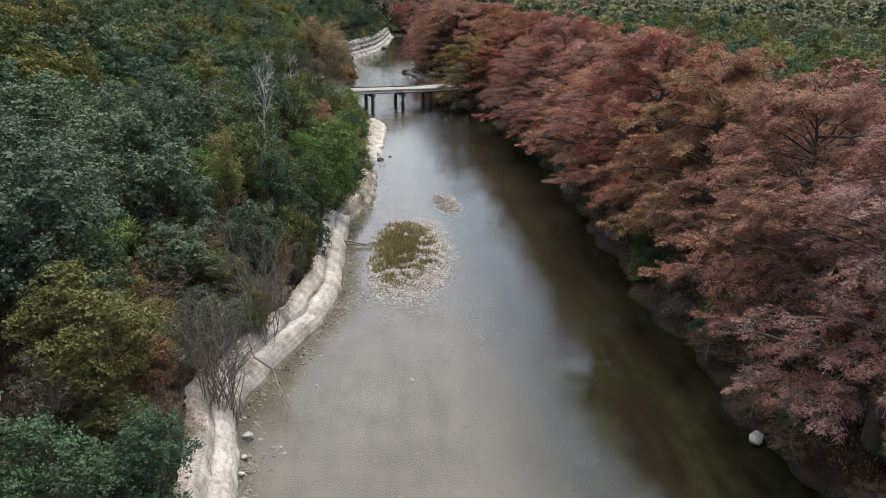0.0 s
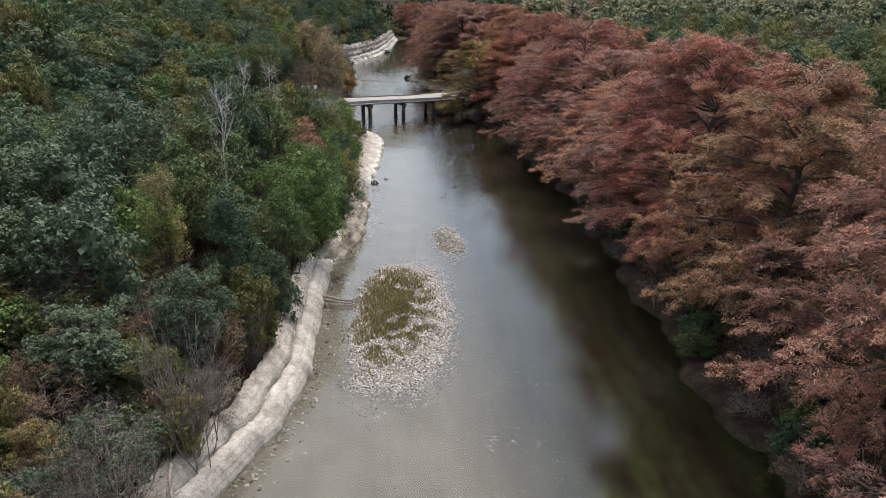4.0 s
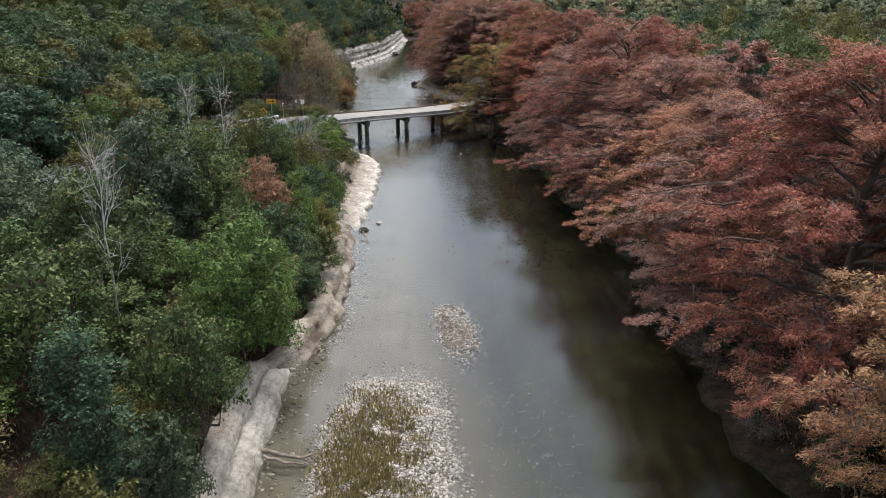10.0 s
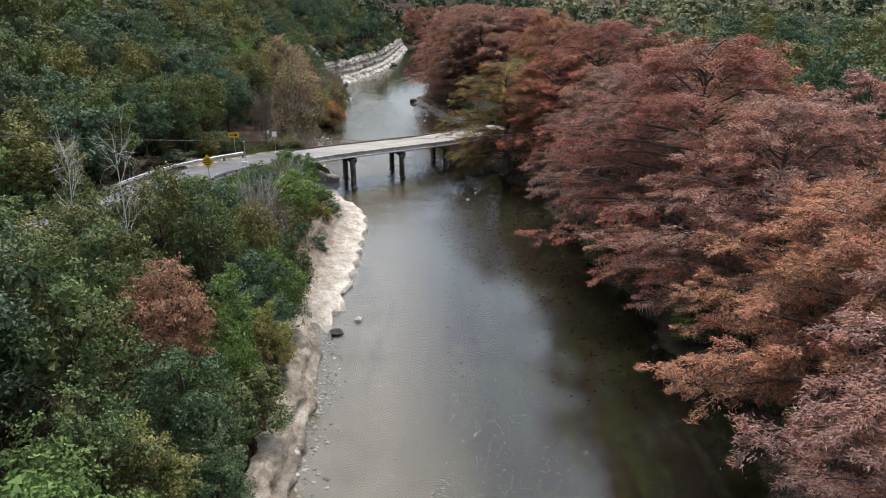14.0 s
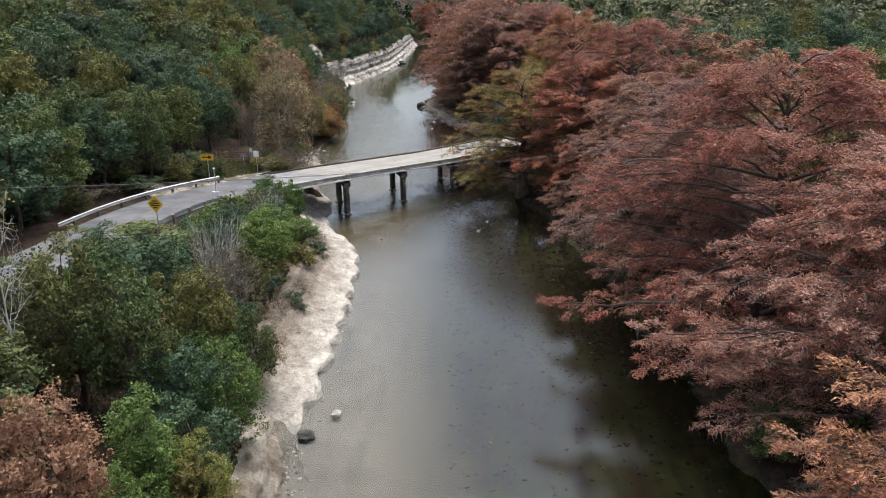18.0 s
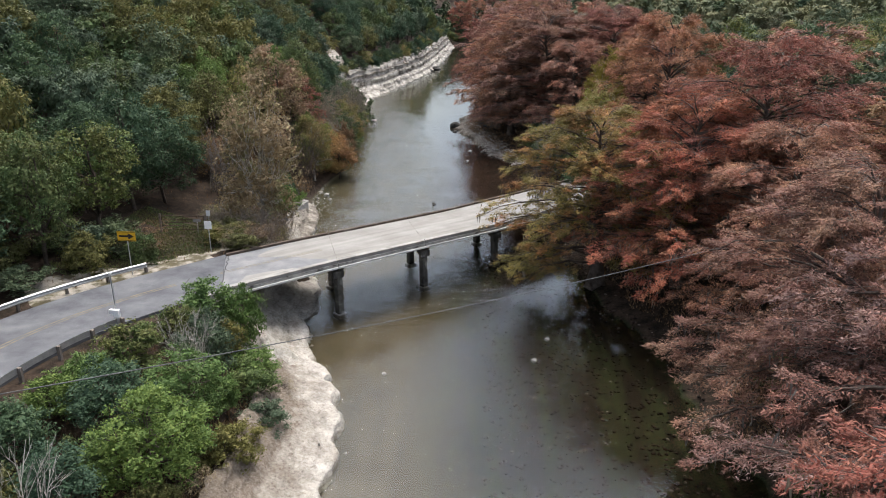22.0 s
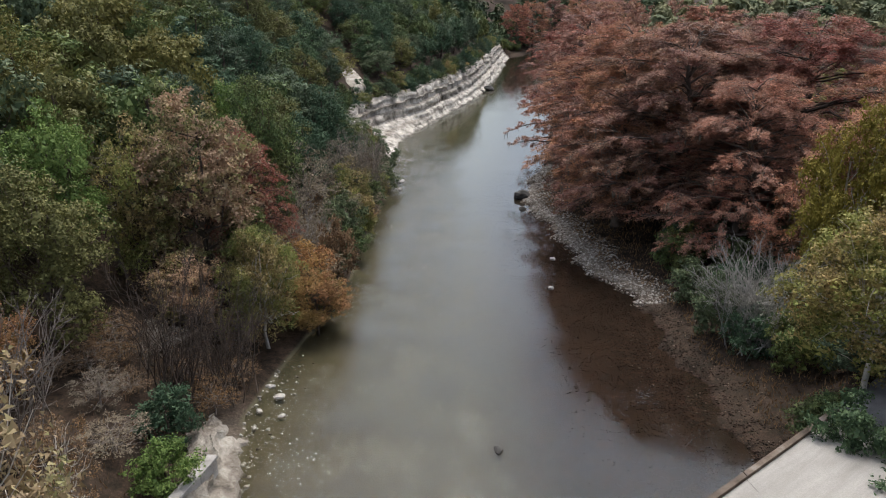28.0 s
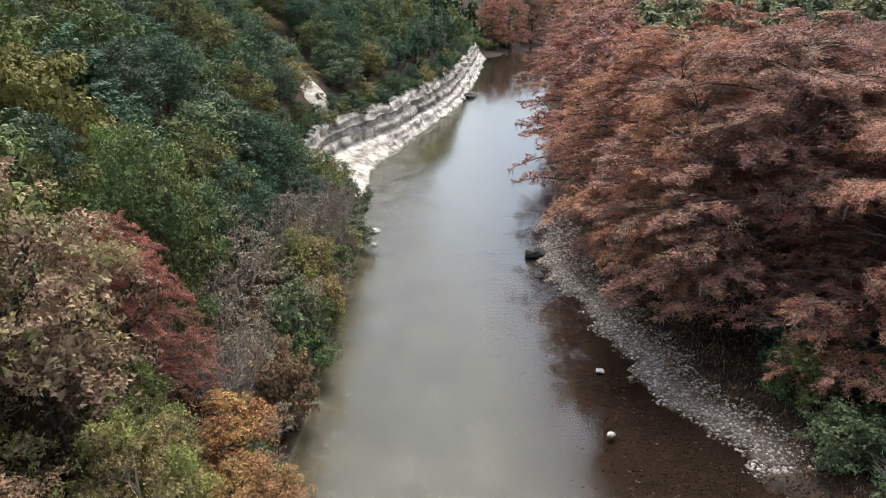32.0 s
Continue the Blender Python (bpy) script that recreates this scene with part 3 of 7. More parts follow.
def ground_material():
    """Soil and leaf litter on land, silt, gravel and sunken leaves on the bed."""
    m, n, l, b = material("soil_and_river_bed", 0.95, 0.15)
    co = place_coords(n)
    sep = n.new("ShaderNodeSeparateXYZ")
    l.new(co, sep.inputs[0])
    big, mid_, fine = noise_node(n, l, 0.3, 7, 0.7, co), noise_node(n, l, 1.4, 6, 0.65, co), noise_node(n, l, 9, 6, 0.75, co)
    soil = ramp(n, l, mid_, [(0.28, (0.012, 0.010, 0.007)), (0.45, (0.034, 0.025, 0.017)), (0.6, (0.062, 0.042, 0.029)), (0.72, (0.034, 0.031, 0.018)), (0.85, (0.10, 0.072, 0.05))])
    soil = mix(n, l, 0.85, soil, ramp(n, l, fine, [(0.32, (0.45, 0.45, 0.45)), (0.55, (1.0, 1.0, 1.0)), (0.72, (2.0, 1.75, 1.5))]), "MULTIPLY")
    silt = ramp(n, l, big, [(0.3, (0.155, 0.144, 0.119)), (0.65, (0.235, 0.221, 0.19))])
    upstream = n.new("ShaderNodeMapRange")
    upstream.inputs["From Min"].default_value, upstream.inputs["From Max"].default_value = 114.0, 142.0
    l.new(sep.outputs["Y"], upstream.inputs["Value"])
    above = n.new("ShaderNodeMapRange")
    above.inputs["From Min"].default_value, above.inputs["From Max"].default_value = 150.0, 178.0
    l.new(sep.outputs["Y"], above.inputs["Value"])
    silt = mix(n, l, upstream.outputs[0], silt, ramp(n, l, big, [(0.3, (0.080, 0.066, 0.036)), (0.65, (0.140, 0.118, 0.070))]))
    silt = mix(n, l, above.outputs[0], silt, ramp(n, l, big, [(0.3, (0.074, 0.068, 0.041)), (0.65, (0.126, 0.118, 0.076))]))
    # sunken leaves, coloured extra dark to stand in for the cypresses' reflection
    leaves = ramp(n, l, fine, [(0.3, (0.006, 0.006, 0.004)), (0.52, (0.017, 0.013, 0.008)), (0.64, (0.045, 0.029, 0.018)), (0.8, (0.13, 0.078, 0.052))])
    flow = n.new("ShaderNodeVectorMath")
    flow.operation = "MULTIPLY"
    flow.inputs[1].default_value = (1.0, 0.11, 1.0)
    l.new(co, flow.inputs[0])
    streak = noise_node(n, l, 1.15, 6, 0.68, flow.outputs[0], 0.3)
    silt = mix(n, l, 1.0, silt, ramp(n, l, streak, [(0.32, (0.8, 0.82, 0.8)), (0.46, (1.0, 1.0, 1.0)), (0.7, (1.05, 1.04, 1.02))]), "MULTIPLY")
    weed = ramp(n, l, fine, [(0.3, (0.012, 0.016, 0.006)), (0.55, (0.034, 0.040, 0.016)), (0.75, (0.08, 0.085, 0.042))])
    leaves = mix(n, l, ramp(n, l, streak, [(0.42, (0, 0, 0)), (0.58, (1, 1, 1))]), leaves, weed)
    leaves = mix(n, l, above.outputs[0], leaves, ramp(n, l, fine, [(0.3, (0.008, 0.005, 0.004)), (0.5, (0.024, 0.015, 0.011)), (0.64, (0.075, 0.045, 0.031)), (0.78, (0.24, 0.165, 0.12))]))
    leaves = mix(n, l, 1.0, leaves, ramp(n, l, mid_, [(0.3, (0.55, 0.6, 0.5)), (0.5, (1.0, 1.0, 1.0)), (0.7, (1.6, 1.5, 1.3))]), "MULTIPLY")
    # silt lies along one side, leaves along the other; this edge also paints the trees' reflection
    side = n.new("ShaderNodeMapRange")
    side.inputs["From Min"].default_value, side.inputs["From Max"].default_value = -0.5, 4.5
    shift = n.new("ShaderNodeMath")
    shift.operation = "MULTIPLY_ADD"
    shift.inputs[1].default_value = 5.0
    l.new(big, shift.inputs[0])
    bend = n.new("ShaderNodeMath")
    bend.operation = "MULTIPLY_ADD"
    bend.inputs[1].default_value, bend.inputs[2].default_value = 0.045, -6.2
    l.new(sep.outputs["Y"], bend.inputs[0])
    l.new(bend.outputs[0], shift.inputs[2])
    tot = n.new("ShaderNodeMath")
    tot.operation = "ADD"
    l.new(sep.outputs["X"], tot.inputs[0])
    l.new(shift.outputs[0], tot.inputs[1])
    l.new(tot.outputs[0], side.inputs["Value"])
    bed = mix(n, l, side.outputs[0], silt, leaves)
    grain = ramp(n, l, fine, [(0.3, (0.75, 0.75, 0.75)), (0.7, (1.15, 1.15, 1.15))])
    bed = mix(n, l, 0.7, bed, grain, "MULTIPLY")
    wet = n.new("ShaderNodeMapRange")
    wet.inputs["From Min"].default_value, wet.inputs["From Max"].default_value = 0.02, 0.16
    l.new(sep.outputs["Z"], wet.inputs["Value"])
    gravelly = ramp(n, l, fine, [(0.3, (0.05, 0.04, 0.03)), (0.52, (0.16, 0.135, 0.105)), (0.7, (0.36, 0.325, 0.275))])
    high = n.new("ShaderNodeMapRange")
    high.inputs["From Min"].default_value, high.inputs["From Max"].default_value = 0.28, 0.5
    l.new(sep.outputs["Z"], high.inputs["Value"])
    up = n.new("ShaderNodeMapRange")
    up.inputs["From Min"].default_value, up.inputs["From Max"].default_value = 17.0, 12.0
    mid_bar = n.new("ShaderNodeMath")
    mid_bar.operation = "SUBTRACT"
    mid_bar.inputs[1].default_value = 206.0
    l.new(sep.outputs["Y"], mid_bar.inputs[0])
    off_bar = n.new("ShaderNodeMath")
    off_bar.operation = "ABSOLUTE"
    l.new(mid_bar.outputs[0], off_bar.inputs[0])
    l.new(off_bar.outputs[0], up.inputs["Value"])
    over = n.new("ShaderNodeMapRange")
    over.inputs["From Min"].default_value, over.inputs["From Max"].default_value = 7.0, 4.0
    l.new(sep.outputs["X"], over.inputs["Value"])
    near_l = n.new("ShaderNodeMapRange")
    near_l.inputs["From Min"].default_value, near_l.inputs["From Max"].default_value = 176.0, 168.0
    l.new(sep.outputs["Y"], near_l.inputs["Value"])
    both = n.new("ShaderNodeMath")
    both.operation = "MULTIPLY"
    l.new(over.outputs[0], both.inputs[0])
    l.new(near_l.outputs[0], both.inputs[1])
    right_of = n.new("ShaderNodeMapRange")
    right_of.inputs["From Min"].default_value, right_of.inputs["From Max"].default_value = -9.0, -7.0
    l.new(sep.outputs["X"], right_of.inputs["Value"])
    bar = n.new("ShaderNodeMath")
    bar.operation = "MULTIPLY"
    l.new(up.outputs[0], bar.inputs[0])
    l.new(right_of.outputs[0], bar.inputs[1])
    zone = n.new("ShaderNodeMath")
    zone.operation = "MAXIMUM"
    l.new(bar.outputs[0], zone.inputs[0])
    l.new(both.outputs[0], zone.inputs[1])
    dry = mix(n, l, zone.outputs[0], soil, gravelly)
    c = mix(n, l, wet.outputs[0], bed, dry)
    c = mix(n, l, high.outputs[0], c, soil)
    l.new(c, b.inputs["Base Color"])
    bump(n, l, b, fine, 0.7, 0.05)
    return m


def lines(*spans):
    out = []
    for a, b, step in spans:
        out += list(np.arange(a, b, step))
    return np.array(out + [spans[-1][1]])


def build_ground():
    xs = np.unique(np.r_[-np.geomspace(60, 2600, 22)[::-1], lines((-60, -26, 1.6), (-26, 24, 0.55), (24, 60, 2.4)), np.geomspace(62, 2800, 22)])
    ys = np.unique(np.r_[-np.geomspace(16, 900, 12)[::-1], lines((-14, 24, 2.0), (24, 250, 0.8), (250, 360, 2.0)), np.geomspace(365, 3000, 24)])
    gx, gy = np.meshgrid(xs, ys)
    v = np.stack([gx, gy, land(gx, gy)], -1).reshape(-1, 3)
    i = np.arange(len(ys) - 1)[:, None] * len(xs) + np.arange(len(xs) - 1)[None]
    f = np.stack([i, i + 1, i + 1 + len(xs), i + len(xs)], -1).reshape(-1, 4)
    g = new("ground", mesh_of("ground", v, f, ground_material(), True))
    tagged(g, "brown leaf-littered soil banks sloping to a silty river bed", "ground", kind="structure")


build_ground()


def build_water():
    m, n, l, b = material("river_water", 0.03, 0.5)
    co = place_coords(n)
    small, mid_ = noise_node(n, l, 5.0, 4, 0.65, co, 0.8), noise_node(n, l, 0.16, 3, 0.5, co)
    across = n.new("ShaderNodeVectorMath")
    across.operation = "MULTIPLY"
    across.inputs[1].default_value = (0.9, 1.4, 1.0)
    l.new(co, across.inputs[0])
    waves = n.new("ShaderNodeMath")
    waves.operation = "MULTIPLY_ADD"
    waves.inputs[1].default_value = 1.1
    l.new(noise_node(n, l, 2.2, 3, 0.6, across.outputs[0], 0.6), waves.inputs[0])
    l.new(small, waves.inputs[2])
    amount = n.new("ShaderNodeMath")
    amount.operation = "MULTIPLY"
    l.new(waves.outputs[0], amount.inputs[0])
    calm = ramp(n, l, mid_, [(0.4, (0.05, 0.05, 0.05)), (0.7, (0.24, 0.24, 0.24))])
    sep = n.new("ShaderNodeSeparateXYZ")
    l.new(co, sep.inputs[0])
    up = n.new("ShaderNodeMapRange")
    up.inputs["From Min"].default_value, up.inputs["From Max"].default_value = 115.0, 150.0
    l.new(sep.outputs["Y"], up.inputs["Value"])
    riffle = ramp(n, l, noise_node(n, l, 0.3, 3, 0.6, co), [(0.36, (0.26, 0.26, 0.26)), (0.66, (1.0, 1.0, 1.0))])
    lee = n.new("ShaderNodeVectorMath")
    lee.operation = "DOT_PRODUCT"
    lee.inputs[1].default_value = (1.0, 0.193, 0.0)
    l.new(co, lee.inputs[0])
    still = n.new("ShaderNodeMapRange")
    still.inputs["From Min"].default_value, still.inputs["From Max"].default_value = 30.0, 36.0
    still.inputs["To Min"].default_value, still.inputs["To Max"].default_value = 1.0, 0.1
    l.new(lee.outputs["Value"], still.inputs["Value"])
    l.new(mix(n, l, 1.0, mix(n, l, up.outputs[0], calm, riffle), still.outputs[0], "MULTIPLY"), amount.inputs[1])
    bp = n.new("ShaderNodeBump")
    bp.inputs["Strength"].default_value, bp.inputs["Distance"].default_value = 0.8, 0.06
    l.new(amount.outputs[0], bp.inputs["Height"])
    gl, tr, fr, mx = n.new("ShaderNodeBsdfGlossy"), n.new("ShaderNodeBsdfTransparent"), n.new("ShaderNodeFresnel"), n.new("ShaderNodeMixShader")
    gl.inputs["Roughness"].default_value = 0.03
    tr.inputs["Color"].default_value = (0.82, 0.81, 0.77, 1)
    gl.inputs["Color"].default_value = (0.93, 1.0, 1.05, 1)
    fr.inputs["IOR"].default_value = 1.41
    l.new(bp.outputs[0], gl.inputs["Normal"])
    l.new(bp.outputs[0], fr.inputs["Normal"])
    l.new(fr.outputs[0], mx.inputs[0])
    l.new(tr.outputs[0], mx.inputs[1])
    l.new(gl.outputs[0], mx.inputs[2])
    l.new(mx.outputs[0], n["Material Output"].inputs["Surface"])
    ys = lines((-80, 450, 5), (450, 900, 50))
    v = [(x, y, 0.0) for y in ys for x in (left_x(y) - 2.5, right_x(y) + 2.5)]
    f = [(2 * i, 2 * i + 1, 2 * i + 3, 2 * i + 2) for i in range(len(ys) - 1)]
    w = new("water", mesh_of("water", v, f, m))
    tagged(w, "shallow clear river water reflecting pale cloud and trees", "water", kind="structure")


build_water()

# ---- limestone along the left bank ----
def rock_strip(name, label, y0, y1, step, profile, mat, rough, kind="structure", category="rock ledge", off=0.0, tall=1.0, along=1.0, scallop=0.0, back=None):
    """A run of layered rock along the left bank. profile: (distance from the water's edge, height) from the water up."""
    ys = np.arange(y0, y1 + 1e-6, step)
    prof = np.array(profile, float)
    fine = []
    for (d0, z0), (d1, z1) in zip(prof[:-1], prof[1:]):
        k = max(2, int(np.hypot(d1 - d0, z1 - z0) / (step * 0.8)))
        fine += [(d0 + (d1 - d0) * i / k, z0 + (z1 - z0) * i / k) for i in range(k)]
    fine = np.array(fine + [tuple(prof[-1])])
    gy, gd = np.meshgrid(ys, fine[:, 0], indexing="ij")
    gz = np.broadcast_to(fine[:, 1], gy.shape).copy()
    run = 3.0 if category != "cliff" else 12.0
    ends = smoothstep(0, run, gy - y0) * smoothstep(0, run, y1 - gy)
    jag = np.array([[noise.fractal(Vector((y * 1.2 * along, z * 2.8, 3.0 + off)), 0.6, 2.2, 6) for z in fine[:, 1] + fine[:, 0]] for y in ys])
    slow = np.array([[noise.fractal(Vector((y * 0.33 * along, z * 1.1, 9.0 + off)), 0.7, 2.1, 4) for z in fine[:, 1] + fine[:, 0]] for y in ys])
    fray = np.array([noise.fractal(Vector((y * 0.5 * (0.3 if category == "cliff" else 1.0), 7.7 + off, 1.0)), 0.7, 2.1, 5) for y in ys])[:, None]
    gd = gd + rough * (0.55 * np.clip(jag, -0.8, 0.8) + 0.5 * slow) + rough * 0.9 * fray
    gz = gz * ((0.72 if run < 5 else 0.3) + (0.28 if run < 5 else 0.7) * ends) * (1 + tall * (0.16 * fray + 0.22 * slow)) + 0.25 * rough * np.clip(np.roll(jag, 1, 1), -0.8, 0.8) - 0.5 * (1 - ends)
    if category != "cliff":
        chips = np.array([[noise.fractal(Vector((y * 4.5, z * 6.0, 1.0 + off)), 0.5, 2.2, 4) for z in fine[:, 1] + fine[:, 0]] for y in ys])
        gd, gz = gd + 0.05 * chips, gz + 0.05 * np.roll(chips, 2, 0)
    lobes = np.abs(np.sin(ys * 1.05 + 0.8 * np.sin(ys * 0.37)))[:, None] * (0.6 + 0.5 * fray)
    gd = gd - scallop * lobes * smoothstep(1.3, 0.2, gz)
    gx = left_x(gy) - gd - (np.interp(gy, *back) * smoothstep(0.6, 1.6, gz) if back else 0)
    v = np.stack([gx, gy, gz], -1).reshape(-1, 3)
    i = np.arange(len(ys) - 1)[:, None] * len(fine) + np.arange(len(fine) - 1)[None]
    f = np.stack([i, i + 1, i + 1 + len(fine), i + len(fine)], -1).reshape(-1, 4)
    return tagged(new(name, mesh_of(name, v, f, mat)), label, category, kind=kind)


rock_strip("bank_ledge_1", "pale stepped limestone ledge at the river's edge", 31, 78.5, 0.2, [(-0.3, -0.4), (-0.15, 0.2), (0.05, 0.55), (0.45, 0.82), (0.8, 0.9), (0.92, 0.66), (0.98, 0.7), (1.0, 0.95), (1.3, 1.3), (1.7, 1.52), (2.05, 1.4)], LIME_STEP, 0.14, along=0.8, tall=0.45)
rock_strip("bank_ledge_2", "low broken limestone bank below green trees", 77, 106, 0.22, [(-0.15, -0.4), (-0.05, 0.25), (0.35, 0.5), (0.5, 1.0), (1.1, 1.3), (1.7, 1.1)], LIME_DIRTY, 0.32, off=5.0, along=1.0)
rock_strip("bank_ledge_3", "broad white limestone shelf with a scalloped water edge", 104, 153, 0.2, [(-0.5, -0.4), (-0.25, 0.3), (0.5, 0.48), (1.3, 0.7), (1.8, 0.9), (2.1, 1.25), (2.7, 1.5), (3.0, 1.9), (3.6, 1.9)], LIME, 0.28, off=11.0, tall=0.6, along=1.2, scallop=0.7)
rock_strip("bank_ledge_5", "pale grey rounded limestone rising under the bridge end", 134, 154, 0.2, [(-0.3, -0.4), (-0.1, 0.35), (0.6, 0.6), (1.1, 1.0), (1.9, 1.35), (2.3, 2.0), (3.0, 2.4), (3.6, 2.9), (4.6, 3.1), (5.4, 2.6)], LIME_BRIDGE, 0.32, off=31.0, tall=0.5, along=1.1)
rock_strip("bank_ledge_4", "grey limestone bank above the bridge", 149, 174, 0.22, [(-0.3, -0.4), (-0.1, 0.25), (0.7, 0.5), (0.9, 0.9), (1.6, 1.2), (2.2, 0.9)], LIME_GREY, 0.32, off=17.0)
rock_strip("cliff", "white banded limestone cliff undercut above the river", 231, 408, 0.4, [(-0.5, -0.4), (-0.2, 0.2), (0.3, 0.45), (0.6, 1.0), (0.8, 1.6), (1.5, 1.75), (1.6, 2.3), (1.5, 2.4), (1.6, 3.1), (2.3, 3.2), (2.2, 3.9), (1.9, 4.1), (2.5, 4.25), (2.6, 5.1), (3.3, 5.4), (5.6, 5.8)], CLIFF, 0.62, category="cliff", off=23.0, tall=0.22, along=0.3, back=CLIFF_BACK)


# ---- trees ----
def bent(a, b, rng, sag=0.0, n=5, wander=0.06):
    """A crooked line from a to b."""
    a, b = np.asarray(a, float), np.asarray(b, float)
    t = np.linspace(0, 1, n)[:, None]
    p = a + (b - a) * t
    far = np.linalg.norm(b - a)
    p[1:-1] += rng.normal(0, wander * far, (n - 2, 3))
    p[:, 2] += sag * far * np.sin(np.pi * t[:, 0])
    return p


def tufts_to_leaves(rng, tufts, normals, per, spread, length, width, flat=0.6, lie=1.0, tall=1.0):
    """Leaves gathered in tufts round the given places, lying roughly across the given normals."""
    n = len(tufts) * per
    off = rng.normal(0, 1, (n, 3)) * spread
    off[:, 2] *= flat
    c = np.repeat(tufts, per, 0) + off
    nn = np.repeat(normals, per, 0)
    face = unit(nn * lie + rng.normal(0, 0.5, (n, 3)))
    u = unit(np.cross(face, rng.normal(0, 1, (n, 3))))
    side = np.cross(face, u)
    k = rng.uniform(0.6, 1.3, (n, 1))
    return leaf_blades(c, u * length * k * 0.5 / [1, 1, tall], side * width * k * 0.5 / [1, 1, tall])


def join(*meshes):
    vs, fs, base = [], [], 0
    for v, f in meshes:
        vs.append(v)
        fs.append(f + base)
        base += len(v)
    return np.concatenate(vs), np.concatenate(fs)


def round_tree_data(seed, limbs, puffs, tufts, per, leaf, trunk_r=0.035, low=0.25, skew=1.0, gap=0.0, sides=3, forks=1, puff=1.0, tall=1.6, lie=1.0, bough=1.0):
    """Data of a broad-leaved tree of height 1 and crown radius about 0.5: trunk with limbs, and a crown of large boughs made of small puffs."""
    rng = np.random.default_rng(seed)
    i = np.arange(limbs)
    ang = i * 2.39996 + rng.normal(0, 0.35, limbs)
    hz = low + 0.14 + (0.70 - low - 0.14) * ((i + 0.5) / limbs) ** 0.8 + rng.normal(0, 0.04, limbs)
    rad = rng.uniform(0.2, 0.36, limbs) * np.sqrt(np.clip(1.1 - ((hz - 0.42) / 0.42) ** 2, 0.1, 1)) * skew
    cen = np.stack([rad * np.cos(ang), rad * np.sin(ang), hz], 1)
    cen[-1] = (rng.normal(0, 0.04), rng.normal(0, 0.04), 0.76)
    size = bough * rng.uniform(0.13, 0.2, limbs)[:, None] * np.array([max(skew, 0.75), max(skew, 0.75), 1.05 / tall])
    top = np.array([rng.normal(0, 0.04), rng.normal(0, 0.04), 0.72])
    stem = bent((0, 0, -0.03), top, rng, n=6, wander=0.025)
    paths = [(stem, np.linspace(trunk_r, trunk_r * 0.25, 6))]
    for c in cen:
        t = rng.uniform(0.25, 0.7)
        start = np.array([np.interp(t, np.linspace(0, 1, 6), stem[:, q]) for q in range(3)])
        limb = bent(start, c, rng, -0.05, 5, 0.06)
        paths.append((limb, np.linspace(trunk_r * 0.5 * (1.1 - t), trunk_r * 0.08, 5)))
        for _ in range(forks):
            e = c + unit(rng.normal(0, 1, 3) + [0, 0, 0.4]) * 0.17 * np.array([skew, skew, 0.8])
            paths.append((bent(limb[2 + int(rng.integers(2))], e, rng, 0, 4, 0.07), np.linspace(trunk_r * 0.2, trunk_r * 0.05, 4)))
    big = np.repeat(np.arange(limbs), puffs)
    d = unit(rng.normal(0, 1, (len(big), 3)) + [0, 0, 0.45])
    pc = cen[big] + d * size[big] * rng.uniform(0.7, 1.12, (len(big), 1))
    ps = rng.uniform(0.045, 0.085, len(big))[:, None] * np.array([1, 1, 0.9 / tall]) * puff
    pick = rng.choice(len(big), tufts, p=(ps[:, 0] ** 2) / (ps[:, 0] ** 2).sum())
    d = unit(rng.normal(0, 1, (tufts, 3)) + [0, 0, 0.9])
    pos = pc[pick] + d * ps[pick] * rng.uniform(0.85, 1.1, (tufts, 1))
    keep = rng.uniform(0, 1, tufts) > gap
    crown = tufts_to_leaves(rng, pos[keep], d[keep], per, leaf * 1.3, leaf * 1.8, leaf * 1.1, tall=tall, lie=lie)
    core_n = tufts // 3
    pick = rng.choice(limbs, core_n)
    cpos = cen[pick] + unit(rng.normal(0, 1, (core_n, 3))) * size[pick] * 0.6
    core = tufts_to_leaves(rng, cpos, unit(cpos - [0, 0, 0.5]), 3, leaf, leaf * 3.4, leaf * 2.4, tall=tall)
    return tubes(paths, sides), join(crown, core) if gap < 0.3 else crown


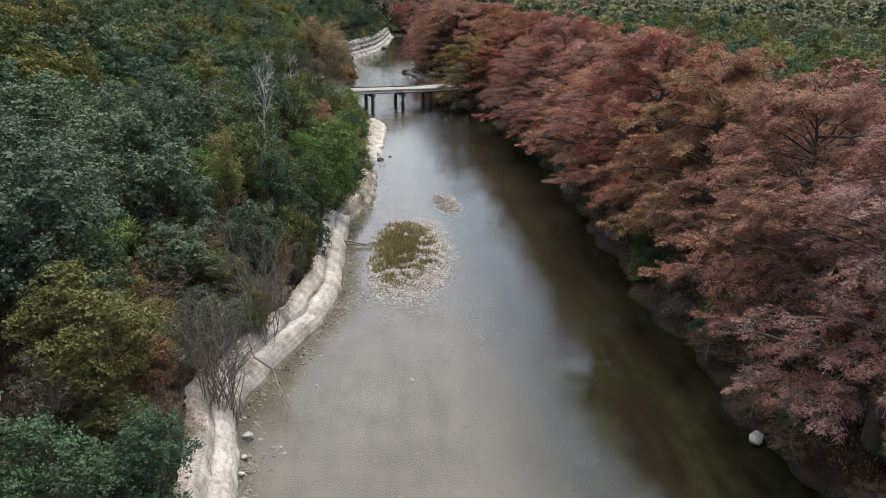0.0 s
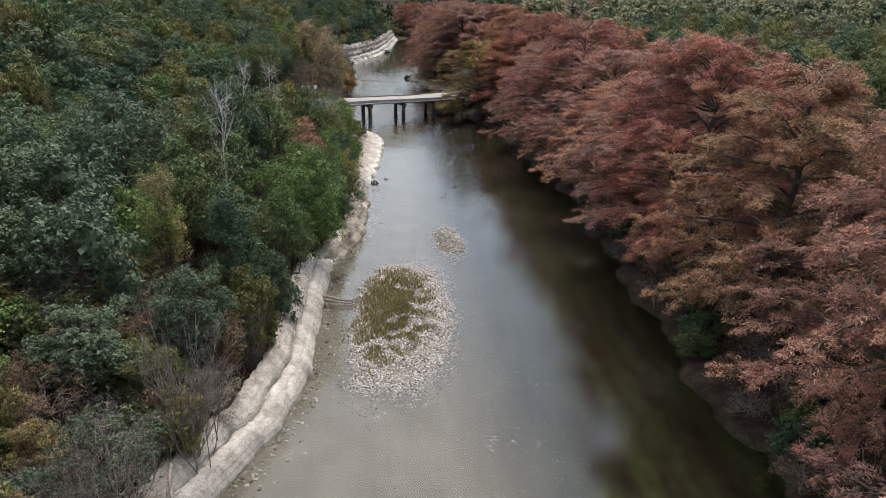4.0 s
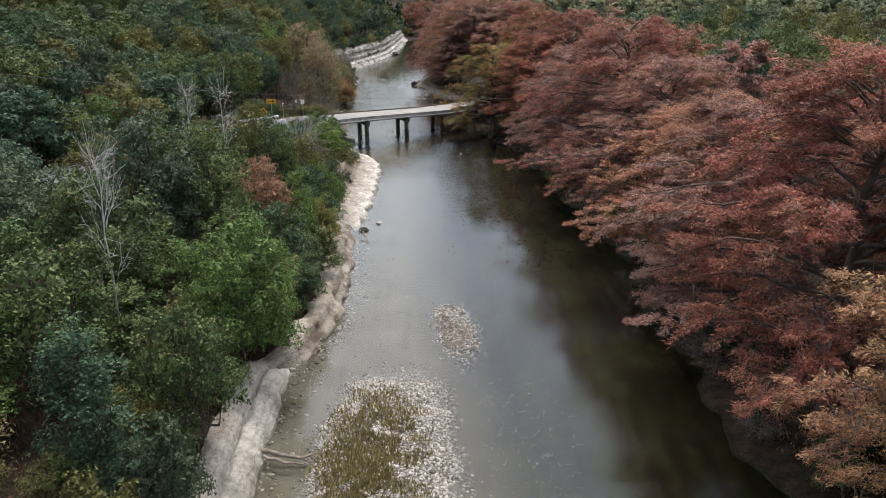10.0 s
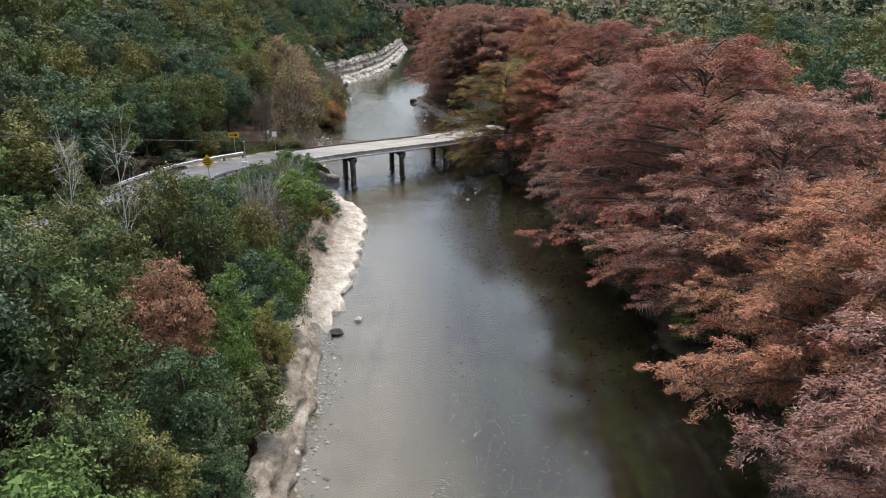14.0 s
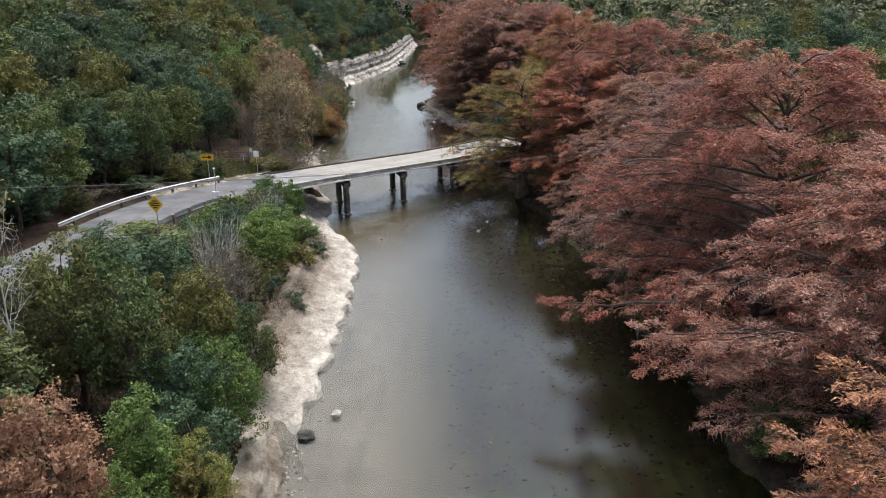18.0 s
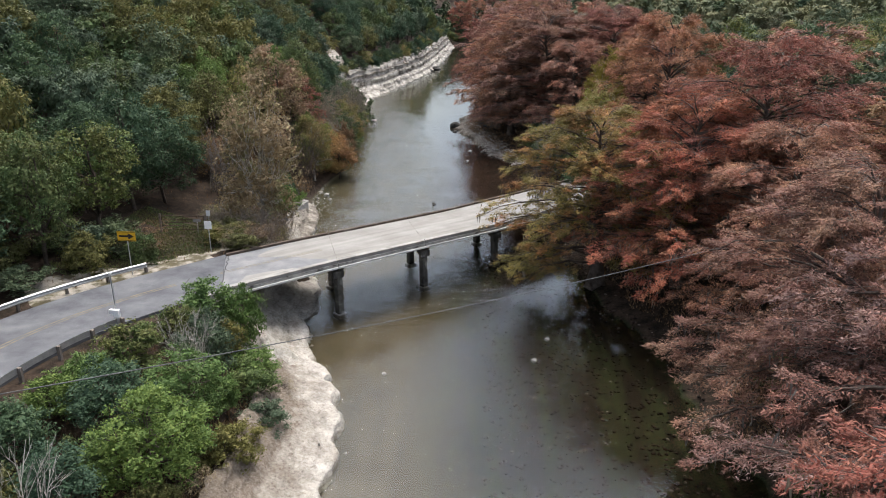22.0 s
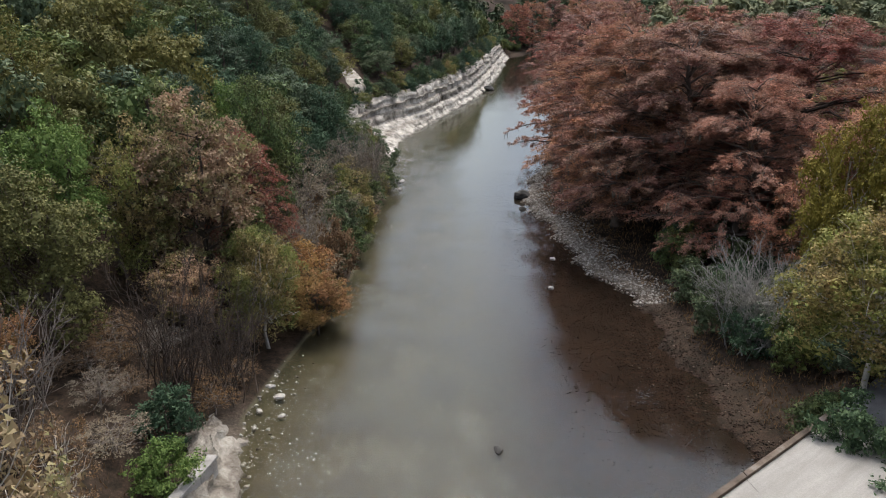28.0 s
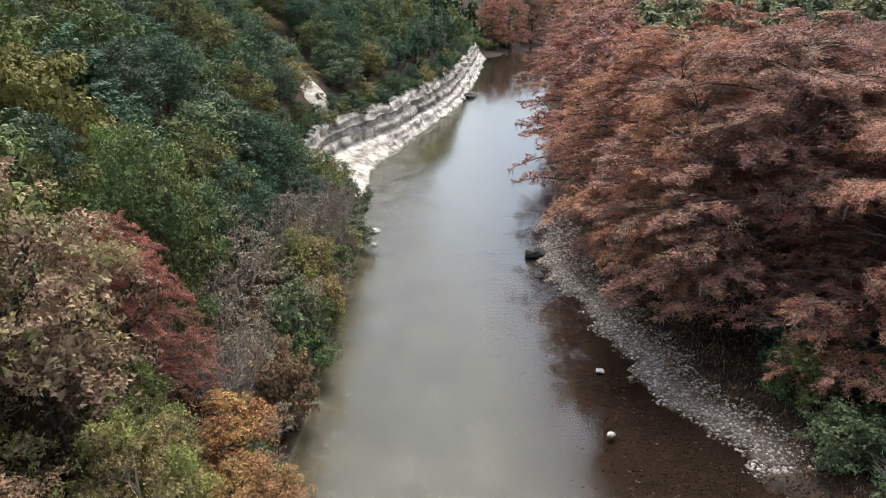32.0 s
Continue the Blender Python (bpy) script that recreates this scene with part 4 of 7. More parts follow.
def cypress_data(seed, boughs, plumes, barbs, barb, radius, height):
    """Data of a bald cypress in metres: fluted trunk, long limbs in open tiers, drooping feathery plumes of needles, hanging moss."""
    rng = np.random.default_rng(seed)
    ht = height * 0.86
    tr = 0.026 * height
    trunk_pts = bent((0, 0, -0.3), (rng.normal(0, 0.3), rng.normal(0, 0.3), ht), rng, n=8, wander=0.012)
    trunk_r = np.interp(np.linspace(0, 1, 8), [0, 0.07, 0.2, 1], [tr * 1.9, tr * 1.15, tr * 0.9, tr * 0.12])
    wood, twigs = [(trunk_pts, trunk_r)], []
    ph = rng.uniform(0, 6.28, 3)
    root, way, span = [], [], []
    for i in range(boughs):
        f = (i + 0.5) / boughs
        hr = np.interp(f, [0, 0.3, 0.6, 0.85, 1.0], [0.19, 0.42, 0.67, 0.86, 0.96]) + rng.normal(0, 0.018)
        a = i * 2.39996 + rng.normal(0, 0.3)
        env = radius * np.interp(hr, [0.12, 0.3, 0.5, 0.68, 0.82, 0.93, 1.0], [0.90, 1.0, 0.96, 0.82, 0.60, 0.30, 0.1])
        env *= 1 + 0.16 * np.sin(3 * a + ph[0] + 5 * hr) + 0.12 * np.sin(5 * a + ph[1] - 9 * hr)
        reach = env * rng.uniform(0.82, 1.04)
        out, side = np.array([np.cos(a), np.sin(a), 0]), np.array([-np.sin(a), np.cos(a), 0])
        rise = rng.uniform(0.04, 0.16) * height * (0.4 + 0.6 * hr)
        h0 = max(0.09, hr - rise / height) * height
        base = np.array([np.interp(h0, trunk_pts[:, 2], trunk_pts[:, 0]), np.interp(h0, trunk_pts[:, 2], trunk_pts[:, 1]), h0])
        t = np.linspace(0, 1, 8)[:, None]
        sway = rng.normal(0, 0.09) * reach
        limb = base + out * reach * t + side * sway * np.sin(np.pi * t) + np.array([0, 0, 1.0]) * (rise * np.sin(0.62 * np.pi * t) ** 0.9 - 0.10 * reach * t**3)
        limb[1:] += rng.normal(0, 0.02 * reach, (7, 3)) * [1, 1, 0.5]
        r0 = tr * np.interp(hr, [0.2, 1.0], [0.36, 0.12])
        wood.append((limb, np.linspace(r0, 0.025, 8)))
        ts = 0.26 + 0.74 * (np.arange(plumes) + rng.uniform(0, 0.8, plumes)) / plumes
        for j, q in enumerate(np.minimum(ts, 1.0)):
            p = np.array([np.interp(q, t[:, 0], limb[:, c]) for c in range(3)])
            turn = (1 if j % 2 else -1) * rng.uniform(0.35, 1.15) * (1.15 - 0.75 * q)
            if j == plumes - 1:
                turn = rng.normal(0, 0.2)
            d = out * math.cos(turn) + side * math.sin(turn)
            d = unit(d + [0, 0, rng.normal(0.14, 0.24)])
            root.append(p + rng.normal(0, 0.2, 3) * [1, 1, 0.9])
            way.append(d)
            span.append(rng.uniform(0.65, 1.35) * radius * (0.115 + 0.11 * math.sin(math.pi * min(q, 0.95))))
    root, way, span = np.array(root), np.array(way), np.array(span)
    n = len(root)
    droop = rng.uniform(0.1, 0.5, n)
    for k in range(n):
        u = np.linspace(0, 1, 4)[:, None]
        path = root[k] + way[k] * span[k] * u - np.array([0, 0, 1.0]) * droop[k] * span[k] * u**2
        twigs.append((path, [0.022, 0.016, 0.01, 0.005]))
    m = n * barbs
    k = np.repeat(np.arange(n), barbs)
    u = np.sqrt(rng.uniform(0.015, 1, (m, 1)))
    w = way[k]
    ws = unit(np.cross(w, [0, 0, 1.0])) * np.where(rng.uniform(0, 1, (m, 1)) < 0.5, 1, -1)
    fan = (1.05 - 0.75 * u) * 0.30 * span[k][:, None]
    off = rng.uniform(0, 1, (m, 1)) ** 0.8 * fan
    c = root[k] + w * span[k][:, None] * u - np.array([0, 0, 1.0]) * (droop[k] * span[k])[:, None] * u**2
    c = c + ws * off + w * off * 0.6 + rng.normal(0, 0.085, (m, 3))
    c[:, 2] -= (0.35 * off[:, 0] ** 1.3)
    d = unit(ws * 0.7 + w * 0.85 + rng.normal(0, 0.45, (m, 3)) + [0, 0, -0.18])
    v = unit(np.cross(d, unit(rng.normal(0, 0.42, (m, 3)) + 0.35 * w + [0, 0, 1.0])))
    s = rng.uniform(0.6, 1.35, (m, 1))
    crown = leaf_blades(c, d * barb * s * 0.5, v * barb * 0.26 * s * 0.5)
    low = root + way * span[:, None] * 0.8
    low = low[(low[:, 2] < 0.6 * height) & (np.hypot(low[:, 0], low[:, 1]) > 0.4 * radius)]
    low = low[rng.choice(len(low), min(110, len(low)), False)]
    hn = len(low) * 5
    hc = np.repeat(low, 5, 0) + rng.normal(0, 0.16, (hn, 3))
    hl = rng.uniform(0.3, 1.0, (hn, 1))
    hc[:, 2] -= hl[:, 0] * 0.5 + 0.15
    hang = leaf_blades(hc, unit(rng.normal(0, 0.14, (hn, 3)) + [0, 0, -1]) * hl * 0.5, unit(rng.normal(0, 1, (hn, 3)) * [1, 1, 0.1]) * 0.045)
    return tubes(wood, 5), crown, hang, tubes(twigs, 3)


def bare_tree_data(seed, n_main, spread, height, from_base, forks=4, first=0):
    """Data of a leafless tree or brush: many thin upright limbs that fork twice."""
    rng = np.random.default_rng(seed)
    paths = []
    if not from_base:
        paths.append((bent((0, 0, -0.2), (rng.normal(0, 0.2), rng.normal(0, 0.2), height * 0.97), rng, n=7, wander=0.012), np.linspace(0.22, 0.03, 7)))
    for i in range(first, first + n_main):
        a = i * 2.4 + rng.normal(0, 0.4)
        h0 = 0 if from_base else rng.uniform(0.3, 0.92) * height
        out = spread * rng.uniform(0.5, 1.0) * (1 if from_base else 1.25 - h0 / height)
        up = height * rng.uniform(0.6, 1.0) if from_base else h0 + out * rng.uniform(0.3, 0.9)
        s = np.array([rng.normal(0, 0.12), rng.normal(0, 0.12), max(h0, 0) - (0.15 if from_base else 0)])
        e = np.array([np.cos(a) * out, np.sin(a) * out, up])
        limb = bent(s, e, rng, 0.1, 6, 0.035)
        r = 0.0075 if from_base else 0.045
        paths.append((limb, np.linspace(r, r * 0.25, 6)))
        for _ in range(forks):
            t = rng.uniform(0.3, 0.95)
            p = np.array([np.interp(t, np.linspace(0, 1, 6), limb[:, q]) for q in range(3)])
            d = unit(unit(e - s) + rng.normal(0, 0.5, 3))
            q = p + d * height * rng.uniform(0.10, 0.26)
            paths.append((bent(p, q, rng, 0, 4, 0.05), np.linspace(r * 0.4, r * 0.15, 4)))
            for _ in range(3):
                g = p + (q - p) * rng.uniform(0.3, 1.0)
                w = unit(d + rng.normal(0, 0.5, 3)) * height * rng.uniform(0.05, 0.13)
                paths.append((np.array([g, g + w]), [r * 0.22, r * 0.1]))
    return tubes(paths, 3)


ROUND = {}


def round_kind(kind, seed, **kw):
    wood, crown = round_tree_data(seed, **kw)
    ROUND.setdefault(kind, []).append((mesh_of("wood", *wood, BARK, True), mesh_of("leaves", *crown, LEAF["oak"])))


for s in range(5):
    round_kind("near", 10 + s, limbs=19, puffs=9, tufts=1200, per=9, leaf=0.016, low=0.03)
for s in range(3):
    round_kind("upright", 30 + s, limbs=19, puffs=8, tufts=1000, per=9, leaf=0.0165, low=0.0, skew=0.62, tall=2.4)
for s in range(4):
    round_kind("mid", 50 + s, limbs=13, puffs=8, tufts=760, per=7, leaf=0.0205, low=0.05, forks=0, puff=1.25, tall=1.1, lie=2.2)
for s in range(3):
    round_kind("thin", 70 + s, limbs=20, puffs=9, tufts=1000, per=7, leaf=0.0125, low=0.0, gap=0.35, trunk_r=0.022, forks=4, tall=1.4)
for s in range(3):
    round_kind("shrub", 90 + s, limbs=13, puffs=8, tufts=560, per=9, leaf=0.024, low=-0.08, trunk_r=0.02, tall=1.0)
for s in range(3):
    round_kind("fine", 110 + s, limbs=22, puffs=13, tufts=2100, per=10, leaf=0.0122, low=0.02, trunk_r=0.024, forks=2, tall=1.5)
for s in range(3):
    round_kind("open", 130 + s, limbs=30, puffs=9, tufts=1900, per=6, leaf=0.0135, low=-0.04, skew=0.85, gap=0.16, trunk_r=0.02, forks=4, tall=1.8)

for s in range(4):
    round_kind("dome", 150 + s, limbs=10, puffs=13, tufts=1500, per=7, leaf=0.0155, low=0.08, forks=0, puff=1.3, tall=1.15, lie=3.0, bough=1.35)

tree_rng = random.Random(5)


def round_tree(x, y, top, wide, leaf, kind="near", label="", name="oak_tree", category="tree", bark=None, z=None, group="woodland trees", turn=None):
    """A tree that stands on the ground at x, y, with its top at the given height above the water and its crown of the given width."""
    wood, leaves = ROUND[kind][tree_rng.randrange(len(ROUND[kind]))]
    base = ground_at(x, y) - 0.05 if z is None else z
    h = max(top - base, 0.8)
    t = thing(name, label, category, Matrix.LocRotScale((x, y, base), Euler((0, 0, tree_rng.uniform(0, 6.28) if turn is None else turn)), (wide, wide, h)), group)
    w = part_data("trunk", wood, t)
    if bark:
        w.material_slots[0].link = "OBJECT"
        w.material_slots[0].material = bark
    c = part_data("crown", leaves, t)
    c.material_slots[0].link = "OBJECT"
    c.material_slots[0].material = LEAF[leaf]
    return t


CYP = []
for s, (ra, ht) in enumerate([(7.4, 17.5), (8.0, 18.5), (6.8, 16.5), (8.6, 19.0)]):
    wood, crown, hang, twigs = cypress_data(200 + s, *[(66, 20, 112), (70, 20, 108), (62, 20, 84), (68, 20, 98)][s], 0.205, ra, ht)
    CYP.append((mesh_of("cypress_twigs", *twigs, BARK_GREY), mesh_of("cypress_wood", *wood, BARK, True), mesh_of("cypress_needles", *crown, LEAF["cypress"]), mesh_of("hanging_moss", *hang, LEAF["grey"])))
for s, (ra, ht) in enumerate([(7.4, 17.5), (8.0, 18.5), (6.8, 16.5), (8.6, 19.0)]):
    wood, crown, hang, twigs = cypress_data(210 + s, 48, 15, 34, 0.46, ra, ht)
    CYP.append((mesh_of("cypress_twigs", *twigs, BARK_GREY), mesh_of("cypress_wood", *wood, BARK, True), mesh_of("cypress_needles", *crown, LEAF["cypress"]), mesh_of("hanging_moss", *hang, LEAF["grey"])))
CYP_HEIGHT = [17.5, 18.5, 16.5, 19.0]


def cypress(x, y, top, size, leaf, which, turn, label, far=False):
    twigs, wood, crown, hang = CYP[which + (4 if far else 0)]
    base = ground_at(x, y) - 0.1
    k = (top - base) / CYP_HEIGHT[which]
    t = thing("cypress_tree", label, "tree", Matrix.LocRotScale((x, y, base), Euler((0, 0, turn)), (size, size, k)), "bald cypresses on the bank")
    part_data("trunk", wood, t, "grey-brown trunk and limbs")
    c = part_data("crown", crown, t)
    c.material_slots[0].link = "OBJECT"
    c.material_slots[0].material = LEAF[leaf]
    tagged(part_data("twig", twigs, t, "bare grey twigs among the needles"), kind="stuff")
    tagged(part_data("hanging_moss", hang, t, "grey hanging moss"), kind="stuff")
    return t


CL = {"cypress_red": "deep red-brown bald cypress beside the river", "cypress": "rust-brown bald cypress leaning over the river bank", "cypress_pale": "faded pinkish-brown bald cypress with grey twigs on the river bank",
      "cypress_orange": "orange-brown bald cypress beside the river", "cypress_green": "half-green half-orange bald cypress beside the river"}
for i, (x, y, top, size, leaf) in enumerate([
        (19.8, 28.5, 12.5, 0.75, "cypress_green"), (19.4, 37.0, 16.0, 0.85, "cypress_pale"), (19.8, 47.5, 16.6, 0.9, "cypress"),
        (18.8, 58.0, 17.2, 0.94, "cypress_orange"), (18.4, 69, 18.2, 1.02, "cypress_red"), (19.4, 78.5, 15.2, 0.95, "cypress_pale"), (18.6, 87, 14.2, 1.0, "cypress"),
        (19.8, 98.5, 15.5, 0.95, "cypress_pale"), (18.4, 108.5, 18.0, 1.05, "cypress_red"), (17.8, 118, 15.5, 0.88, "cypress_pale"), (17.0, 127.0, 14.5, 0.92, "cypress"),
        (19.2, 139.0, 14.0, 0.85, "cypress"), (10.2, 149.5, 13.4, 1.0, "cypress_green"), (15.2, 146.0, 14.6, 0.9, "cypress_red"), (20.5, 148, 18.0, 1.0, "cypress_red"), (17.0, 160, 19.0, 0.9, "cypress"),
        (26.5, 24, 16.5, 1.0, "cypress"), (27.5, 42, 17.2, 1.0, "cypress_pale"), (27.0, 56, 17.0, 0.9, "cypress"), (26.0, 74, 17.0, 0.8, "cypress"),
        (26.5, 104, 16.5, 0.8, "cypress_pale"), (27, 122, 17.0, 0.85, "cypress"), (28, 142, 17.0, 0.9, "cypress_orange"), (27, 158, 18.0, 1.0, "cypress"),
        (10.4, 203, 18.2, 1.3, "cypress"), (20.0, 203, 18.6, 1.25, "cypress_red"), (8.5, 219, 17.6, 1.15, "cypress"), (21, 188, 17.0, 1.0, "cypress"), (4.6, 211.5, 12.0, 0.62, "cypress_pale"), (14.5, 211, 18.0, 1.1, "cypress"), (6.2, 206, 15.5, 0.85, "cypress"), (13.5, 195.5, 15.0, 0.8, "cypress_pale"), (21, 214, 18.5, 1.0, "cypress_pale"),
        (4.6, 226, 17.0, 0.8, "cypress_pale"), (5.6, 237, 17.5, 1.0, "cypress_red"), (6.6, 252, 18.0, 1.1, "cypress_pale"), (8.2, 269, 18.5, 1.1, "cypress"), (10, 288, 19.0, 1.1, "cypress"), (11.5, 306, 19, 1.15, "cypress_pale"), (12.5, 324, 18, 1.1, "cypress"), (16, 342, 18, 1.1, "cypress_orange"), (25, 240, 18, 1.1, "cypress"), (26, 268, 18.5, 1.1, "cypress_pale"),
        (17, 362, 19, 1.2, "cypress"), (20, 385, 19, 1.2, "cypress_pale"), (-6, 424, 17, 1.0, "cypress_red"), (0, 436, 18, 1.1, "cypress"), (26, 408, 18, 1.1, "cypress_pale"), (8, 452, 18, 1.1, "cypress_pale"), (32, 432, 18, 1.1, "cypress"), (17, 470, 18, 1.2, "cypress"), (-20.0, 188.3, 12.6, 0.42, "cypress_red")]):
    cypress(x, y, top, size, leaf, (2 + i % 2) if leaf == "cypress_pale" else (0, 1, 3)[i % 3], i * 1.9, CL[leaf], x > 24 or y > 225 or x < -20)

# ---- the left wood ----
OAK = "dark green live oak with a dense rounded crown on the slope"
JUN = "blue-green juniper with an upright crown on the bank"
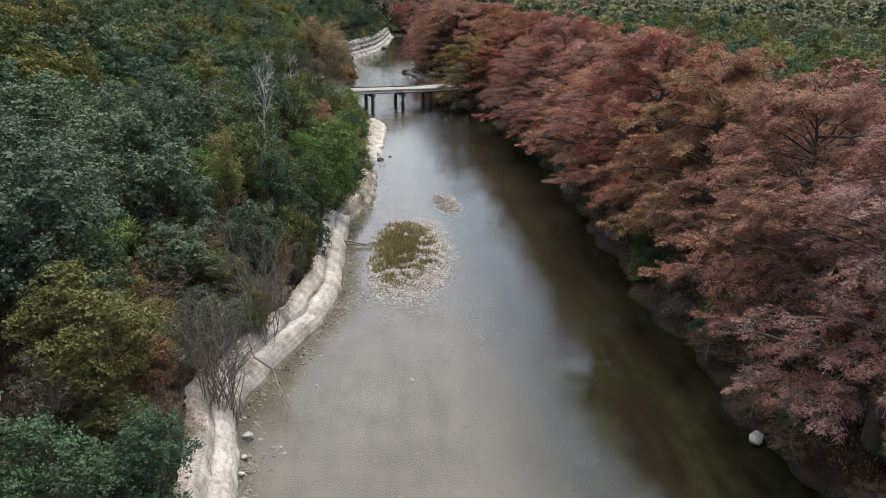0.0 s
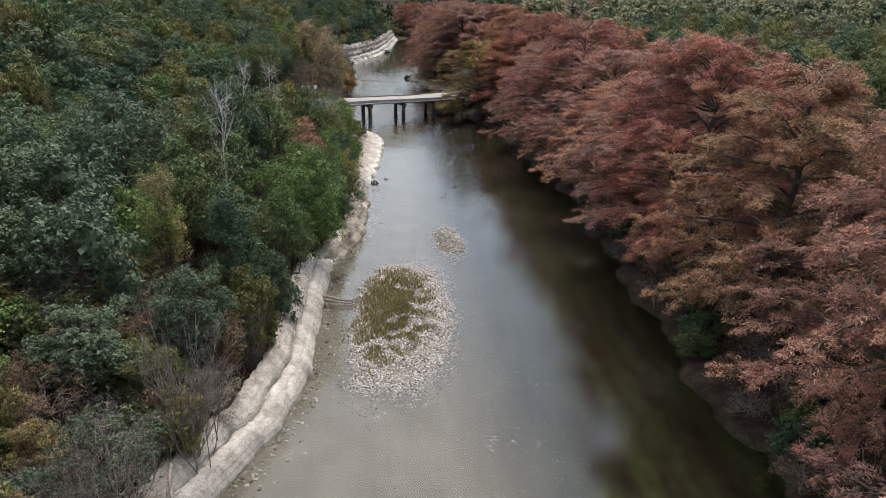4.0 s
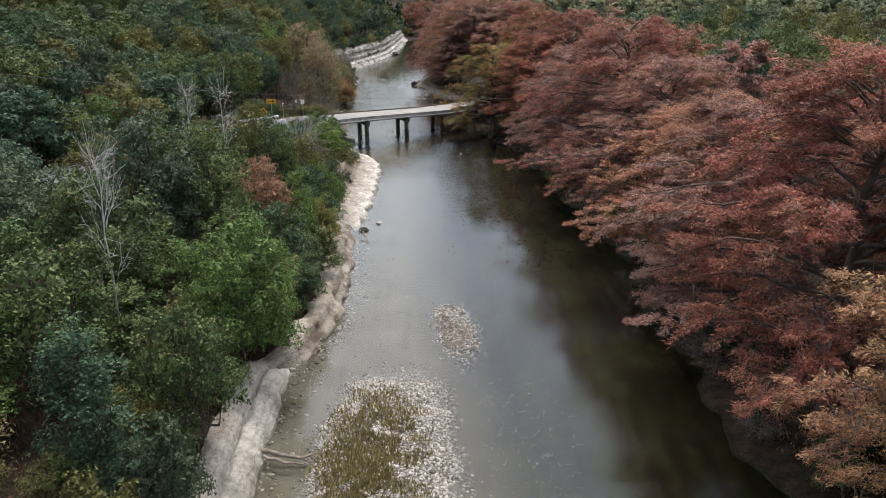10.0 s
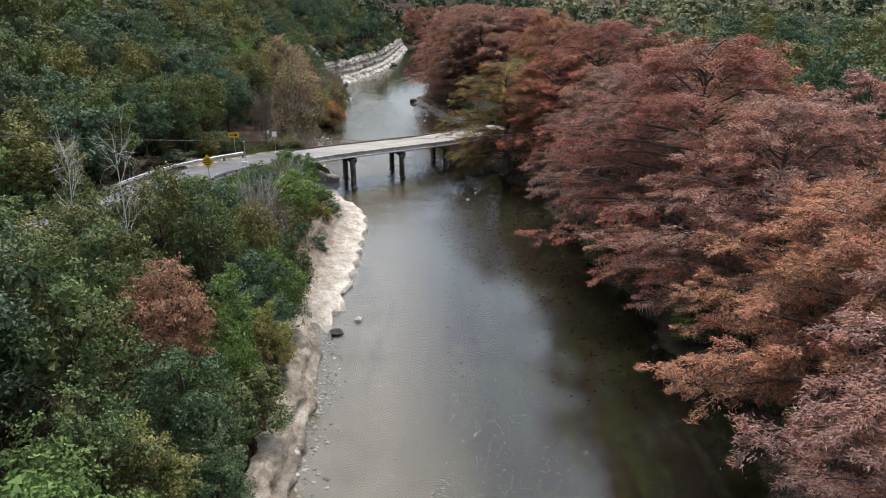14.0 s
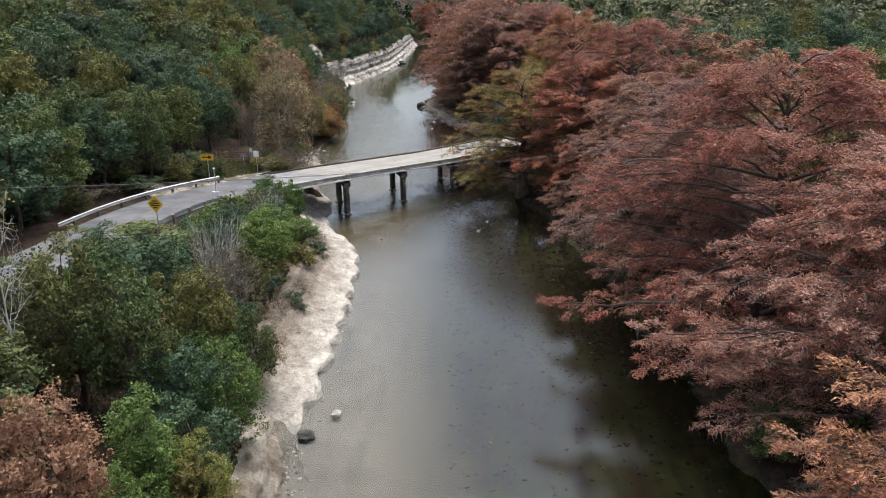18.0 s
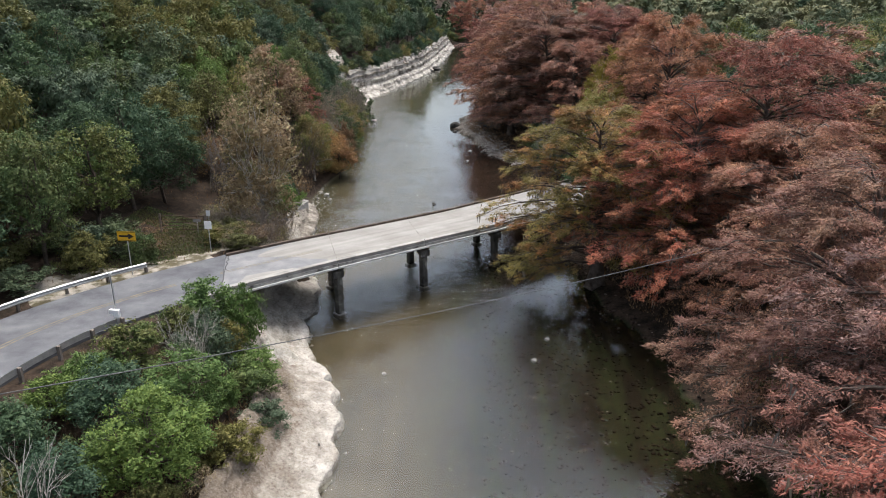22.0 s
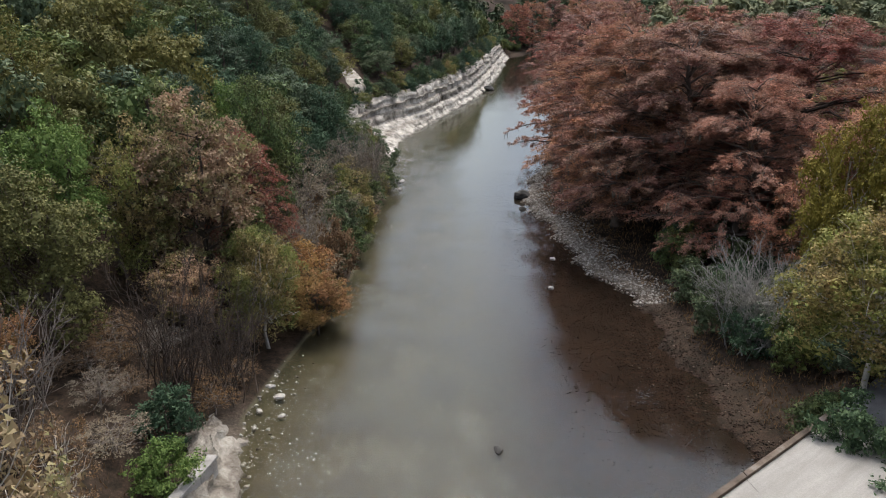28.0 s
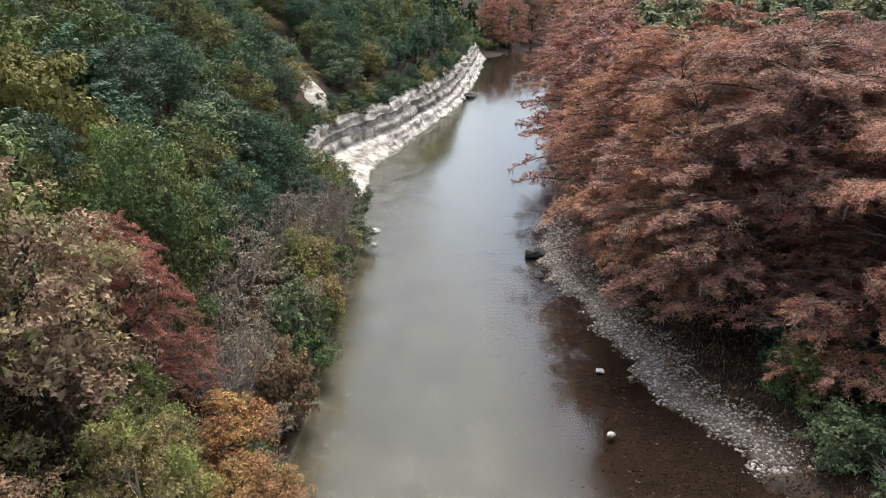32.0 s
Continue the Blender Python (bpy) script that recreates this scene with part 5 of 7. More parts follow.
# x, y, top, width, leaf, kind, name, label
LEFT_TREES = [
    (-20.0, 43.5, 14.8, 10.0, "live_oak", "fine", "live_oak", "large grey-green live oak beside the river"),
    (-15.0, 37.6, 10.4, 6.6, "olive", "fine", "shrub_tree", "olive-brown rounded tree above the rock ledge"),
    (-23.0, 51.0, 14.6, 10.5, "live_oak", "fine", "live_oak", "large grey-green live oak beside the river"),
    (-26.0, 60.0, 16.0, 11.5, "live_oak", "fine", "live_oak", "large grey-green live oak beside the river"),
    (-24.5, 39.0, 15.5, 11.0, "live_oak", "fine", "live_oak", "large grey-green live oak beside the river"),
    (-15.0, 51.5, 7.8, 5.5, "live_oak", "near", "live_oak", "large grey-green live oak beside the river"),
    (-14.2, 60.8, 12.6, 4.2, "lime", "upright", "elm_tree", "yellow-green narrow elm among darker oaks"),
    (-11.0, 62.5, 11.2, 5.2, "juniper", "upright", "juniper_tree", JUN),
    (-9.2, 68.0, 9.5, 5.0, "oak", "near", "oak_tree", "green oak leaning towards the water"),
    (-9.0, 75.5, 11.0, 7.0, "bright", "fine", "oak_tree", "fresh green oak overhanging the ledge's end"),
    (-10.2, 81.5, 9.5, 5.0, "oak", "near", "oak_tree", "green oak leaning towards the water"),
    (-9.0, 87.0, 8.2, 4.6, "juniper", "near", "juniper_tree", JUN),
    (-11.0, 92.3, 9.9, 4.8, "red", "near", "sumac_tree", "thin red-leaved tree among green oaks"),
    (-9.0, 95.5, 8.8, 4.0, "bright", "upright", "oak_tree", "fresh green oak overhanging the ledge's end"),
    (-9.5, 101, 7.6, 4.4, "juniper", "near", "juniper_tree", JUN),
    (-10.4, 106.5, 9.2, 4.6, "olive", "near", "oak_tree", "yellowing green oak above the white bank"),
    (-13.2, 87.0, 13.2, 6.6, "oak", "near", "oak_tree", "broad green oak with a full crown"),
    (-16.0, 84.5, 15.0, 7.5, "live_oak", "near", "live_oak", "pale grey-green live oak above the wood"),
    (-15.6, 76.0, 13.0, 7.0, "oak", "near", "oak_tree", "broad green oak with a full crown"),
    (-15.0, 68.5, 12.5, 6.5, "oak", "near", "oak_tree", "broad green oak with a full crown"),
    (-20.0, 71.5, 15.4, 8.5, "live_oak", "near", "live_oak", "pale grey-green live oak above the wood"),
    (-25.0, 67.0, 14.5, 8.5, "live_oak", "near", "live_oak", "pale grey-green live oak above the wood"),
    (-14.5, 94.5, 11.5, 6.0, "oak", "near", "oak_tree", "broad green oak with a full crown"),
    (-18.5, 93.5, 12.6, 6.5, "oak", "near", "oak_tree", "broad green oak with a full crown"),
    (-11.7, 101.5, 11.9, 4.6, "oak", "near", "oak_tree", "broad green oak with a full crown"),
    (-14.2, 102, 12.4, 5.5, "olive", "near", "oak_tree", "yellowing green oak above the white bank"),
    (-18.0, 101.5, 12.2, 5.5, "oak", "near", "oak_tree", "broad green oak with a full crown"),
    (-13.8, 110.0, 9.6, 5.2, "juniper", "near", "oak_tree", "broad green oak with a full crown"),
    (-10.4, 113.0, 8.0, 4.0, "grey", "thin", "mesquite_tree", "grey half-bare mesquite above the white bank"),
    (-11.8, 117.8, 7.8, 3.8, "juniper", "upright", "juniper_tree", JUN),
    (-10.6, 121.8, 7.6, 4.8, "bright", "near", "juniper_tree", "dense fresh green juniper above the white bank"),
    (-13.4, 124.5, 7.2, 3.8, "juniper", "near", "juniper_tree", JUN),
    (-11.0, 126.5, 6.6, 4.2, "bright", "near", "juniper_tree", "dense fresh green juniper above the white bank"),
    (-14.6, 129.5, 6.2, 3.2, "oak", "shrub", "shrub", "low green shrub beside the road"),
    (-11.8, 131.5, 6.0, 3.2, "live_oak", "shrub", "shrub", "low green shrub beside the road"),
    (-13.0, 134.8, 6.3, 3.4, "bright", "shrub", "shrub", "dense green shrub by the bridge end"),
    (-11.2, 135.6, 5.8, 2.6, "bright", "shrub", "shrub", "dense green shrub by the bridge end"),
    (-15.4, 121.5, 6.6, 3.4, "juniper", "shrub", "shrub", "yellow-green shrub beside the road"),
    (-17.0, 112.0, 9.4, 4.6, "juniper", "near", "oak_tree", "yellowing green oak above the white bank"),
    (-11.5, 44.5, 7.5, 4.4, "live_oak", "thin", "shrub_tree", "grey-green open brush on the bank"),
    (-11.6, 55.5, 8.2, 4.6, "live_oak", "near", "live_oak", "grey-green oak over the rock ledge"),
    (-9.6, 59.5, 6.4, 3.6, "olive", "shrub", "shrub", "yellow-green shrub on the rock ledge"),
    (-9.0, 64.0, 5.6, 3.2, "live_oak", "shrub", "shrub", "grey-green shrub on the rock ledge"),
    # beyond the bridge
    (-14.9, 153.8, 17.0, 8.6, "sycamore", "open", "sycamore_tree", "half-bare tan sycamore with a pale trunk by the bridge"),
    (-17.6, 162.5, 7.6, 3.4, "brown", "thin", "sycamore_tree", "half-bare brown young sycamore above the river"),
    (-21.6, 185.2, 16.6, 9.4, "turning", "fine", "maple_tree", "broad half-bare tree turning orange-tan and yellow-green"),
    (-24.4, 183.0, 15.4, 6.0, "lime", "open", "elm_tree", "yellow-green thinning elm beside the autumn trees"),
    (-20.8, 180.0, 7.4, 5.6, "turning", "open", "shrub_tree", "tan half-bare thicket tree on the bank"),
    (-17.7, 192.7, 6.0, 5.2, "feather", "thin", "willow_bush", "pale grey feathery bush above the river"),
    (-20.2, 202.5, 9.6, 6.6, "feather", "thin", "willow_bush", "tall pale grey-brown feathery tree above the river"),
    (-19.0, 209.0, 8.6, 6.0, "feather", "thin", "willow_bush", "tall pale grey-brown feathery tree above the river"),
    (-23.6, 197.5, 16.0, 6.4, "bright", "fine", "elm_tree", "fresh green upright elm behind the autumn trees"),
    (-14.6, 184.6, 5.0, 4.6, "gold", "fine", "maple_tree", "golden-orange low tree over the water"),
    (-15.9, 187.6, 6.4, 4.6, "gold", "open", "maple_tree", "orange-tan half-bare low tree at the waterline"),
    (-18.6, 185.0, 9.0, 4.8, "lime", "fine", "shrub_tree", "yellow-green leafy young tree on the bank"),
    (-25.0, 173.5, 14.6, 8.0, "olive", "fine", "oak_tree", "yellowing green oak on the slope"),
    (-28.0, 180.0, 16.4, 7.0, "bright", "fine", "oak_tree", "fresh green oak on the slope"),
    (-16.8, 181.6, 9.0, 5.4, "lime", "fine", "sycamore_tree", "yellow-green young sycamore over the bank"),
    (-24.0, 169.0, 9.0, 3.6, "gold", "open", "sycamore_tree", "orange-brown half-bare young tree on the bank"),
    (-18.6, 195.0, 8.2, 5.4, "feather", "thin", "willow_bush", "pale grey feathery bush above the river"),
    (-16.9, 201.0, 6.4, 4.6, "feather", "thin", "willow_bush", "pale grey feathery bush above the river"),
    (-17.4, 207.0, 7.6, 5.0, "lime", "open", "shrub_tree", "yellow-green half-bare tree at the waterline"),
    (-24.5, 158.5, 13.5, 7.5, "juniper", "fine", "juniper_tree", "large blue-green juniper beside the farm gate"),
    (-27.5, 151.0, 14.5, 7.5, "juniper", "fine", "juniper_tree", "large blue-green juniper beside the farm gate"),
    (-28.0, 143.5, 13.5, 7.5, "oak", "near", "oak_tree", "broad green oak with a full crown"),
    (-26.5, 165.5, 14.5, 7.0, "olive", "fine", "elm_tree", "yellow-green elm on the slope"),
    (-27.5, 137.0, 13.5, 7.0, "juniper", "near", "juniper_tree", JUN),
    (-29.0, 130.0, 14.5, 7.5, "oak", "near", "oak_tree", "broad green oak with a full crown"),
    (-13.6, 150.6, 4.8, 3.4, "lime", "thin", "shrub", "half-bare yellow-green shrub beside the bridge"),
    (-16.0, 150.4, 5.2, 3.8, "olive", "shrub", "shrub", "yellow-green shrub beside the bridge"),
    (-17.8, 153.4, 5.6, 4.0, "olive", "thin", "shrub", "half-bare olive shrub beside the farm gate"),
    (-16.2, 166.8, 3.6, 3.0, "bright", "shrub", "shrub", "low fresh green shrub above the concrete wall"),
    (-17.8, 170.5, 4.0, 3.0, "juniper", "shrub", "shrub", "low green shrub on the leaf-covered bank"),
    (-20.8, 194.0, 16.8, 7.0, "oak", "fine", "oak_tree", "broad green oak with a full crown"),
    (-18.8, 210.5, 9.4, 5.6, "grey", "thin", "mesquite_tree", "grey half-bare tree at the river's edge"),
    (-18.8, 218.0, 8.0, 5.0, "grey", "thin", "mesquite_tree", "grey half-bare tree at the river's edge"),
    (-11.2, 33.0, 6.5, 3.6, "juniper", "near", "juniper_tree", JUN),
    (-13.6, 30.5, 7.4, 4.6, "juniper", "near", "oak_tree", "fresh green oak above the ledge"),
    # right bank beyond the bridge
    (11.5, 187.5, 4.6, 4.0, "juniper", "shrub", "shrub", "dark green shrub under the cypresses"),
    (12.8, 192.5, 4.4, 4.2, "oak", "shrub", "shrub", "dark green shrub under the cypresses"),
    (11.0, 182.0, 3.8, 3.4, "juniper", "shrub", "shrub", "dark green shrub under the cypresses"),
    (16.5, 186.0, 6.0, 5.0, "oak", "shrub", "shrub", "dark green shrub under the cypresses"),
    (13.8, 174.5, 13.0, 8.4, "lime", "fine", "sycamore_tree", "yellow-green sycamore by the gravel bank"),
    (16.0, 184.5, 16.0, 6.4, "yellow", "fine", "sycamore_tree", "yellow upright tree among the cypresses"),
    (14.0, 183.0, 5.5, 4.6, "oak", "shrub", "shrub", "dark green shrub under the cypresses"),
    (70.0, 176.0, 15.5, 15.0, "grey", "thin", "bare_elm", "large grey leafless round-crowned tree on the flood plain"),
    (33.5, 176.0, 16.5, 11.0, "juniper", "dome", "oak_tree", "large dark green oak behind the cypresses"),
    (39.0, 188.0, 17.0, 12.0, "juniper", "dome", "oak_tree", "large dark green oak behind the cypresses"),
    (44.0, 174.0, 16.5, 12.0, "juniper", "dome", "oak_tree", "large dark green oak behind the cypresses"),
    (34.0, 196.0, 16.5, 10.0, "oak", "dome", "oak_tree", "large dark green oak behind the cypresses"),
    (18.5, 178.0, 9.0, 6.0, "oak", "near", "oak_tree", "broad green oak with a full crown"),
]
for x, y, top, wide, leaf, kind, name, label in LEFT_TREES:
    bark = BARK_PALE if "sycamore" in name else BARK_GREY if leaf == "grey" or kind == "thin" else None
    round_tree(x, y, top, wide, leaf, kind, label, name, "shrub" if "shrub" in name else "tree", bark)

# mid-distance wood on the hill, standing apart from the road
rng = np.random.default_rng(77)


def clear_of_road(x, y, gap):
    return np.hypot(ROAD_LINE[:, 0] - x, ROAD_LINE[:, 1] - y).min() > gap


spots = []


def off_scar(x, y):
    """How far a place lies from the bare rock scar that runs up the slope."""
    t = np.clip(((x + 25) * -11 + (y - 253.5) * 16.5) / 393.25, 0, 1)
    return np.hypot(x + 25 + 11 * t, y - 253.5 - 16.5 * t)


def scatter(n, x0, x1, y0, y1, apart, test):
    made = 0
    for _ in range(n * 30):
        x, y = rng.uniform(x0, x1), rng.uniform(y0, y1)
        if test(x, y) and clear_of_road(x, y, 5.4) and all((x - a) ** 2 + (y - b) ** 2 > apart**2 for a, b in spots):
            spots.append((x, y))
            made += 1
            yield x, y
        if made >= n:
            break


spots += [(t[0], t[1]) for t in LEFT_TREES]


def by_road_gap(x, y):
    """Whether a place lies in the low opening in the wood before the road."""
    t = np.clip(((x + 19) * -12 + (y - 82) * 21) / 585, 0, 1)
    return np.hypot(x + 19 + 12 * t, y - 82 - 21 * t) < 3.0


def low_gap(x, y):
    """Whether a place lies in the low thicket that runs up from the ledge."""
    t = np.clip(((x + 12.5) * -10 + (y - 46) * 20) / 500, 0, 1)
    return np.hypot(x + 12.5 + 10 * t, y - 46 - 20 * t) < 3.4


for i, y in enumerate(np.arange(79, 109, 1.9)):
    x = left_x(y) - 2.0 - 0.9 * (i % 3)
    leaf = ["bright", "oak", "lime", "juniper", "live_oak", "bright", "oak"][i % 7]
    spots.append((x, y))
    round_tree(x, y, [6.4, 5.2, 7.4, 4.6, 6.0][i % 5], [3.8, 3.2, 4.2, 3.0][i % 4], leaf, "near", {"bright": "fresh green", "oak": "green", "lime": "yellow-green", "juniper": "dark green", "live_oak": "grey-green"}[leaf] + " young tree leaning over the low bank", "oak_sapling")
for i, y in enumerate(np.arange(33, 78, 2.6)):
    x = left_x(y) - 3.6 - 0.8 * (i % 3)
    leaf = ["live_oak", "olive", "oak", "brown", "live_oak", "lime"][i % 6]
    spots.append((x, y))
    round_tree(x, y, [4.2, 5.4, 3.8, 6.2][i % 4], [3.2, 3.8, 2.8][i % 3], leaf, "open" if i % 2 else "shrub", {"olive": "olive", "oak": "green", "lime": "yellow-green", "brown": "brown", "live_oak": "grey-green"}[leaf] + " bushy shrub above the rock ledge", "shrub", "shrub", group="shrubs above the ledge")
MIXED = ["oak", "live_oak", "juniper", "oak", "juniper", "live_oak", "olive", "juniper", "juniper", "live_oak", "juniper", "olive"]
KIND = {"oak": "oak_tree", "bright": "oak_tree", "live_oak": "live_oak", "juniper": "juniper_tree", "olive": "elm_tree", "lime": "elm_tree", "plain": "pecan_tree", "brown": "oak_tree"}
LABEL = {"oak": OAK, "live_oak": "grey-green live oak in the hillside wood", "juniper": "blue-green juniper in the hillside wood", "olive": "yellow-green elm in the hillside wood",
         "bright": "fresh green oak in the hillside wood", "brown": "brown autumn oak in the hillside wood", "lime": "light yellow-green oak in the hillside wood", "plain": "pale olive tree in the hillside wood"}
for x, y in scatter(48, -34, -12, 44, 116, 3.8, lambda x, y: left_x(y) - x > 6.5 and not by_road_gap(x, y) and not low_gap(x, y)):
    leaf = ["oak", "live_oak", "juniper", "live_oak", "oak", "olive", "bright", "olive"][rng.integers(8)]
    h = 13.5 if x < -17 else 10.5
    h = min(h, 8.2) if y > 104 and x > -23 else h
    round_tree(x, y, h * rng.uniform(0.78, 1.05), rng.uniform(5.5, 7.5), leaf, "near", LABEL[leaf].replace("hillside", "riverside"), KIND[leaf])
for x, y in scatter(40, -52, -25, 84, 132, 3.6, lambda x, y: left_x(y) - x > 16 and not by_road_gap(x, y)):
    leaf = MIXED[rng.integers(len(MIXED))]
    round_tree(x, y, ground_at(x, y) + rng.uniform(6.5, 10), rng.uniform(6.0, 8.5), leaf, "mid", LABEL[leaf], KIND[leaf])
for x, y in scatter(150, -66, -16, 26, 225, 3.9, lambda x, y: left_x(y) - x > 9 and not by_road_gap(x, y) and not (y > 136 and y < 176 and x > -24.5)):
    leaf = MIXED[rng.integers(len(MIXED))]
    leaf = ("olive", "oak", "juniper")[int(-7 * x) % 3] if leaf == "juniper" and y > 140 else leaf
    h = rng.uniform(6.5, 10.5) if x < -27 else rng.uniform(6, 8.5)
    round_tree(x, y, ground_at(x, y) + h, rng.uniform(6.4, 9.2), leaf, "mid", LABEL[leaf], KIND[leaf])
for x, y in scatter(300, -52, -11, 192, 410, 3.5, lambda x, y: left_x(y) - x > (np.interp(y, [228, 250, 270], [9, 8, 7]) if y > 228 else 5.5) and off_scar(x, y) > 3.2):
    leaf = ["juniper", "live_oak", "oak", "juniper", "oak", "live_oak", "olive"][rng.integers(7)]
    round_tree(x, y, ground_at(x, y) + rng.uniform(5, 9.5), rng.uniform(4.2, 6.6), leaf, "near" if y < 290 else "mid", LABEL[leaf].replace("in the hillside wood", "above the cliff"), KIND[leaf])
for x, y in scatter(48, -46, -19, 136, 205, 3.7, lambda x, y: left_x(y) - x > 9.5 and not (136 < y < 176 and x > -24.5)):
    leaf = ["oak", "olive", "olive", "juniper", "oak", "juniper", "live_oak", "oak"][rng.integers(8)] if y > 160 else ["juniper", "live_oak", "oak"][rng.integers(3)]
    round_tree(x, y, ground_at(x, y) + rng.uniform(6.5, 11), rng.uniform(4.8, 7.2), leaf, "near", LABEL[leaf], KIND[leaf])
for x, y in scatter(46, -19, -9.4, 103, 137, 2.0, lambda x, y: left_x(y) - x > 2.3 and clear_of_road(x, y, 5.9)):
    leaf = ["juniper", "bright", "oak", "live_oak", "juniper", "olive", "bright"][rng.integers(7)]
    round_tree(x, y, ground_at(x, y) + rng.uniform(2.2, 4.2) * (1 if y < 118 else 0.62), rng.uniform(2.2, 3.6), leaf, "shrub", "dense " + {"bright": "fresh green", "juniper": "dark green", "oak": "green", "live_oak": "grey-green", "olive": "yellow-green"}[leaf] + " shrub above the white bank", "shrub", "shrub", group="roadside shrubs")
for x, y in scatter(34, 8.5, 22, 163, 200, 2.2, lambda x, y: x - right_x(y) > 2.6):
    leaf = ["juniper", "oak", "live_oak", "oak"][rng.integers(4)]
    round_tree(x, y, ground_at(x, y) + rng.uniform(2.2, 4.4), rng.uniform(2.8, 4.4), leaf, "shrub", "dark green shrub under the cypresses", "shrub", "shrub", group="bank undergrowth")
for i, y in enumerate(np.arange(187, 231, 1.9)):
    x = left_x(y) - 0.6 - 0.8 * (i % 3)
    leaf = ["live_oak", "feather", "lime", "brown", "live_oak", "feather", "oak"][i % 7]
    round_tree(x, y, [3.6, 4.8, 3.0, 5.6][i % 4], [3.6, 4.4, 3.2][i % 3], leaf, "thin" if leaf == "feather" else "shrub", {"feather": "pale feathery", "oak": "green", "lime": "yellow-green", "brown": "brown", "live_oak": "grey-green"}[leaf] + " shrub hanging over the waterline", "shrub", "shrub", group="waterline shrubs")
for i, y in enumerate(np.arange(229, 404, 2.7)):
    x = left_x(y) - 3.9 - 0.6 * (i % 3) - np.interp(y, *CLIFF_BACK)
    leaf = ["juniper", "oak", "live_oak", "juniper", "lime"][i % 5]
    round_tree(x, y, 5.6 + [2.6, 1.6, 3.6, 2.2][i % 4], [4.2, 3.2, 4.8][i % 3], leaf, "shrub", {"oak": "green", "lime": "yellow-green", "juniper": "dark green", "live_oak": "grey-green"}[leaf] + " shrub hanging over the cliff top", "shrub", "shrub", z=4.6, group="cliff top shrubs")
for x, y in scatter(22, -22, 6, 402, 450, 3.4, lambda x, y: 1.2 < left_x(y) - x < 16):
    leaf = ["juniper", "oak", "live_oak"][rng.integers(3)]
    round_tree(x, y, ground_at(x, y) + rng.uniform(4, 8), rng.uniform(5, 7.5), leaf, "mid", LABEL[leaf].replace("in the hillside wood", "at the bend of the river"), KIND[leaf])
for x, y in scatter(20, -36, -19.5, 222, 254, 2.6, lambda x, y: left_x(y) - x > (9.5 if y > 234 else 3.0) and off_scar(x, y) > 3.0):
    leaf = ["juniper", "oak", "live_oak"][rng.integers(3)]
    round_tree(x, y, ground_at(x, y) + rng.uniform(3.5, 6.5), rng.uniform(4, 6), leaf, "near", LABEL[leaf].replace("in the hillside wood", "above the cliff"), KIND[leaf])
for x, y in scatter(44, -38, -19, 108, 146, 2.0, lambda x, y: clear_of_road(x, y, 5.2) and not clear_of_road(x, y, 11) and x < np.interp(y, [100, 108, 122, 133, 141, 147], [-34, -26, -23, -21.5, -19.5, -19])):
    leaf = ["brown", "live_oak", "oak", "feather", "olive"][rng.integers(5)]
    round_tree(x, y, ground_at(x, y) + rng.uniform(1.2, 3.0), rng.uniform(2.2, 3.6), leaf, "thin" if leaf in ("brown", "feather") else "shrub", {"brown": "brown half-bare", "feather": "dry pale", "oak": "green", "olive": "olive", "live_oak": "grey-green"}[leaf] + " brush above the road", "shrub", "shrub", group="brush above the road")
for x, y in scatter(26, -15, -8.2, 104, 139, 1.5, lambda x, y: 2.4 < left_x(y) - x < 5.2):
    leaf = ["feather", "lime", "olive", "brown", "live_oak"][rng.integers(5)]
    round_tree(x, y, ground_at(x, y) + rng.uniform(1.3, 2.6), rng.uniform(1.8, 2.8), leaf, "thin" if leaf in ("feather", "brown") else "shrub", {"feather": "dry pale", "lime": "yellow-green", "brown": "brown half-bare", "olive": "olive", "live_oak": "grey-green"}[leaf] + " low brush at the edge of the white rock", "shrub", "shrub", group="brush at the rock's edge")
for i, (s, n) in enumerate(((-3.4, 7.6), (-3.0, 7.0), (-2.6, 8.6), (-1.8, 7.4), (-0.8, 6.9), (-3.2, 9.6), (-1.0, 8.6), (0.2, 7.6), (0.4, 6.9), (-2.0, 9.6), (1.2, 7.2), (-0.4, 9.4))):
    x, y = BRIDGE_A + BRIDGE_U * s + BRIDGE_N * n
    leaf = ["feather", "olive", "sycamore", "brown"][i % 4]
    round_tree(x, y, ground_at(x, y) + 1.1 + 0.3 * (i % 4), 2.2 + 0.4 * (i % 3), leaf, "shrub" if leaf == "olive" else "thin", {"feather": "dry grey-tan", "olive": "olive green", "sycamore": "pale tan", "brown": "brown half-bare"}[leaf] + " brush tangled beside the bridge deck", "shrub", "shrub", bark=BARK_GREY, group="brush beside the bridge")
for x, y in scatter(14, -24, -15.5, 165, 182, 1.8, lambda x, y: left_x(y) - x > 1.4):
    leaf = ["grey", "brown", "brown", "autumn"][rng.integers(4)]
    round_tree(x, y, ground_at(x, y) + rng.uniform(1.2, 3.0), rng.uniform(2.4, 3.8), leaf, "thin", {"grey": "grey leafless", "brown": "brown half-bare", "autumn": "dull orange-brown"}[leaf] + " thicket on the leaf-covered bank", "shrub", "shrub", bark=BARK_GREY, group="thicket above the bridge")
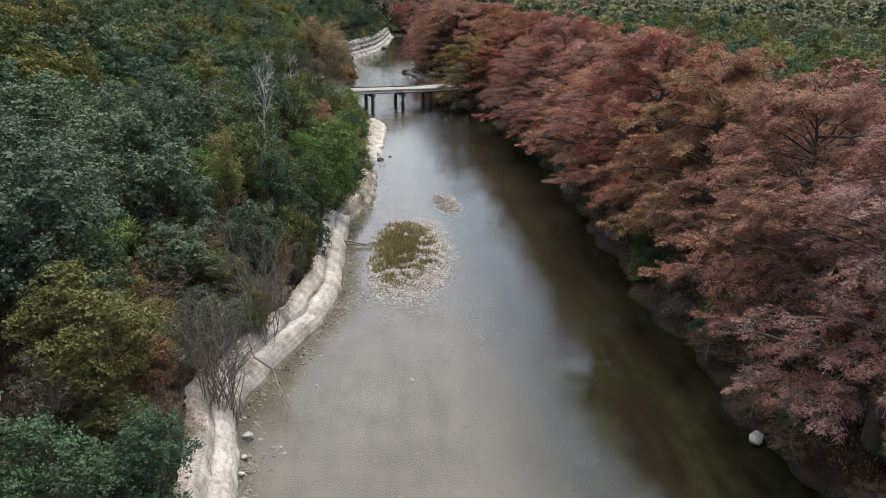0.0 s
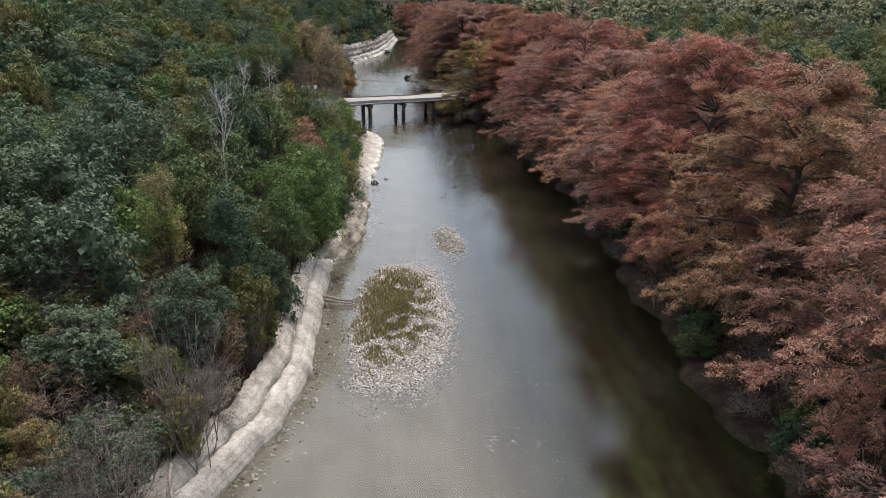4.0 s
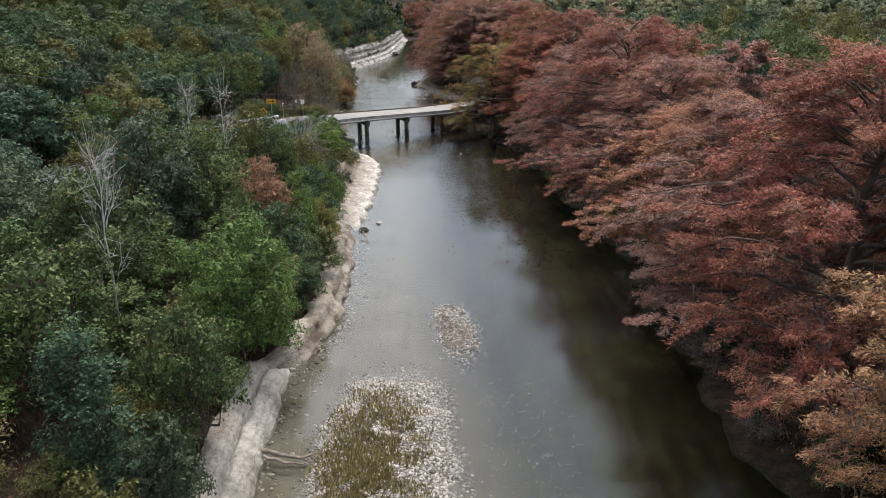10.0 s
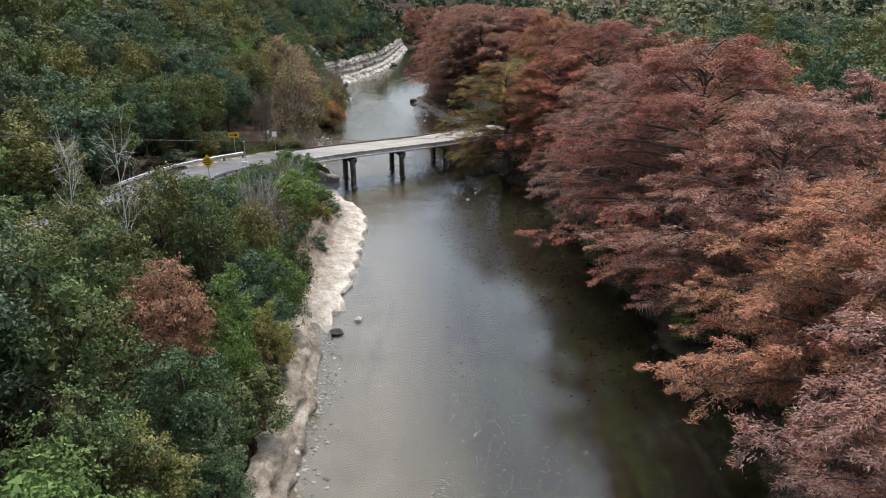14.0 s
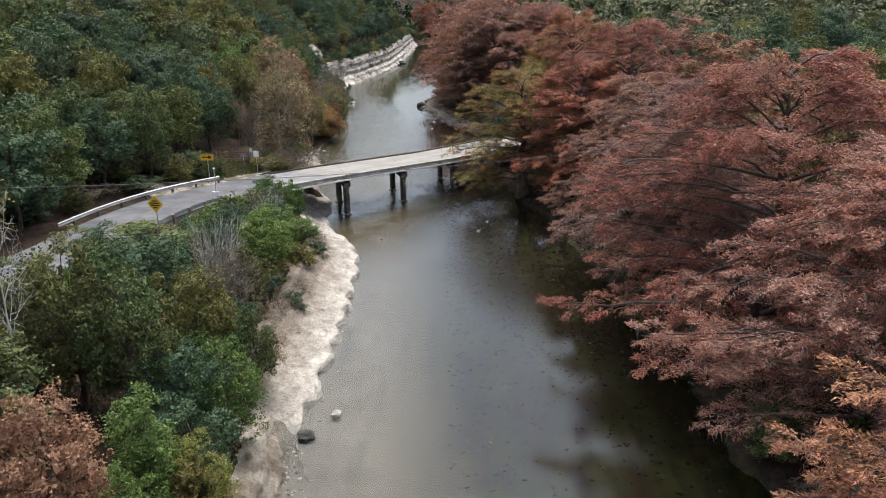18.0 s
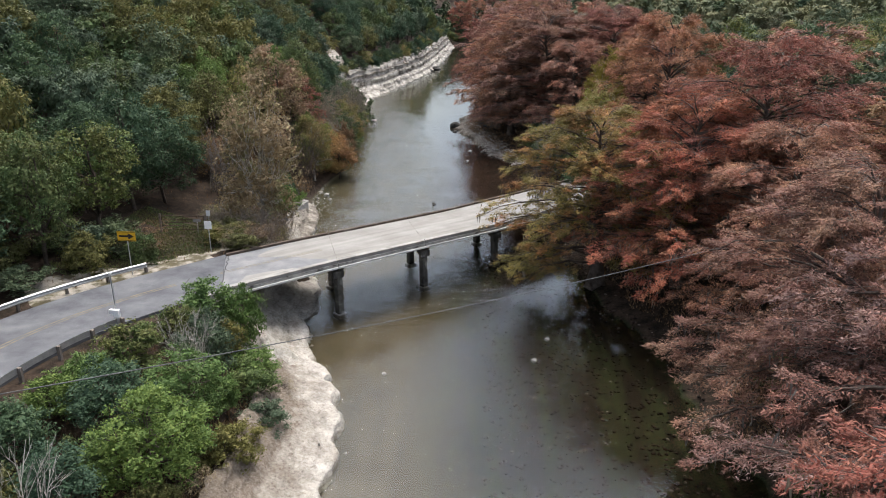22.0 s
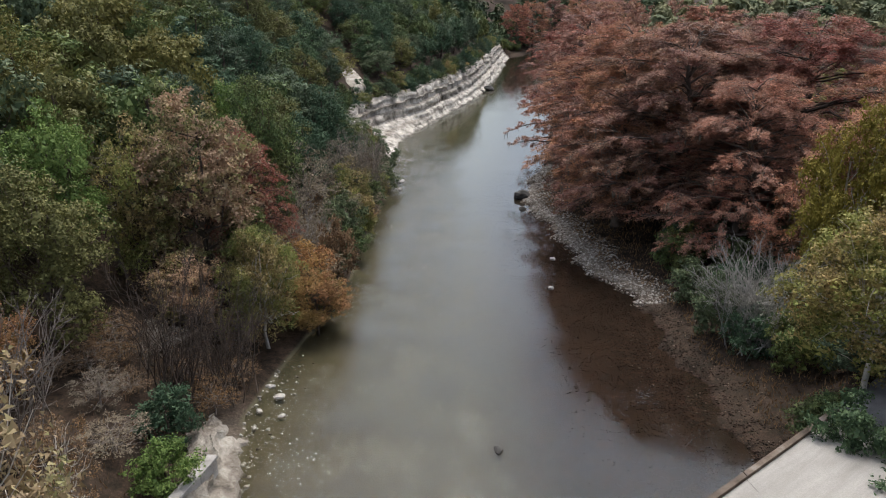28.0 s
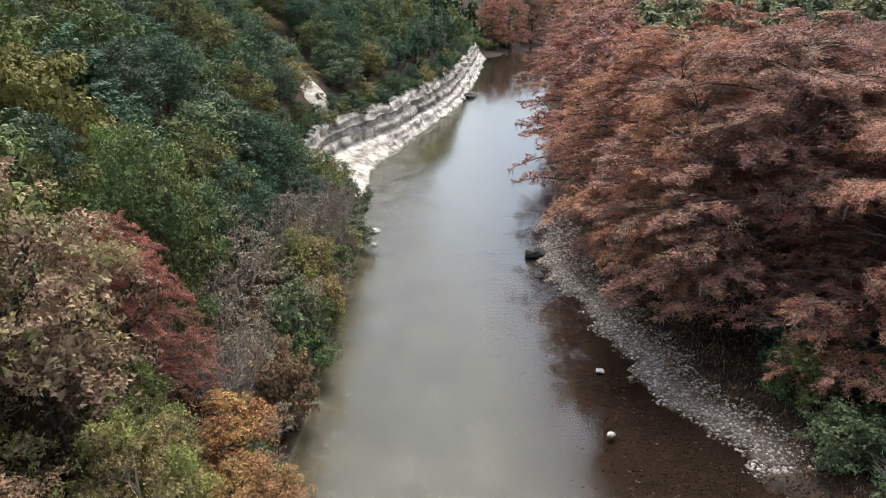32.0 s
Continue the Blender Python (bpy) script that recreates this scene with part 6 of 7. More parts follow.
for x, y in scatter(72, 14.5, 21, 22, 146, 1.7, lambda x, y: 0.5 < x - right_x(y) < 4.2):
    leaf = ["brown", "grey", "brown", "oak", "juniper", "feather"][rng.integers(6)]
    round_tree(x, y, ground_at(x, y) + rng.uniform(1.0, 2.8), rng.uniform(2.0, 3.6), leaf, "shrub" if leaf in ("oak", "juniper") else "thin", {"brown": "brown half-bare", "grey": "grey leafless", "oak": "dark green", "juniper": "dark green", "feather": "dry pale"}[leaf] + " brush on the bank under the cypresses", "shrub", "shrub", bark=BARK_GREY, group="bank undergrowth")
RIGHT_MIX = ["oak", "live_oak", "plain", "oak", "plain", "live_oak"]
for x, y in scatter(96, 27, 84, 20, 245, 8.0, lambda x, y: x - right_x(y) > 12.5 and not (x < 33 and y < 64)):
    leaf = ["oak", "lime", "live_oak", "juniper", "olive", "oak", "juniper"][rng.integers(7)]
    round_tree(x, y, ground_at(x, y) + rng.uniform(8, 15), rng.uniform(8.5, 12), leaf, "dome", {"oak": "broad dark green oak", "juniper": "broad blue-green oak", "lime": "light yellow-green tree", "live_oak": "grey-green live oak", "plain": "pale olive tree", "olive": "yellowing tree"}[leaf] + " behind the cypress row", KIND[leaf], group="trees behind the cypresses")
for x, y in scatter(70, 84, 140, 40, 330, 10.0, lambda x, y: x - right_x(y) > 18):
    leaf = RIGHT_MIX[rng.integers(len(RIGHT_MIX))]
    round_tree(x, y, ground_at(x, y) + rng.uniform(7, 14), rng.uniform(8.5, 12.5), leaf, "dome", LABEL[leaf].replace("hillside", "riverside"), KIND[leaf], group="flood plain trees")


def far_wood(name, label, spots_, leaf_mat, leaf, tufts):
    """Far woodland, too many trees to count: clumped leaves on lobed crowns."""
    r = np.random.default_rng(len(spots_))
    pos, nor = [], []
    for x, y, z, w, h in spots_:
        lob = 11
        a, q = np.arange(lob) * 2.4 + r.uniform(0, 6), np.sqrt((np.arange(lob) + 0.3) / lob)
        c = np.stack([np.cos(a) * q * 0.38 * w, np.sin(a) * q * 0.38 * w, (0.78 - 0.45 * q**2 + r.normal(0, 0.05, lob)) * h], 1)
        d = unit(r.normal(0, 1, (tufts, 3)) + [0, 0, 0.8])
        k = r.integers(0, lob, tufts)
        pos.append(np.array([x, y, z]) + c[k] + d * np.array([w * 0.14, w * 0.14, h * 0.13]) * r.uniform(0.85, 1.1, (tufts, 1)))
        nor.append(d)
    v, f = tufts_to_leaves(r, np.concatenate(pos), np.concatenate(nor), 3, leaf * 0.7, leaf * 1.8, leaf * 1.2, lie=2.5)
    tagged(new(name, mesh_of(name, v, f, leaf_mat)), label, "woodland", kind="stuff")


far_taken = {}


def far_spots(n, x0, x1, y0, y1, test, w, h):
    """Places of far trees, none nearer to another than its crown allows."""
    r = np.random.default_rng(int(n + x0 + y0 + 5000))
    xs, ys, ws = r.uniform(x0, x1, n * 3), r.uniform(y0, y1, n * 3), r.uniform(*w, n * 3)
    out = []
    for x, y, wide in zip(xs, ys, ws):
        if len(out) >= n:
            break
        i, j = int(x // 12), int(y // 12)
        near = [q for di in (-1, 0, 1) for dj in (-1, 0, 1) for q in far_taken.get((i + di, j + dj), [])]
        if test(x, y) and all((x - a) ** 2 + (y - b) ** 2 > (0.43 * (wide + c)) ** 2 for a, b, c in near):
            far_taken.setdefault((i, j), []).append((x, y, wide))
            out.append((x, y, ground_at(x, y) - 0.3, wide, r.uniform(*h)))
    return out


far_wood("hillside_wood", "dark green oak and juniper wood on the hillside", far_spots(1300, -170, -14, 20, 400, lambda x, y: left_x(y) - x > (34 if y > 228 else 48), (6.5, 10), (6, 9)), LEAF["far_dark"], 0.5, 130)
far_wood("hillside_oaks", "green oaks scattered through the hillside wood", far_spots(600, -170, -14, 20, 400, lambda x, y: left_x(y) - x > (34 if y > 228 else 48), (6.5, 10), (6.5, 9.5)), LEAF["far_dark"], 0.5, 130)
far_wood("far_slope_wood", "dark green wood closing the bend of the valley", far_spots(700, -170, 330, 340, 760, lambda x, y: 3 < left_x(y) - x < 200, (7, 11), (8, 14)), LEAF["far_dark"], 0.75, 100)
plain = lambda x, y: x - right_x(y) > 20 and not (x < 140 and y < 330)
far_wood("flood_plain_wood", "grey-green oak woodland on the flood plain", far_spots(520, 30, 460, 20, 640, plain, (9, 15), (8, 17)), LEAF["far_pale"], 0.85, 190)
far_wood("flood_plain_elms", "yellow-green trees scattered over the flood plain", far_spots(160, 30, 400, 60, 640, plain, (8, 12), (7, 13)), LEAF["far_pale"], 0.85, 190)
far_wood("flood_plain_oaks", "dark green oaks scattered over the flood plain", far_spots(240, 30, 410, 60, 640, plain, (9, 15), (9, 18)), LEAF["far_dark"], 0.85, 190)
far_wood("flood_plain_cypress", "far rust-brown cypress belt beside the river", far_spots(150, 10, 200, 345, 720, lambda x, y: 3 < x - right_x(y) < 30, (9, 13), (14, 18)), LEAF["cypress"], 0.6, 70)
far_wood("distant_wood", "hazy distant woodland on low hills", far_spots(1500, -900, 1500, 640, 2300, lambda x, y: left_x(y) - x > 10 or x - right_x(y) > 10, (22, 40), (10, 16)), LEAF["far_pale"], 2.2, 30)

# ---- bridge ----
def bridge_point(s, n, z=None):
    p = BRIDGE_A + BRIDGE_U * s + BRIDGE_N * n
    return np.array([p[0], p[1], deck_z(s) if z is None else z])


SKEW = 0.58
DECK_W = 6.1


PAINT_FAINT = mottled("faint_yellow_paint", [(0.4, (0.20, 0.185, 0.15)), (0.7, (0.29, 0.25, 0.16))], 1.6, 30, 0.8, 0.3, 0.002)
ASPHALT_THIN = mottled("thin_asphalt", [(0.3, (0.18, 0.184, 0.19)), (0.5, (0.225, 0.226, 0.228)), (0.72, (0.29, 0.285, 0.275))], 0.9, 30, 0.9, 0.25, 0.004)


def slab(name, s0, s1, n0, n1, dz0, dz1, mat, parent, label="", cuts=1, skew=SKEW):
    """A skewed slab of the bridge between two stations, from dz0 to dz1 above the deck line."""
    vs, fs = [], []
    ss = np.linspace(s0, s1, cuts + 1)
    for s in ss:
        for n, dz in ((n0, dz0), (n1, dz0), (n1, dz1), (n0, dz1)):
            p = bridge_point(s + skew * n, n)
            vs.append((p[0], p[1], deck_z(s + skew * n) + dz))
    for i in range(cuts):
        b = 4 * i
        fs += [(b + k, b + (k + 1) % 4, b + 4 + (k + 1) % 4, b + 4 + k) for k in range(4)]
    fs += [(3, 2, 1, 0), tuple(4 * cuts + k for k in range(4))]
    return part_data(name, mesh_of(name, vs, fs, mat), parent, label)


bridge = thing("bridge", "low concrete road bridge on square columns across the river", "bridge")
FASCIA = mottled("stained_fascia", [(0.36, (0.10, 0.095, 0.085)), (0.46, (0.30, 0.285, 0.26)), (0.7, (0.46, 0.445, 0.41))], 1.6, 12, 0.9, 0.2, 0.01)
DRIP_CONC = mottled("white_drip_concrete", [(0.3, (0.52, 0.51, 0.48)), (0.6, (0.72, 0.71, 0.68))], 0.9, 14, 0.85, 0.25, 0.006)
KERB_DIRT = mottled("dirty_kerb", [(0.3, (0.075, 0.058, 0.045)), (0.6, (0.15, 0.12, 0.095)), (0.8, (0.30, 0.27, 0.24))], 0.9, 10, 0.95, 0.15, 0.012)
SPANS = [-8.2, 0.0, 7.6, 15.2, 22.8, 30.4]
for i, (a, b) in enumerate(zip(SPANS[:-1], SPANS[1:])):
    d = slab("deck_slab", a + 0.02, b - 0.02, 0.0, DECK_W, -0.34, 0.0, DECK_CONC, bridge, "pale worn concrete deck slab", 4)
    for n0, n1, up, mat, look_ in ((-0.04, 0.34, 0.17, CONCRETE, "pale stained concrete kerb"), (DECK_W - 0.2, DECK_W + 0.04, 0.15, KERB_DIRT, "dirt-stained low concrete kerb")):
        slab("kerb", a + 0.03, b - 0.03, n0, n1, 0.003, up, mat, d, look_, 4)
    slab("edge_beam", a + 0.02, b - 0.02, -0.10, -0.003, -0.24, -0.06, FASCIA, d, "pale fascia with dark stains", 2)
    slab("drip_edge", a + 0.02, b - 0.02, -0.22, -0.003, -0.36, -0.243, DRIP_CONC, d, "white lower edge", 2)
    slab("joint", b - 0.025, b + 0.025, 0.26, DECK_W - 0.26, -0.03, 0.005, KERB_CONC, d, "dirt-filled deck joint")
    for g in (1.1, 2.4, 3.7, 5.0):
        slab("girder", a + 0.1, b - 0.1, g - 0.2, g + 0.2, -0.64, -0.345, PIER_CONC, d, "", 1)
for s in SPANS[1:-1]:
    cap = slab("pier_cap", s - 0.42, s + 0.42, 0.05, DECK_W - 0.05, -1.08, -0.645, PIER_CONC, bridge, "dark stained concrete pier cap", 1)
    for n in (0.75, 5.3):
        p = bridge_point(s + SKEW * n, n)
        gz = ground_at(p[0], p[1]) - 0.4
        h = deck_z(s + SKEW * n) - 1.085 - gz
        rot = Matrix.Rotation(math.atan2(BRIDGE_U[1], BRIDGE_U[0]), 4, "Z")
        col = part("column", box_bm(0.46, 0.46, h, (p[0], p[1], gz), 0.04, rot), PIER_CONC, bridge, "square stained concrete column")
        part("footing", box_bm(0.72, 0.72, 0.75, (p[0], p[1], gz - 0.05), 0.05, rot), KERB_CONC, col)
for s, n0 in ((-8.6, 0.0), (31.0, 0.0)):
    slab("abutment", s - 0.5, s + 0.4, 0.0, DECK_W, -2.6, -0.36, CONCRETE, bridge, "concrete abutment wall")
slab("wing_wall", -9.2, -8.0, -0.5, -0.02, -2.4, 0.2, CONCRETE, bridge, "concrete wing wall")

# worn centre line on the first span
for off in (-0.11, 0.11):
    slab("lane_line", SPANS[0] + 0.1 + SKEW * DECK_W / 2, -1.0 + SKEW * DECK_W / 2, DECK_W / 2 + off - 0.03, DECK_W / 2 + off + 0.03, 0.008, 0.012, PAINT_FAINT, bridge, "faded yellow line", 3, 0.0)

# worn asphalt running out over the first span
vs, cols, rows = [], 25, 2
for k in range(cols):
    n = 0.36 + (DECK_W - 0.6) * k / (cols - 1)
    far_end = -3.2 + 2.2 * math.sin(n * 0.9 + 0.6) + 0.45 * math.sin(n * 2.4)
    for s, dz in ((-8.25 + SKEW * n, 0.005), (far_end + SKEW * n, 0.005)):
        p = bridge_point(s, n)
        vs.append((p[0], p[1], deck_z(s) + dz))
fs = [(2 * k, 2 * k + 1, 2 * k + 3, 2 * k + 2) for k in range(cols - 1)]
part_data("asphalt_overlay", mesh_of("asphalt_overlay", vs, fs, ASPHALT_THIN), bridge, "worn thin asphalt running out over the deck")


# ---- road ----
def ribbon(name, line, n0, n1, dz, mat, thick=0.12, parent=None, start=None):
    """A strip along a line, from n0 to n1 to its side."""
    line = np.asarray(line, float)
    d = np.gradient(line[:, :2], axis=0)
    d /= np.linalg.norm(d, axis=1)[:, None]
    nn = np.stack([-d[:, 1], d[:, 0]], 1)
    if start is not None:
        nn[0] = start
    vs, fs = [], []
    for p, n in zip(line, nn):
        for off, z in ((n0, dz), (n1, dz), (n1, dz - thick), (n0, dz - thick)):
            vs.append((p[0] + n[0] * off, p[1] + n[1] * off, p[2] + z))
    for i in range(len(line) - 1):
        b = 4 * i
        fs += [(b + k, b + 4 + k, b + 4 + (k + 1) % 4, b + (k + 1) % 4) for k in range(4)]
    fs += [(0, 1, 2, 3), tuple(4 * len(line) - 4 + k for k in (3, 2, 1, 0))]
    me = mesh_of(name, vs, fs, mat)
    return part_data(name, me, parent) if parent else new(name, me)


mid_of = lambda s: bridge_point(s, DECK_W / 2)
ROAD_FULL = np.vstack([[mid_of(-8.2 + SKEW * DECK_W / 2 - 0.02)], ROAD_LINE[4:]])
SKEW_END = -(BRIDGE_N + SKEW * BRIDGE_U)
road = tagged(ribbon("road", ROAD_FULL, -3.05, 3.05, 0.0, ASPHALT, 0.3, start=SKEW_END), "grey patched asphalt road curving to the bridge", "road", kind="structure")
for off in (-0.12, 0.12):
    ribbon("lane_line", ROAD_FULL, off - 0.05, off + 0.05, 0.006, PAINT_YELLOW, 0.004, road, SKEW_END)
east = [(*(BRIDGE_A + BRIDGE_U * s + BRIDGE_N * (DECK_W / 2)), deck_z(s) - 0.02) for s in (32.5, 40, 50, 62)]
tagged(ribbon("road_far_side", east, -3.1, 3.1, 0.0, ASPHALT, 0.3), "grey asphalt road under the cypresses", "road", kind="structure")
for k, (s0, n0, n1) in enumerate(((-8.2, 0.4, 5.8), (-8.0, 3.2, 5.8), (-9.3, 3.4, 5.6), (-9.6, 3.0, 5.2), (-9.8, 0.6, 3.0), (-10.6, 1.0, 3.4))):
    r = np.random.default_rng(300 + k)
    pts = []
    for n in np.linspace(n0, n1, 9):
        s = s0 + SKEW * n + r.normal(0, 0.09) + (0.12 * (n - n0) if k in (2, 4) else 0)
        p = bridge_point(s, n)
        pts.append(np.array([p[0], p[1], p[2] + 0.008]))
    ribbon("crack_seal", pts, -0.035, 0.035, 0.006, TAR, 0.004, road)


def road_offset(i, off, dz=0.0):
    a, b = ROAD_LINE[max(i - 1, 0)], ROAD_LINE[min(i + 1, len(ROAD_LINE) - 1)]
    d = (b - a)[:2] / np.linalg.norm((b - a)[:2])
    p = ROAD_LINE[i]
    return np.array([p[0] - d[1] * off, p[1] + d[0] * off, p[2] + dz]), math.atan2(d[1], d[0])


def guard_rail(name, label, idx, off):
    g = thing(name, label, "guard rail", group="guard rails")
    line = []
    for k, i in enumerate(idx):
        p, a = road_offset(i, off)
        line.append(p)
        gz = ground_at(p[0], p[1])
        if k % 3 == 0:
            part("post", box_bm(0.15, 0.18, p[2] + 0.54 - gz + 0.3, (p[0], p[1], gz - 0.3), 0.01, Matrix.Rotation(a, 4, "Z")), WOOD, g, "weathered timber post")
    line = np.array(line)
    d = np.gradient(line[:, :2], axis=0)
    d /= np.linalg.norm(d, axis=1)[:, None]
    nn = np.stack([-d[:, 1], d[:, 0]], 1) * (-1 if off > 0 else 1)
    prof = [(0.10, 0.24), (0.17, 0.28), (0.17, 0.34), (0.10, 0.39), (0.17, 0.44), (0.17, 0.50), (0.10, 0.55), (0.09, 0.55), (0.09, 0.24)]
    vs = [(p[0] + n[0] * o, p[1] + n[1] * o, p[2] + z) for p, n in zip(line, nn) for o, z in prof]
    k = len(prof)
    fs = [(i * k + j, i * k + (j + 1) % k, (i + 1) * k + (j + 1) % k, (i + 1) * k + j) for i in range(len(line) - 1) for j in range(k)]
    fs += [tuple(range(k)), tuple((len(line) - 1) * k + j for j in reversed(range(k)))]
    part_data("rail", mesh_of("rail", vs, fs, GALV), g, "galvanised corrugated rail")
    return g


guard_rail("guard_rail", "galvanised guard rail on timber posts along the outer curve", range(3, 24), -3.7)
guard_rail("guard_rail", "galvanised guard rail on timber posts along the inner curve", range(11, 24), 3.6)


# sandy shoulder along the far side of the approach
def verge_material():
    """Pale trodden sand that thins out into brown soil and short grass."""
    m, n, l, b = material("trodden_verge", 0.95, 0.15)
    co = place_coords(n)
    fine = noise_node(n, l, 14, 5, 0.7, co)
    sand = ramp(n, l, fine, [(0.3, (0.25, 0.22, 0.175)), (0.7, (0.46, 0.42, 0.36))])
    soil = ramp(n, l, fine, [(0.3, (0.05, 0.045, 0.025)), (0.7, (0.15, 0.13, 0.075))])
    l.new(mix(n, l, ramp(n, l, noise_node(n, l, 0.75, 5, 0.65, co), [(0.44, (0, 0, 0)), (0.56, (1, 1, 1))]), soil, sand), b.inputs["Base Color"])
    bump(n, l, b, fine, 0.6, 0.03)
    return m


SAND = verge_material()
line = smooth_path([(-13.2, 147.5, 0), (-15.2, 145.8, 0), (-17.2, 144.0, 0), (-19.3, 142.3, 0), (-22.0, 140.0, 0), (-24.2, 137.0, 0)], 8)
vs, rows = [], 5
for i, p in enumerate(line):
    half = 1.7 + 0.3 * math.sin(i * 0.9) + 0.2 * math.sin(i * 2.3)
    for q in np.linspace(-1.8, 1, rows):
        x, y = p[0] - 0.6 * q * half, p[1] + 0.8 * q * half
        vs.append((x, y, ground_at(x, y) + (0.07 if abs(q + 0.4) < 1.0 else -0.06)))
fs = [(i * rows + j, i * rows + j + 1, (i + 1) * rows + j + 1, (i + 1) * rows + j) for i in range(len(line) - 1) for j in range(rows - 1)]
tagged(new("verge", mesh_of("verge", vs, fs, SAND, True)), "pale sandy shoulder beside the bridge approach", "verge", kind="structure")

# ---- signs ----
def sign(name, label, x, y, z_c, face_yaw, w, h, mat, diamond=False, marks=(), post=GALV, post_h=None):
    """A traffic sign: steel post, bevelled plate, flat marks on its face. The plate faces -y before it is turned."""
    gz = ground_at(x, y)
    s = thing(name, label, "road sign", pose(x, y, gz, 0, 0, face_yaw), "road signs")
    part("post", box_bm(0.05, 0.05, z_c - gz + h * 0.35 + 0.3, (0, 0.02, -0.3), 0.008), post, s, "thin steel post")
    bm = box_bm(w, 0.012, h, (0, 0, -h / 2), 0.003)
    turn = Matrix.Rotation(radians(45), 4, "Y") if diamond else Matrix.Identity(4)
    bmesh.ops.transform(bm, matrix=Matrix.Translation((0, -0.025, z_c - gz)) @ turn, verts=bm.verts)
    plate = part("plate", bm, mat, s)
    for poly in marks:
        vs = [(px, -0.036, z_c - gz + pz) for px, pz in poly] + [(px, -0.0315, z_c - gz + pz) for px, pz in poly]
        k = len(poly)
        part_data("mark", mesh_of("mark", vs, [tuple(range(k)), tuple(reversed(range(k, 2 * k)))] + [(i, i + k, (i + 1) % k + k, (i + 1) % k) for i in range(k)], SIGN_BLACK), plate, "black sign mark")
    return s


ARROW = [(-0.48, 0.06), (0.12, 0.06), (0.12, 0.2), (0.5, 0.0), (0.12, -0.2), (0.12, -0.06), (-0.48, -0.06)]
FRAME_T = [[(-0.58, 0.275), (0.58, 0.275), (0.58, 0.25), (-0.58, 0.25)], [(-0.58, -0.25), (0.58, -0.25), (0.58, -0.275), (-0.58, -0.275)]]
sign("arrow_sign", "yellow rectangular sign with a black arrow by the road", -19.6, 140.8, 6.7, -8, 1.22, 0.61, SIGN_YELLOW, marks=[ARROW] + FRAME_T)
TURN = [[(-w, z + 0.035), (w, z + 0.035), (w, z - 0.035), (-w, z - 0.035)] for z, w in ((0.2, 0.17), (0.06, 0.30), (-0.08, 0.30), (-0.22, 0.15))]
sign("warning_sign", "yellow diamond warning sign with dark lines of writing beside the road", -15.6, 116.85, 8.65, -12, 0.76, 0.76, SIGN_YELLOW, True, TURN)
sign("notice_sign", "blank white rectangular sign on a post by the bridge", -16.3, 145.6, 5.95, -6, 0.52, 0.56, SIGN_WHITE)
sign("small_notice", "small white marker sign on a thin post by the gate", -18.0, 150.4, 5.4, -6, 0.3, 0.42, SIGN_WHITE)
sign("grey_notice", "small grey notice plate beside the gate", -18.7, 149.9, 5.0, 5, 0.55, 0.22, CONCRETE)


# ---- marker post ----
mx, my = -16.5, 132.2
mz = ground_at(mx, my)
marker = thing("marker_post", "thin steel post with small white boxes beside the road", "post", pose(mx, my, mz, 0, 0, -8))
part("pole", box_bm(0.06, 0.06, 3.4, (0, 0, -0.3), 0.01), GALV, marker)
part("box", box_bm(0.34, 0.2, 0.42, (0.08, -0.1, 0.85), 0.02), SIGN_WHITE, marker, "small white metal box")
part("box", box_bm(0.22, 0.16, 0.26, (-0.2, -0.08, 1.0), 0.02), SIGN_WHITE, marker, "small white metal box")
part("cap", box_bm(0.14, 0.14, 0.12, (0, 0, 3.103), 0.02), SIGN_WHITE, marker, "white top lamp housing")

# ---- gate, wall, cable ----
gate = thing("farm_gate", "dark tubular steel farm gate between posts", "gate", pose(-19.9, 150.3, ground_at(-19.9, 150.3), 0, 0, -4))
for x in (-1.75, 1.75):
    part("post", box_bm(0.14, 0.14, 1.75, (x, 0, -0.3), 0.02), WOOD, gate, "weathered timber post")
for z in (0.25, 0.5, 0.75, 1.0, 1.25):
    part("bar", box_bm(3.3, 0.045, 0.045, (0, 0, z), 0.012), STEEL_DARK, gate)
for x in (-1.62, 0, 1.62):
    part("upright", box_bm(0.045, 0.045, 1.06, (x, 0.002, 0.24), 0.012), STEEL_DARK, gate)

wall_v = [(-15.0, 168.8), (-15.7, 163.4)]
w_len = math.dist(*wall_v)
wall = thing("retaining_wall", "low grey concrete retaining wall at the water's edge", "wall", pose((wall_v[0][0] + wall_v[1][0]) / 2, (wall_v[0][1] + wall_v[1][1]) / 2, -0.4, 0, 0, math.degrees(math.atan2(wall_v[0][1] - wall_v[1][1], wall_v[0][0] - wall_v[1][0]))), kind="structure")
for i in range(4):
    part("panel", box_bm(w_len / 4 - 0.03, 0.35, 1.7, (-w_len / 2 + (i + 0.5) * w_len / 4, 0, 0), 0.04), CONCRETE, wall)
part("coping", box_bm(w_len, 0.5, 0.16, (0, 0.02, 1.703), 0.03), CONCRETE, wall, "pale coping")
part("step", box_bm(w_len, 0.6, 0.55, (0, -0.5, 0), 0.05), CONCRETE, wall, "pale footing step")

ends = [np.array([-34.0, 95.5, 14.2]), np.array([16.5, 138.2, 6.2])]
t = np.linspace(0, 1, 40)[:, None]
wire = ends[0] + (ends[1] - ends[0]) * t
wire[:, 2] -= 1.1 * 4 * (t[:, 0] * (1 - t[:, 0])) - 1.1 * 0.9
cable = new("overhead_cable", mesh_of("overhead_cable", *tubes([(wire, np.full(40, 0.018))], 5), CABLE, True))
tagged(cable, "thin grey overhead cable slung across the river", "cable")

